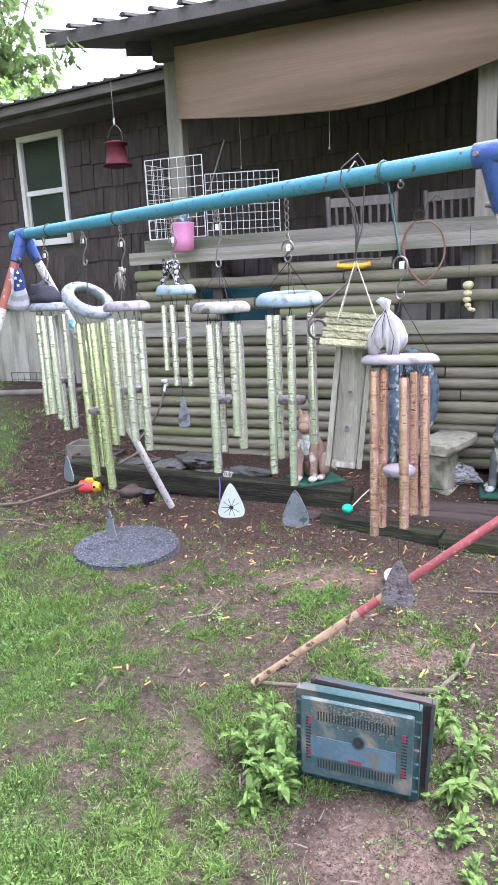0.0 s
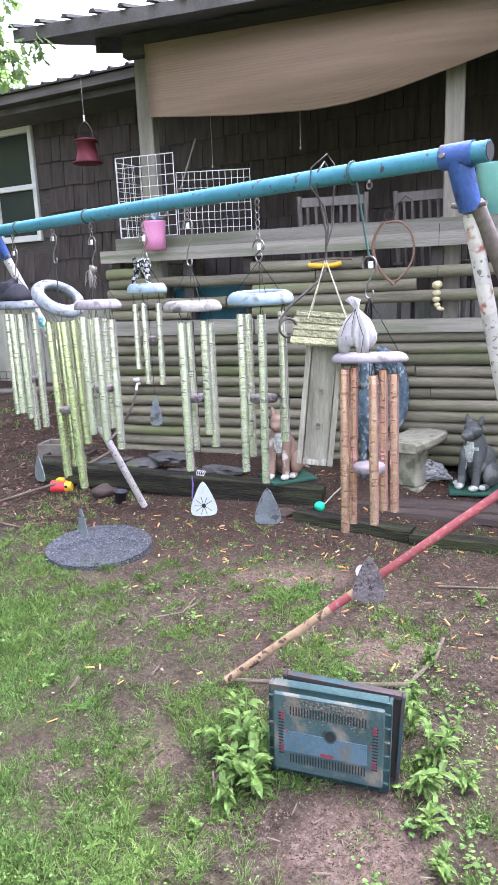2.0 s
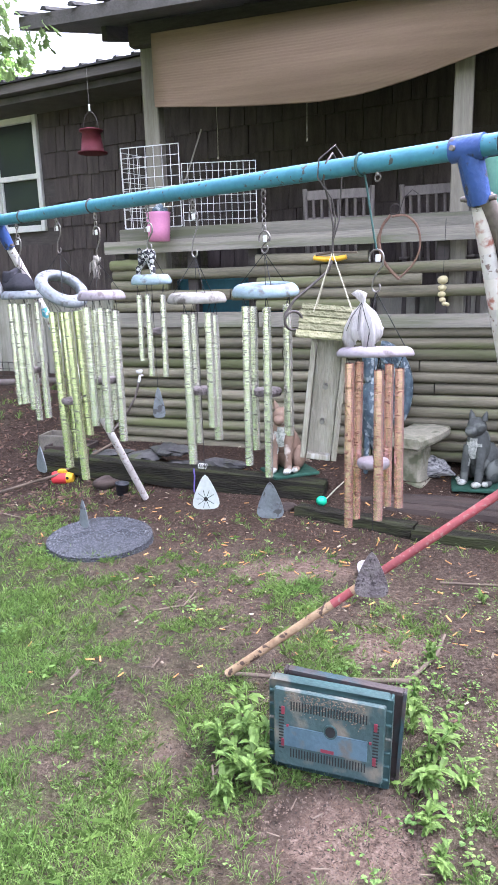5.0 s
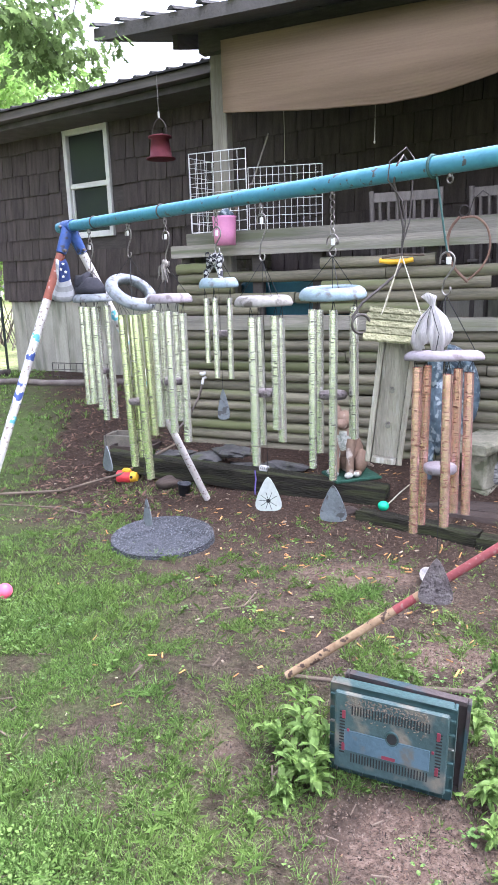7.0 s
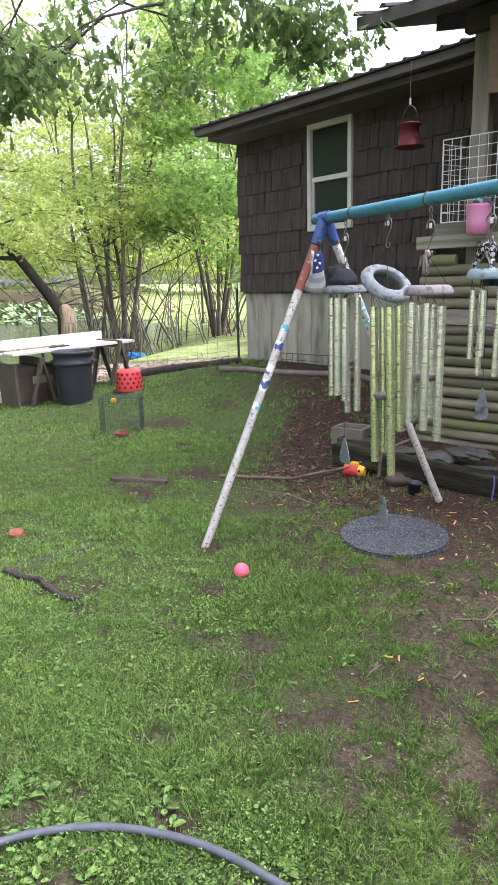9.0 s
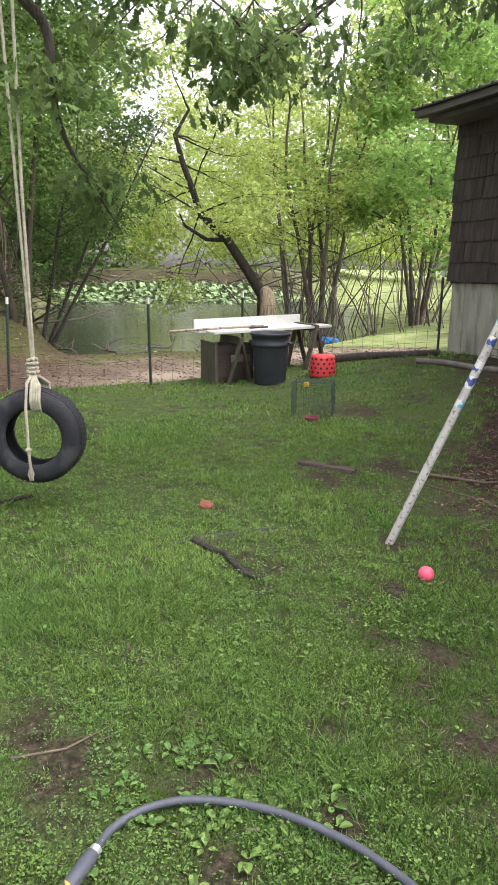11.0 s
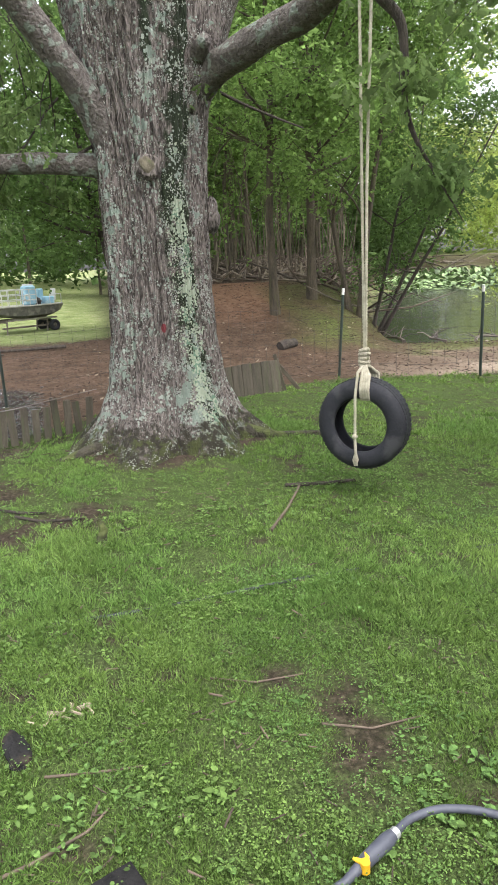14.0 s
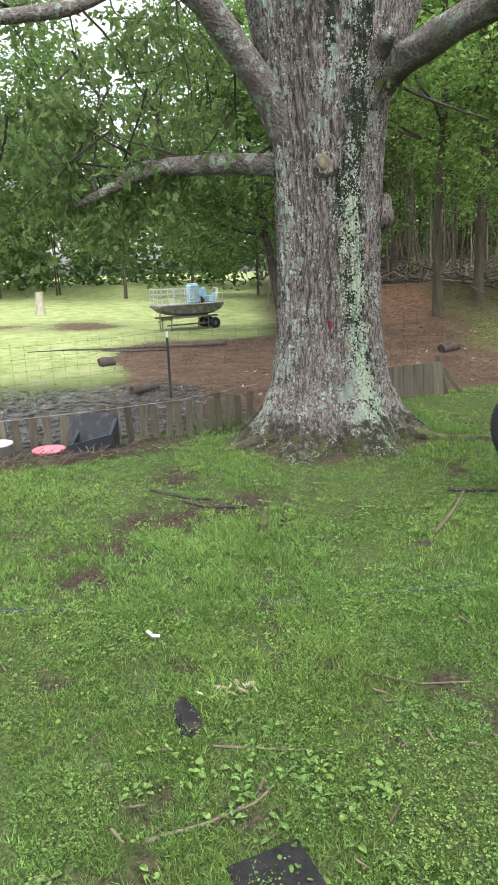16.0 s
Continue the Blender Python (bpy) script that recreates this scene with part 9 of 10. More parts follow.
g.blob((-0.03, -0.02, 0.45), (0.05, 0.05, 0.12), 0.2, 12, 8, seed=2)
for j in range(5):
    r = 0.26 - 0.03 * j
    pts = [(0.02 + r * 0.75 * math.sin(a), 0.03 + 0.012 * j, 0.30 + r * math.cos(a) * 0.95) for a in np.linspace(0.1, 2.5, 14)]
    g.tube(pts, [0.02 + 0.016 * math.sin(math.pi * q / 13) for q in range(14)], 8, wob=0.7)
for sx in (-1, 1):
    g.tube([(sx * 0.04, -0.03, 0.1), (sx * 0.045, -0.05, 0.0), (sx * 0.05, -0.05, -0.17)], [0.03, 0.02, 0.014], 8)
single("glazed_bird", g, M["blue_glaze"], HOUSE @ pose(-0.74, 5.06, 0.33, 0, 0, 10) @ Matrix.Diagonal((1.15, 1.2, 1.42, 1)), "blue grey glazed bird ornament with an arched tail beside the bench", "ornament")
g = Geo().blob((0, 0, 0.07), (0.16, 0.09, 0.085), 0.4, 16, 10, seed=4).tube([(0.1, 0, 0.06), (0.22, -0.01, 0.03)], [0.06, 0.01], 8)
single("striped_ornament", g, mat("striped_grey", (0.42, 0.42, 0.4), (0.04, 0.04, 0.045), 0.8, scale=24, fine=50, stretch=(0.6, 2.5, 2.5), fine_mix=0.15), HOUSE @ pose(-0.35, 5.12, gz(1.35, 5.0) - 0.01, 0, 0, -10), "grey striped lying ornament beside the bench", "ornament")
# green glass lamp, shell, pot, toy
gl = thing("solar_light", pose(0.5, 4.56, gz(0.5, 4.56) + 0.035), "small green glass garden light on its side", "garden light")
part("globe", Geo().blob((0, 0, 0.01), (0.04, 0.04, 0.036), 0.02, 14, 10), mat("green_glass", (0.02, 0.55, 0.3), (0.02, 0.45, 0.25), 0.15, bump=0), gl)
part("stake", Geo().tube([(0.03, 0, 0.02), (0.12, 0.12, 0.06), (0.22, 0.3, 0.07)], 0.005, 6), M["rope"], gl)
g = Geo().lathe([(0.0, 0.0), (0.025, 0.004), (0.043, 0.02), (0.05, 0.04), (0.046, 0.04), (0.038, 0.02), (0.0, 0.006)], 18)
single("shell", g, M["gauze"], pose(0.62, 3.5, gz(0.62, 3.5) + 0.01, 35, 10, 0), "white seashell lying on the soil", "shell")
g = Geo().lathe([(0.0, 0.0), (0.04, 0.0), (0.05, 0.09), (0.055, 0.09), (0.055, 0.1), (0.047, 0.1), (0.037, 0.01), (0, 0.008)], 18)
single("plant_pot", g, M["black_plastic"], pose(-0.99, 5.0, gz(-0.99, 5.0) - 0.005, 0, 6, 0), "small black plastic plant pot on the soil", "pot")
ty = thing("toy_truck", pose(-1.52, 5.32, gz(-1.52, 5.32), 0, 0, -8), "red and yellow plastic toy on the soil", "toy")
part("body", Geo().tube([(-0.08, 0, 0.05), (0.04, 0, 0.05)], 0.05, 14), M["red_plastic"], ty)
part("nose", Geo().tube([(0.04, 0, 0.05), (0.09, 0, 0.05)], [0.048, 0.035], 12), M["yellow_plastic"], ty)
part("top", Geo().box((0.0, 0, 0.105), (0.07, 0.05, 0.03), bev=0.008), M["yellow_plastic"], ty)
part("eye", Geo().tube([(0.055, -0.05, 0.06), (0.055, -0.042, 0.06)], 0.012, 8), M["cord"], ty)
single("ball", Geo().blob((0, 0, 0), (0.042, 0.042, 0.042), 0.02, 20, 14), M["magenta_glow"], pose(-1.655, 3.245, gz(-1.655, 3.245) + 0.038), "small bright pink ball in the grass", "ball")
# drain pipe, wire border, box, tap by the deck
pts = [(-4.3, 8.75), (-3.87, 8.68), (-3.4, 8.5), (-2.9, 8.42), (-2.3, 8.3), (-1.9, 7.9)]
single("drain_pipe", Geo().tube([(x, y, gz(x, y) + 0.03) for x, y in pts], 0.045, 10), M["grey_pipe"], pose(0, 0, 0), "grey plastic drain pipe along the house foot", "drain pipe")
wbx = thing("wire_border", HOUSE @ pose(-6.2, 7.35, 0.36), "low rusty wire border fence at the foundation", "wire border")
part("mesh", grid_panel((0, 0, 0), (1, 0, 0), 1.0, 0.26, 10, 3, 0.004), M["wire"], wbx)
bo = thing("wooden_box", pose(-1.62, 6.05, gz(-1.62, 6.05), 0, 0, -15), "low brown wooden planter box", "box")
for y in (-0.13, 0.13):
    part("side", Geo().box((0, y, 0.04), (0.4, 0.025, 0.09), bev=0.004), M["timber_brown"], bo)
for x in (-0.24, 0.24):
    part("end", Geo().box((x * 0.8, 0, 0.04), (0.025, 0.23, 0.09), bev=0.004), M["timber_brown"], bo)
part("soil", Geo().box((0, 0, 0.03), (0.36, 0.23, 0.06)), M["mulch_bit"], bo)
tp = thing("garden_tap", HOUSE @ pose(-2.79, 5.27, 0.78), "pale garden tap with a dark hose on the deck skirt", "tap")
part("tap", Geo().tube([(0, 0.04, 0.02), (0, -0.02, 0.02), (0, -0.045, -0.03)], 0.013, 8).blob((0, -0.02, 0.06), (0.035, 0.02, 0.018), 0.4, 10, 6), M["white_paint"], tp)
part("hose", Geo().tube([(0, -0.045, -0.03), (-0.03, -0.06, -0.14), (-0.11, -0.07, -0.28), (-0.2, -0.1, -0.40), (-0.24, -0.2, -0.47)], 0.011, 8), M["grey_pipe"], tp)
# purple string on the bed timber
single("purple_string", Geo().tube([(0, 0, 0.16), (0.006, -0.02, 0.1), (-0.004, -0.02, 0.0), (0.0, -0.03, -0.02)], 0.006, 6), mat("purple", (0.13, 0.10, 0.3), rough=0.9), pose(-0.42, 4.92, gz(-0.42, 4.92) + 0.03), "purple string hanging over the bed timber", "string")
# curved stick of hose by the chimes
single("bent_stick", Geo().tube([(-1.28, 5.12, 0.09), (-1.26, 5.1, 0.25), (-1.24, 5.1, 0.36)], [0.012, 0.011, 0.006], 7, wob=0.3), M["dead_stick"], pose(0, 0, 0), "thin upright stick by the bed", "stick")
single("long_vine", Geo().tube([(-2.6, 5.0, gz(-2.6, 5.0) + 0.02), (-2.0, 5.1, gz(-2, 5.1) + 0.02), (-1.55, 5.3, 0.1), (-1.3, 5.42, 0.22), (-1.1, 5.6, 0.3)], 0.012, 7, wob=0.3), M["dead_stick"], pose(0, 0, 0), "long bare vine lying across the soil", "vine")

# ---------------- round rubber stepping stone ----------------
def stepping_stone():
    n, k = 44, 9
    rs_ = np.random.RandomState(3)
    vs = [(0, 0, 0.045)]
    for j in range(1, k + 1):
        r = 0.345 * j / k
        for i in range(n):
            a = 2 * math.pi * i / n
            ridge = 0.03 * math.exp(-((r * math.sin(a) - 0.10 + 1.6 * (r * math.cos(a)) ** 2) / 0.022) ** 2) * (j < k - 1)
            rim = 0.012 * (j in (k - 1, k))
            vs.append((r * math.cos(a), r * math.sin(a), 0.036 + ridge + rim + rs_.uniform(-0.005, 0.005)))
    for i in range(n):
        a = 2 * math.pi * i / n
        vs.append((0.352 * math.cos(a), 0.352 * math.sin(a), -0.03))
    fs = [(0, 1 + i, 1 + (i + 1) % n) for i in range(n)]
    for j in range(k):
        o, p = 1 + j * n, 1 + (j + 1) * n
        fs += [(o + i, p + i, p + (i + 1) % n, o + (i + 1) % n) for i in range(n)]
    return Geo().add(vs, fs)


single("stepping_stone", stepping_stone(), M["rubble"], pose(-0.955, 4.04, gz(-0.955, 4.04) + 0.014, 3, 0, 12) @ Matrix.Diagonal((0.95, 0.9, 0.6, 1)), "round dark recycled-rubber stepping stone on the soil", "stepping stone")

# ---------------- green plastic tray leaning in the weeds ----------------
tray = thing("plastic_tray", Matrix.Translation((0.229, 1.911, 0.012)) @ Matrix(((0.948, 0.025, -0.312, 0), (-0.314, -0.055, -0.943, 0), (-0.026, 0.998, -0.043, 0), (0, 0, 0, 1))) @ Matrix.Diagonal((0.89, 1.12, 1, 1)), "dirty dark green slotted plastic tray standing on edge", "tray")
TW, TH = 0.445, 0.30
g = Geo()
g.box((0, TH / 2, -0.006), (TW, TH, 0.008), bev=0.003)
for x in (-TW / 2 + 0.006, TW / 2 - 0.006):
    g.box((x, TH / 2, -0.02), (0.012, TH, 0.036), bev=0.004)
for y in (0.006, TH - 0.006):
    g.box((0, y, -0.02), (TW - 0.026, 0.012, 0.036), bev=0.004)
part("rim", g, M["tray"], tray)
rib = Geo().box((0, 0, 0), (0.006, 0.022, 0.010), bev=0.002).mesh("rib", M["tray"])
rib_side = Geo().box((0, 0, 0), (0.022, 0.006, 0.010), bev=0.002).mesh("rib", M["tray"])
for k in range(9):
    part("rib", rib, None, tray, m=pose(-TW / 2 + 0.03 + k * 0.048, 0.018, 0.002))
for k in range(6):
    for x in (-TW / 2 + 0.014, TW / 2 - 0.014):
        part("rib", rib_side, None, tray, m=pose(x, 0.035 + k * 0.046, 0.002))
part("panel", Geo().box((0, TH / 2 + 0.005, 0.008), (TW - 0.045, TH - 0.042, 0.018), bev=0.008), M["tray_panel"], tray)
part("band", Geo().box((-0.01, TH / 2 - 0.02, 0.0185), (TW - 0.14, 0.068, 0.004), bev=0.0015), M["tray_blue"], tray, "lighter blue smooth band")
slot, slot_side = Geo().box((0, 0, 0), (0.0045, 0.03, 0.004)).mesh("slot", M["cord"]), Geo().box((0, 0, 0), (0.02, 0.0045, 0.004)).mesh("slot", M["cord"])
for k in range(27):
    x = -0.135 + k * 0.0104
    part("slot", slot, None, tray, m=pose(x, TH - 0.066, 0.0162))
    part("slot", slot, None, tray, m=pose(x, 0.072, 0.0162))
for k in range(14):
    y = 0.085 + k * 0.0105
    part("slot", slot_side, None, tray, m=pose(-TW / 2 + 0.052, y, 0.0162))
    part("slot", slot_side, None, tray, m=pose(TW / 2 - 0.052, y, 0.0162))
part("hole", Geo().tube([(0.01, TH / 2 + 0.022, 0.012), (0.01, TH / 2 + 0.022, 0.0225)], 0.019, 20), M["cord"], tray, "round drain hole")
part("hole_rim", Geo().tube(arc((0.01, TH / 2 + 0.022, 0.02), 0.021, 0, 360, 20, (1, 0, 0), (0, 1, 0)), 0.004, 6, caps=False), M["tray"], tray)
for x, y, w, h in ((-0.165, 0.215, 0.012, 0.026), (-0.165, 0.105, 0.012, 0.026), (0.168, 0.215, 0.012, 0.026), (0.168, 0.1, 0.012, 0.026), (0.0, 0.103, 0.05, 0.012), (-0.148, 0.165, 0.009, 0.009), (0.152, 0.16, 0.009, 0.009)):
    part("red_mark", Geo().box((x, y, 0.0186), (w, h, 0.004), bev=0.0012), M["tray_red"], tray)
g, rr = Geo(), random.Random(4)
for k in range(420):
    x, y = rr.uniform(-0.16, 0.13), TH - 0.024 - abs(rr.gauss(0, 0.03))
    g.blob((x, y, 0.0172), (rr.uniform(0.001, 0.005), rr.uniform(0.001, 0.0035), 0.0012), 0.6, 5, 3, seed=k)
tagged(part("caked_soil", g, M["soil_crust"], tray, "dried soil caked on the tray"), kind="stuff")
tr2 = thing("tray_lid", tray.matrix_basis @ pose(0.03, 0.002, -0.06, -2, 0, -1.5), "second dark plastic tray stacked behind", "tray")
g = Geo()
g.box((0, TH / 2, -0.006), (TW, TH, 0.008), bev=0.003)
for x in (-TW / 2 + 0.006, TW / 2 - 0.006):
    g.box((x, TH / 2, 0.006), (0.012, TH, 0.028), bev=0.004)
for y in (0.006, TH - 0.006):
    g.box((0, y, 0.006), (TW - 0.026, 0.012, 0.028), bev=0.004)
part("body", g, M["tray_dark"], tr2)

# ---------------- leafy weeds round the tray ----------------
rw = np.random.RandomState(17)


def weed_plant(x, y, h, leaves, size, lean=(0.0, 0.0)):
    t = thing("weed_plant", pose(x, y, gz(x, y) - 0.01), "leafy green broad-leaved weed growing in the soil", "weed", "weeds round the tray")
    g = Geo()
    tips = []
    for k in range(3):
        a = rw.uniform(0, 6.28)
        tip = Vector((lean[0] * h + 0.25 * h * math.cos(a), lean[1] * h + 0.25 * h * math.sin(a), h * rw.uniform(0.75, 1.0)))
        g.tube([(0, 0, 0), tip * 0.5 + Vector((0, 0, 0.02)), tip], [0.004, 0.003, 0.002], 5)
        tips.append(tip)
    part("stem", g, M["weed"], t)
    arr = []
    for k in range(int(leaves * 2.5)):
        tip = tips[k % 3]
        b = np.array(tip) * rw.uniform(0.15, 1.0)
        a, e = rw.uniform(0, 6.28), rw.uniform(0.1, 1.15)
        L_ = size * rw.uniform(0.35, 0.95)
        W_ = L_ * rw.uniform(0.13, 0.19)
        s = np.array([-math.sin(a), math.cos(a), 0.0]) * W_
        c, q = [b], b
        for step in range(3):  # a midrib that bends over
            q = q + np.array([math.cos(a) * math.cos(e), math.sin(a) * math.cos(e), math.sin(e)]) * L_ / 3
            c.append(q)
            e -= rw.uniform(0.25, 0.6)
        up = np.array([0, 0, W_ * 0.35])
        for sg in (1, -1):
            arr += [[c[0], c[1], c[1] + s * sg + up, c[0] + s * sg * 0.15][:: sg], [c[1], c[2], c[2] + s * sg * 0.85 + up, c[1] + s * sg + up][:: sg], [c[2], c[3], c[3] - (c[3] - c[2]) * 0.1 + s * sg * 0.1, c[2] + s * sg * 0.85 + up][:: sg]]
    me = array_mesh("leaves", np.array(arr), None, M["weed_leaf"])
    part("leaves", me, None, t)
    return t


for x, y, h, n, sz, ln in ((-0.02, 2.08, 0.17, 20, 0.085, (-0.2, -0.2)), (-0.06, 1.95, 0.15, 20, 0.08, (-0.2, -0.2)), (0.0, 1.88, 0.16, 18, 0.085, (0.1, -0.2)), (-0.12, 2.05, 0.13, 18, 0.075, (-0.2, 0)), (-0.03, 2.2, 0.15, 16, 0.08, (0, 0.1)), (-0.1, 1.84, 0.10, 14, 0.07, (-0.2, -0.2)),
                           (0.02, 2.0, 0.19, 18, 0.09, (-0.1, -0.3)), (0.52, 1.86, 0.14, 20, 0.08, (0.2, -0.2)), (0.58, 1.98, 0.15, 18, 0.085, (0.2, 0)), (0.56, 2.12, 0.17, 16, 0.085, (0.1, 0.2)), (0.50, 1.70, 0.11, 16, 0.07, (0.1, -0.3)), (0.66, 1.86, 0.11, 14, 0.07, (0.2, 0)), (0.68, 2.1, 0.10, 12, 0.065, (0.2, 0)), (0.62, 2.34, 0.09, 12, 0.06, (0, 0)), (0.75, 2.6, 0.08, 10, 0.06, (0, 0)), (0.5, 1.55, 0.09, 12, 0.06, (0, 0)), (0.3, 2.42, 0.08, 10, 0.06, (0, 0)), (0.42, 2.5, 0.07, 10, 0.05, (0, 0)), (0.16, 2.45, 0.06, 9, 0.05, (0, 0)), (-0.2, 1.72, 0.06, 9, 0.05, (0, 0)), (1.15, 3.1, 0.08, 10, 0.06, (0, 0)), (-1.75, 5.62, 0.12, 12, 0.08, (0, 0)), (-1.35, 5.66, 0.14, 14, 0.08, (0, 0)), (0.15, 4.62, 0.09, 10, 0.05, (0, 0))):
    weed_plant(x, y, h, n, sz, ln)

# ---------------- hose, sticks and scraps on the lawn ----------------
hz = lambda x, y, r: (x, y, gz(x, y) + r)
hs = thing("garden_hose", pose(0, 0, 0), "grey garden hose with connector lying in the grass", "hose")
HP = [(-0.25, 1.22), (-0.55, 1.34), (-0.83, 1.425), (-1.07, 1.45), (-1.33, 1.405), (-1.52, 1.30), (-1.62, 1.17), (-1.64, 1.06), (-1.62, 0.985)]
sm = []
for k in range(len(HP) - 1):
    p0, p1, p2, p3 = (Vector(HP[min(max(q, 0), len(HP) - 1)]) for q in (k - 1, k, k + 1, k + 2))
    for j in range(5):
        t = j / 5
        sm.append(0.5 * ((2 * p1) + (p2 - p0) * t + (2 * p0 - 5 * p1 + 4 * p2 - p3) * t * t + (3 * p1 - p0 - 3 * p2 + p3) * t ** 3))
sm.append(Vector(HP[-1]))
part("hose", Geo().tube([hz(p.x, p.y, 0.03) for p in sm], 0.0125, 12), M["hose"], hs)
e0, e1 = Vector(hz(-1.62, 0.985, 0.03)), Vector(hz(-1.575, 0.83, 0.028))
part("collar", Geo().tube([e0, lerp(e0, e1, 0.12)], 0.018, 12), M["aluminium"], hs, "bright metal collar")
part("grip", Geo().tube([lerp(e0, e1, 0.12), lerp(e0, e1, 0.3), lerp(e0, e1, 0.8), lerp(e0, e1, 1.0)], [0.02, 0.024, 0.022, 0.018], 12), M["hose"], hs)
vp = Vector((-1.562, 0.838, gz(-1.56, 0.84) + 0.04))
vg = Geo().tube([vp - Vector((0, 0, 0.02)), vp + Vector((0, 0, 0.012))], 0.014, 12)
for sg in (1, -1):  # two rounded wings
    vg.tube([vp, vp + Vector((-0.016, 0.004 + 0.013 * sg, 0.004)), vp + Vector((-0.03, 0.02 * sg, 0.006))], [0.009, 0.008, 0.004], 8)
part("valve", vg, M["yellow_plastic"], hs, "yellow shut-off valve")
part("hose_end", Geo().tube([e1, Vector(hz(-1.558, 0.77, 0.022)), Vector(hz(-1.55, 0.70, 0.016)), Vector(hz(-1.56, 0.60, 0.014))], [0.017, 0.0125, 0.0125, 0.0125], 12), M["hose"], hs)
irr = [(-3.75, -1.6), (-3.61, -0.77), (-3.52, -0.18), (-3.31, 0.78), (-3.22, 1.6), (-3.17, 2.09), (-3.05, 2.86), (-2.71, 3.31)]
single("buried_pipe", Geo().tube([hz(x, y, -0.004 + 0.014 * math.sin(k * 2.1)) for k, (x, y) in enumerate(irr)], 0.011, 8), M["black_plastic"], pose(0, 0, 0), "thin black water pipe half buried in the lawn", "pipe")
for name, pts, r, label in (
    ("fallen_branch", [(-2.98, 2.84), (-2.82, 2.80), (-2.7, 2.81), (-2.55, 2.72), (-2.42, 2.66), (-2.33, 2.68)], 0.022, "thick dark broken branch lying in the grass"),
    ("fallen_branch", [(-3.9, 1.72), (-4.2, 2.0), (-4.58, 2.30)], 0.013, "thin crooked stick in the grass"),
    ("fallen_branch", [(-4.62, 2.2), (-4.5, 2.45), (-4.44, 2.7)], 0.016, "dark bare stick in the grass"),
    ("fallen_branch", [(-2.36, 0.1), (-2.3, 0.25), (-2.25, 0.42)], 0.006, "thin grey twig in the grass"),
    ("fallen_branch", [(-2.0, -0.16), (-2.02, 0.02), (-2.06, 0.18), (-2.12, 0.26)], 0.007, "thin grey twig in the grass"),
    ("fallen_branch", [(-2.62, 0.8), (-2.5, 0.95), (-2.46, 1.15)], 0.005, "thin pale twig in the grass"),
    ("fallen_branch", [(-2.15, 1.05), (-2.05, 1.2), (-2.02, 1.4)], 0.005, "thin pale twig in the grass"),
    ("fallen_branch", [(0.35, 2.46), (0.62, 2.44), (0.78, 2.62), (0.86, 2.78)], 0.012, "bent brown stalk lying on the soil"),
    ("fallen_branch", [(-0.1, 2.52), (0.15, 2.48), (0.38, 2.42)], 0.009, "pale dry stalk lying on the soil"),
    ("fallen_branch", [(1.0, 3.35), (1.3, 3.3), (1.55, 3.18)], 0.008, "grey twig on the soil"),
    ("fallen_branch", [(-0.5, 3.1), (-0.35, 3.15), (-0.3, 3.3)], 0.006, "thin twig on the soil"),
    ("fallen_branch", [(-1.6, 4.55), (-1.9, 4.75), (-2.4, 4.8)], 0.008, "thin twig on the soil"),
    ("fallen_branch", [(-5.0, 0.3), (-4.8, 0.45), (-4.7, 0.7)], 0.012, "dark twig on the bare patch"),
    ("fallen_branch", [(-5.3, 0.1), (-5.05, 0.35), (-4.95, 0.5)], 0.012, "dark twig on the bare patch"),
):
    single(name, Geo().tube([hz(x, y, r * 0.8) for x, y in pts], [r * (1 - 0.4 * k / len(pts)) for k in range(len(pts))], 7, wob=0.5), M["dead_stick"] if "dark" not in label else M["bark_dark"], pose(0, 0, 0), label, "branch", "fallen sticks")
sx_, sy_ = -4.28, 0.73
single("small_stump", Geo().tube([(0, 0, -0.03), (0.01, 0, 0.03), (0.0, 0.02, 0.08), (-0.015, 0.0, 0.15)], [0.05, 0.034, 0.026, 0.012], 9, wob=0.8), M["root_bark"], pose(sx_, sy_, gz(sx_, sy_)), "small dark rotten stump in the lawn", "stump")
single("bark_slab", Geo().blob((0, 0, 0), (0.10, 0.038, 0.018), 0.5, 18, 9, smooth=False), M["black_scrap"], pose(-2.5, 0.03, gz(-2.5, 0.03) + 0.02, 0, 8, 4), "black slab of bark in the grass", "bark")
single("black_mat", Geo().box((0, 0, 0), (0.19, 0.22, 0.012), bev=0.004), M["black_scrap"], pose(-1.77, 0.18, gz(-1.77, 0.18) + 0.02, 0, 0, 12), "flat black plastic plate in the grass", "plate")
g = Geo().tube([(-0.03, -0.02, 0.010), (0.02, 0.0, 0.012), (0.03, 0.03, 0.010)], 0.008, 8)
single("white_pipe", g, M["white_paint"], pose(-3.14, -0.05, gz(-3.14, -0.05) + 0.02, 0, 0, 0), "small white plastic pipe elbow in the grass", "pipe piece")
single("brick_piece", Geo().blob((0, 0, 0), (0.06, 0.04, 0.035), 0.4, 10, 6, smooth=False), mat("brick_red", (0.3, 0.11, 0.07), (0.2, 0.075, 0.05), 0.9), pose(-3.31, 3.33, gz(-3.31, 3.33) + 0.02), "broken red brick piece in the grass", "brick")

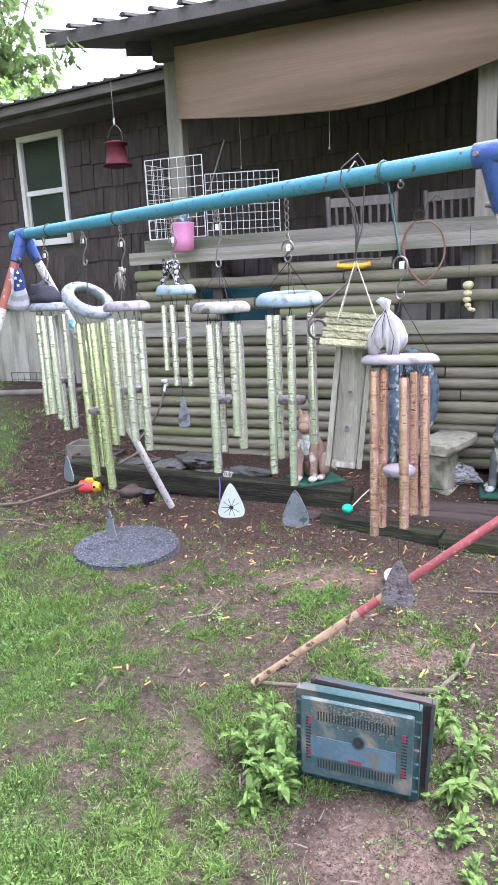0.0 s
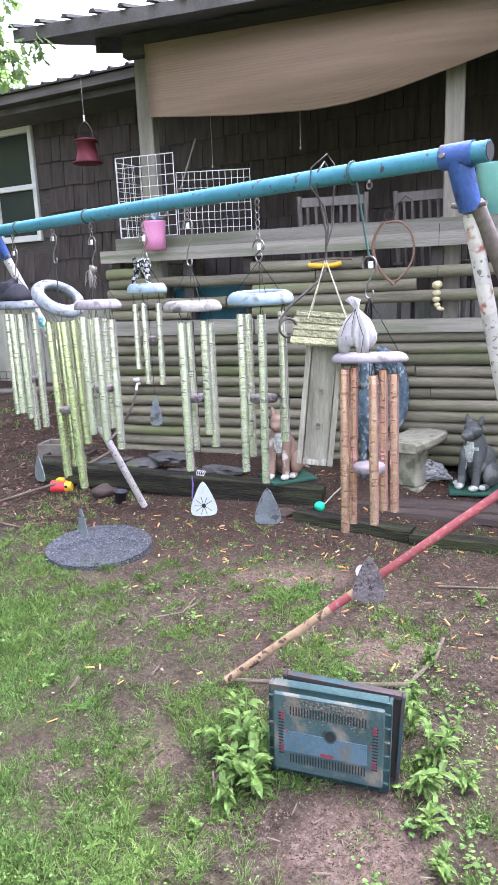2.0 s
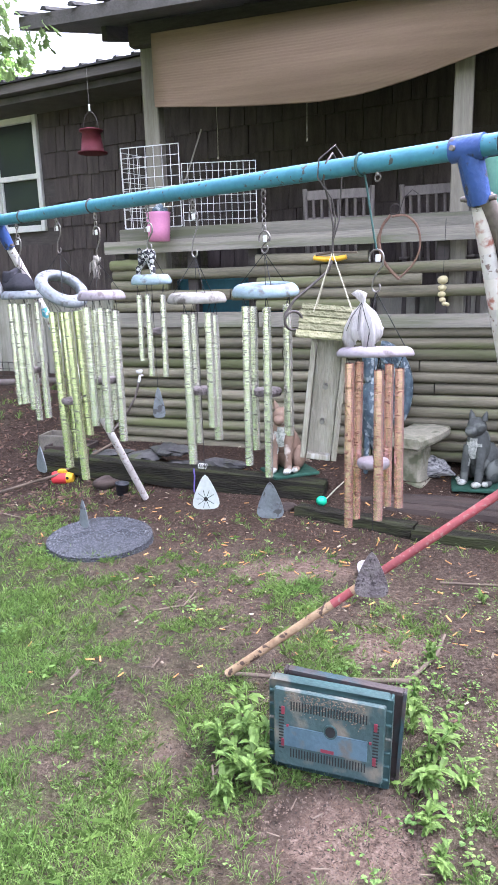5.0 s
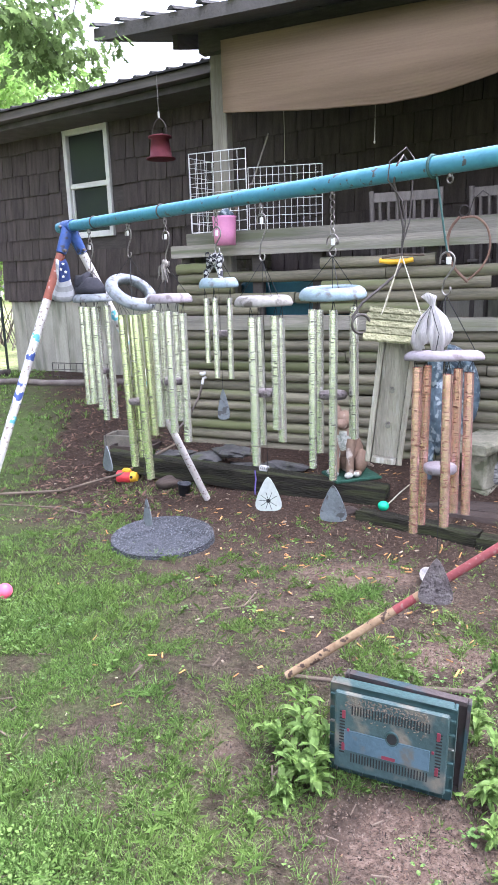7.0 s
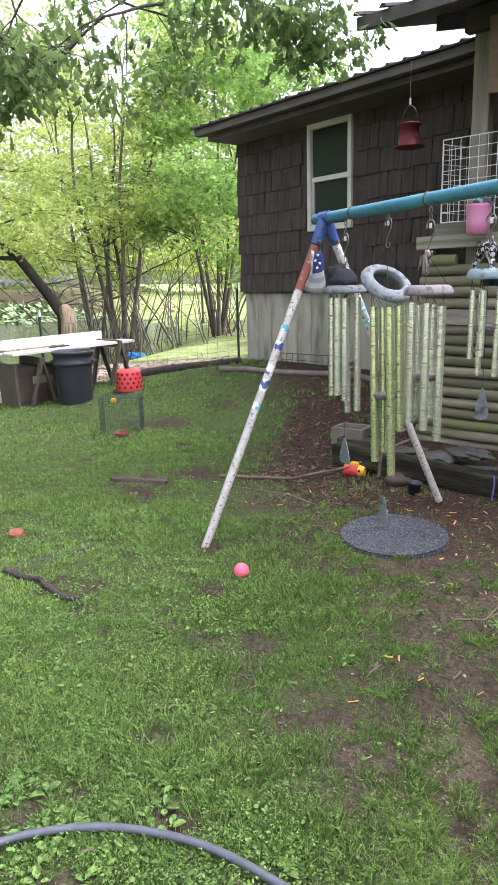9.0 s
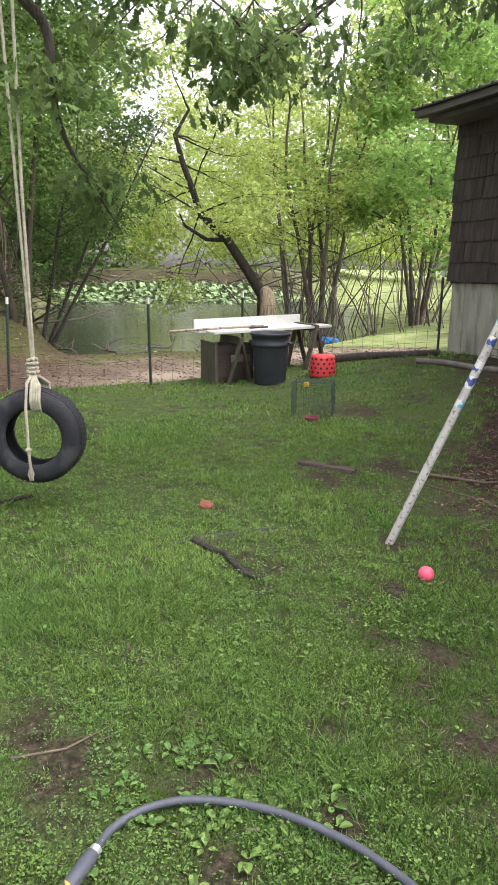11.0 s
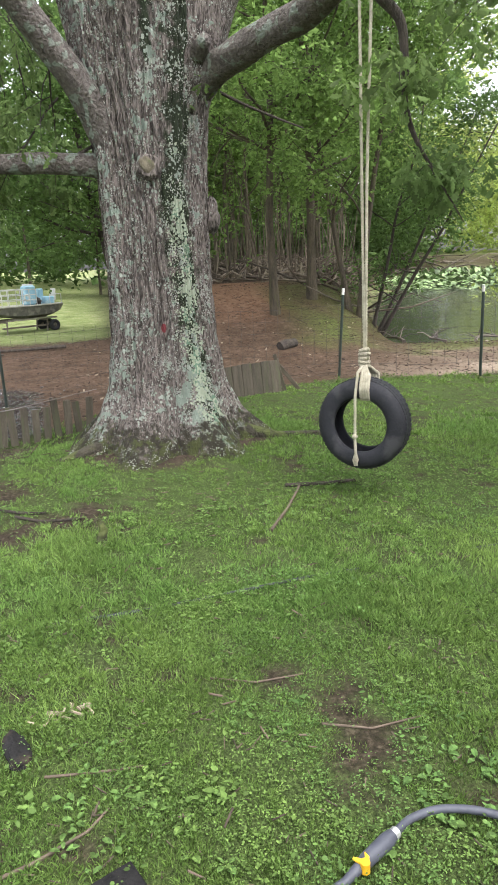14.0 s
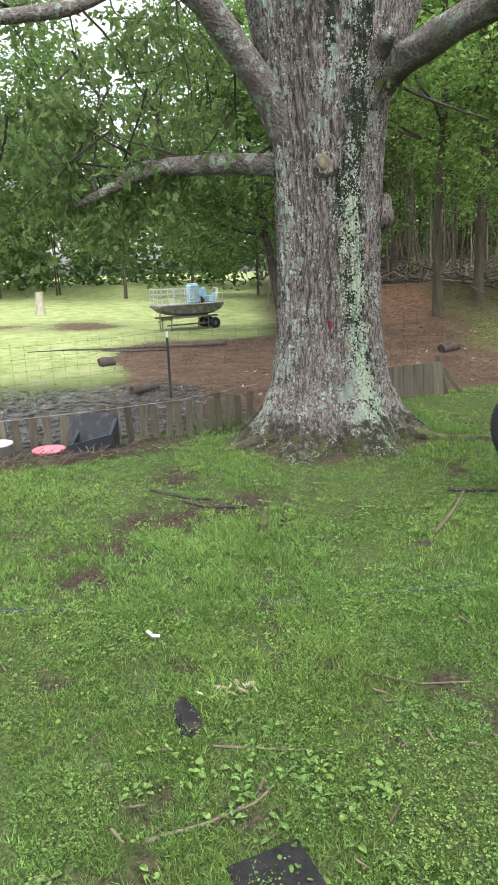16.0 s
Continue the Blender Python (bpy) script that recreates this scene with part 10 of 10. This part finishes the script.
M["mud_clod"] = mat("mud_clod", (0.035, 0.026, 0.02), (0.014, 0.011, 0.009), 0.35, island=0.5, bump=0.4, spec=0.6)
M["soil_crumb"] = mat("soil_crumb", (0.13, 0.10, 0.078), (0.045, 0.034, 0.026), 0.95, island=0.7, bump=0)
M["coarse_bark"] = mat("coarse_bark", (0.16, 0.098, 0.07), (0.05, 0.032, 0.024), 0.9, island=0.7, bump=0)
M["leaf_brown"] = mat("leaf_brown", (0.17, 0.095, 0.06), (0.075, 0.045, 0.03), 0.8, island=0.5, bump=0)
# loose litter: wood chips, bark bits, twigs
def crumbs(x, y, l0, l1, material, name, label):
    """Little three-sided lumps."""
    n = len(x)
    L_, a = rs.uniform(l0, l1, n), rs.uniform(0, 2 * np.pi, n)
    z = ground_z(x, y)
    v = [np.stack([x + L_ * rs.uniform(0.5, 1, n) * np.cos(a + q), y + L_ * rs.uniform(0.5, 1, n) * np.sin(a + q), z - 0.001], -1) for q in (0, 2.1, 4.2)]
    v.append(np.stack([x, y, z + L_ * rs.uniform(0.3, 0.9, n)], -1))
    faces = (np.arange(n)[:, None, None] * 4 + np.array([[0, 1, 3], [1, 2, 3], [2, 0, 3]])[None]).reshape(-1, 3)
    tagged(new(name, array_mesh(name, np.stack(v, 1).reshape(-1, 3), faces, M[material])), label, name.replace("_", " "), kind="stuff")


def bits(n, x, y, l0, l1, w, material, name, label):
    x, y = np.asarray(x), np.asarray(y)
    n = len(x)
    a, L_ = rs.uniform(0, 2 * np.pi, n), rs.uniform(l0, l1, n)
    W_ = L_ * rs.uniform(w * 0.6, w * 1.4, n)
    t = rs.normal(0, 0.25, n)
    z = ground_z(x, y) + 0.004 + np.abs(np.sin(t)) * L_ * 0.5
    d = np.stack([np.cos(a) * np.cos(t), np.sin(a) * np.cos(t), np.sin(t)], -1) * L_[:, None] / 2
    s = np.stack([-np.sin(a), np.cos(a), rs.normal(0, 0.25, n)], -1) * W_[:, None] / 2
    c = np.stack([x, y, z], -1)
    h = np.array([0, 0, 1.0]) * (W_[:, None] * 0.35 + 0.001)
    v = np.stack([c - d - s, c + d - s, c + d + s, c - d + s, c - d - s * 0.7 + h, c + d - s * 0.7 + h, c + d + s * 0.7 + h, c - d + s * 0.7 + h], 1)
    f = np.array([[4, 5, 6, 7], [0, 1, 5, 4], [1, 2, 6, 5], [2, 3, 7, 6], [3, 0, 4, 7]])
    faces = (np.arange(n)[:, None, None] * 8 + f[None]).reshape(-1, 4)
    tagged(new(name, array_mesh(name, v.reshape(-1, 3), faces, M[material])), label, name.replace("_", " "), kind="stuff")


def in_mask(n, rmin, rmax, amin, amax, which, floor=0.0):
    x, y = scatter(n, rmin, rmax, amin, amax, 0.8)
    k = rs.uniform(0, 1, n) < np.maximum(masks(x, y)[which], floor)
    return x[k], y[k]


x, y = in_mask(38000, 2.2, 9.0, -30, 42, 1)
thick = rs.uniform(0, 1, len(x)) < 0.12 + 0.88 * bed_cover(x, y)
bits(0, x[thick], y[thick], 0.004, 0.022, 0.34, "mulch_bit", "bark_mulch", "dark shredded bark mulch")
x, y = in_mask(7000, 4.8, 8.8, 10, 44, 1)
bits(0, x, y, 0.015, 0.05, 0.35, "coarse_bark", "bark_chunks", "coarse red-brown bark chunks along the house")
x, y = in_mask(420, 2.0, 6.5, -30, 30, 1, 0.2)
bits(0, x, y, 0.01, 0.028, 0.4, "pale_chip", "pale_chips", "pale wood chips scattered on the soil")
x, y = in_mask(380, 2.2, 5.2, -30, 24, 1, 0.25)
bits(0, x, y, 0.022, 0.045, 0.2, "chip", "wood_chips", "orange wood chips scattered on the soil")
x, y = in_mask(5200, 1.2, 9.5, -25, 104, 0, 0.2)
bits(0, x, y, 0.015, 0.06, 0.12, "dead_stick", "dry_litter", "dry stalks and leaf litter in the lawn")
bits(0, rs.normal(-2.68, 0.035, 16), rs.uniform(0.1, 0.34, 16), 0.02, 0.07, 0.25, "pale_chip", "pale_splinters", "pale wood splinters in the grass")
x, y = rs.uniform(-7.4, -5.9, 1100), rs.uniform(-1.6, 1.2, 1100)
k = np.hypot((x + 6.85) * 1.2, (y + 0.3) * 0.55) < 0.6
bits(0, x[k], y[k], 0.05, 0.2, 0.035, "dark_twig", "twig_heap", "heap of bare twigs along the pickets")

# trodden dirt beyond the fence: litter, clods and fallen twigs
x, y = in_mask(9000, 8.5, 17.5, 25, 92, 2)
bits(0, x, y, 0.012, 0.05, 0.35, "mulch_bit", "leaf_litter", "dark leaf litter and bark on the red dirt")
x, y = in_mask(900, 9.3, 17.5, 25, 92, 2)
bits(0, x, y, 0.06, 0.38, 0.03, "dark_twig", "fallen_twigs", "fallen grey twigs on the red dirt")
x, y = in_mask(600, 7.4, 12.4, 80, 104, 3)
bits(0, x, y, 0.012, 0.05, 0.6, "mud_clod", "mud_clods", "trampled dark clods in the wet mud")
x, y = in_mask(160, 9.3, 15.5, 28, 80, 2)
bits(0, x, y, 0.02, 0.06, 0.5, "pale_chip", "pale_bark_chips", "pale bark chips on the red dirt")
# crumbs of soil and dead leaf on the bare places
x, y = scatter(60000, 1.15, 6.0, -24, 100, 0.8)
q = masks(x, y)
k = rs.uniform(0, 1, len(x)) < np.clip(1 - q[0] - q[1] - q[2] - q[3], 0, 1) * 0.5
crumbs(x[k], y[k], 0.002, 0.008, "mulch_bit", "soil_crumbs", "crumbs of soil on bare ground")
x, y = scatter(90000, 1.3, 5.2, -30, 24, 0.75)
k = rs.uniform(0, 1, len(x)) < 0.75 * np.clip(1 - masks(x, y)[0], 0, 1) * sstep(-0.5, 0.5, waves(x, y, 3, 91) + waves(x, y, 9, 92))
crumbs(x[k], y[k], 0.002, 0.009, "soil_crumb", "soil_grains", "loose crumbly grains of dark soil")
x, y = in_mask(1900, 6.1, 8.2, 78, 102, 1)
bits(0, x, y, 0.04, 0.2, 0.06, "dark_twig", "picket_litter", "brown twigs and leaf litter along the pickets")
x, y = 0.22 + rs.normal(0, 0.2, 1500), 1.68 + rs.normal(0, 0.15, 1500)
bits(0, x, y, 0.004, 0.016, 0.14, "mulch_bit", "straw_litter", "fine brown straw on the bare soil")
x, y = in_mask(3600, 1.6, 6.0, -28, 34, 1, 0.4)
bits(0, x, y, 0.006, 0.02, 0.3, "leaf_brown", "dead_leaves", "brown dead leaf scraps on the soil")
# hollow concrete trough at the end of the planting bed
M["trough"] = mat("trough", (0.2, 0.18, 0.145), (0.11, 0.1, 0.08), 0.95, scale=8, fine=60, bump=0.6)
pl = thing("concrete_trough", pose(-1.76, 6.2, gz(-1.76, 6.2) - 0.02, 0, 0, -12) @ Matrix.Diagonal((0.85, 1, 0.9, 1)), "old hollow concrete trough by the planting bed", "planter")
for y_ in (-0.11, 0.11):
    part("side", Geo().box((0, y_, 0.09), (0.38, 0.04, 0.18), bev=0.008), M["trough"], pl)
for x_ in (-0.17, 0.17):
    part("end", Geo().box((x_, 0, 0.09), (0.04, 0.178, 0.18), bev=0.008), M["trough"], pl)
part("soil", Geo().box((0, 0, 0.05), (0.298, 0.178, 0.1)), M["soil_crust"], pl)


# shakes on the front wall
sh = random.Random(11)
SHW = (0.13, 0.17, 0.2, 0.24, 0.28)
shake_meshes = []
for w in SHW:
    g = Geo()
    h = 0.36
    g.add([(0, -0.034, 0), (w, -0.034, 0), (w, 0.0, 0), (0, 0.0, 0), (0, -0.008, h), (w, -0.008, h), (w, 0.0, h), (0, 0.0, h)],
          [(0, 1, 5, 4), (3, 2, 1, 0), (1, 2, 6, 5), (3, 0, 4, 7), (4, 5, 6, 7)])
    shake_meshes.append(g.mesh("shingle", M["shake"]))
ROWH = 0.285
shakes_far = Geo()
z = 1.435
while z < 3.5:
    s = COR_S - 0.02 + sh.uniform(-0.05, 0)
    while s < 4.7:
        k = sh.randrange(5)
        w = SHW[k]
        inwin = s + w > WS0 - 0.04 and s < WS1 + 0.04 and z + 0.30 > WZ0 - 0.03 and z < WZ1 + 0.02
        if inwin and not (s + w > WS0 + 0.02 and s < WS1 - 0.02 and WZ0 - 0.03 < z + 0.3):
            inwin = True
        if not inwin:
            m = pose(s, WALL_D - 0.001, z + sh.uniform(-0.012, 0.012), 0, sh.uniform(-0.6, 0.6), 0)
            if s < -3.2:
                part("shingle", shake_meshes[k], None, wall, m=m)
            else:
                shakes_far.add([v.co[:] for v in shake_meshes[k].vertices], [tuple(p.vertices) for p in shake_meshes[k].polygons], False, m)
        s += w + sh.uniform(0.003, 0.012)
    z += ROWH
tagged(part("porch_shingles", shakes_far, M["shake"], wall), kind="stuff")
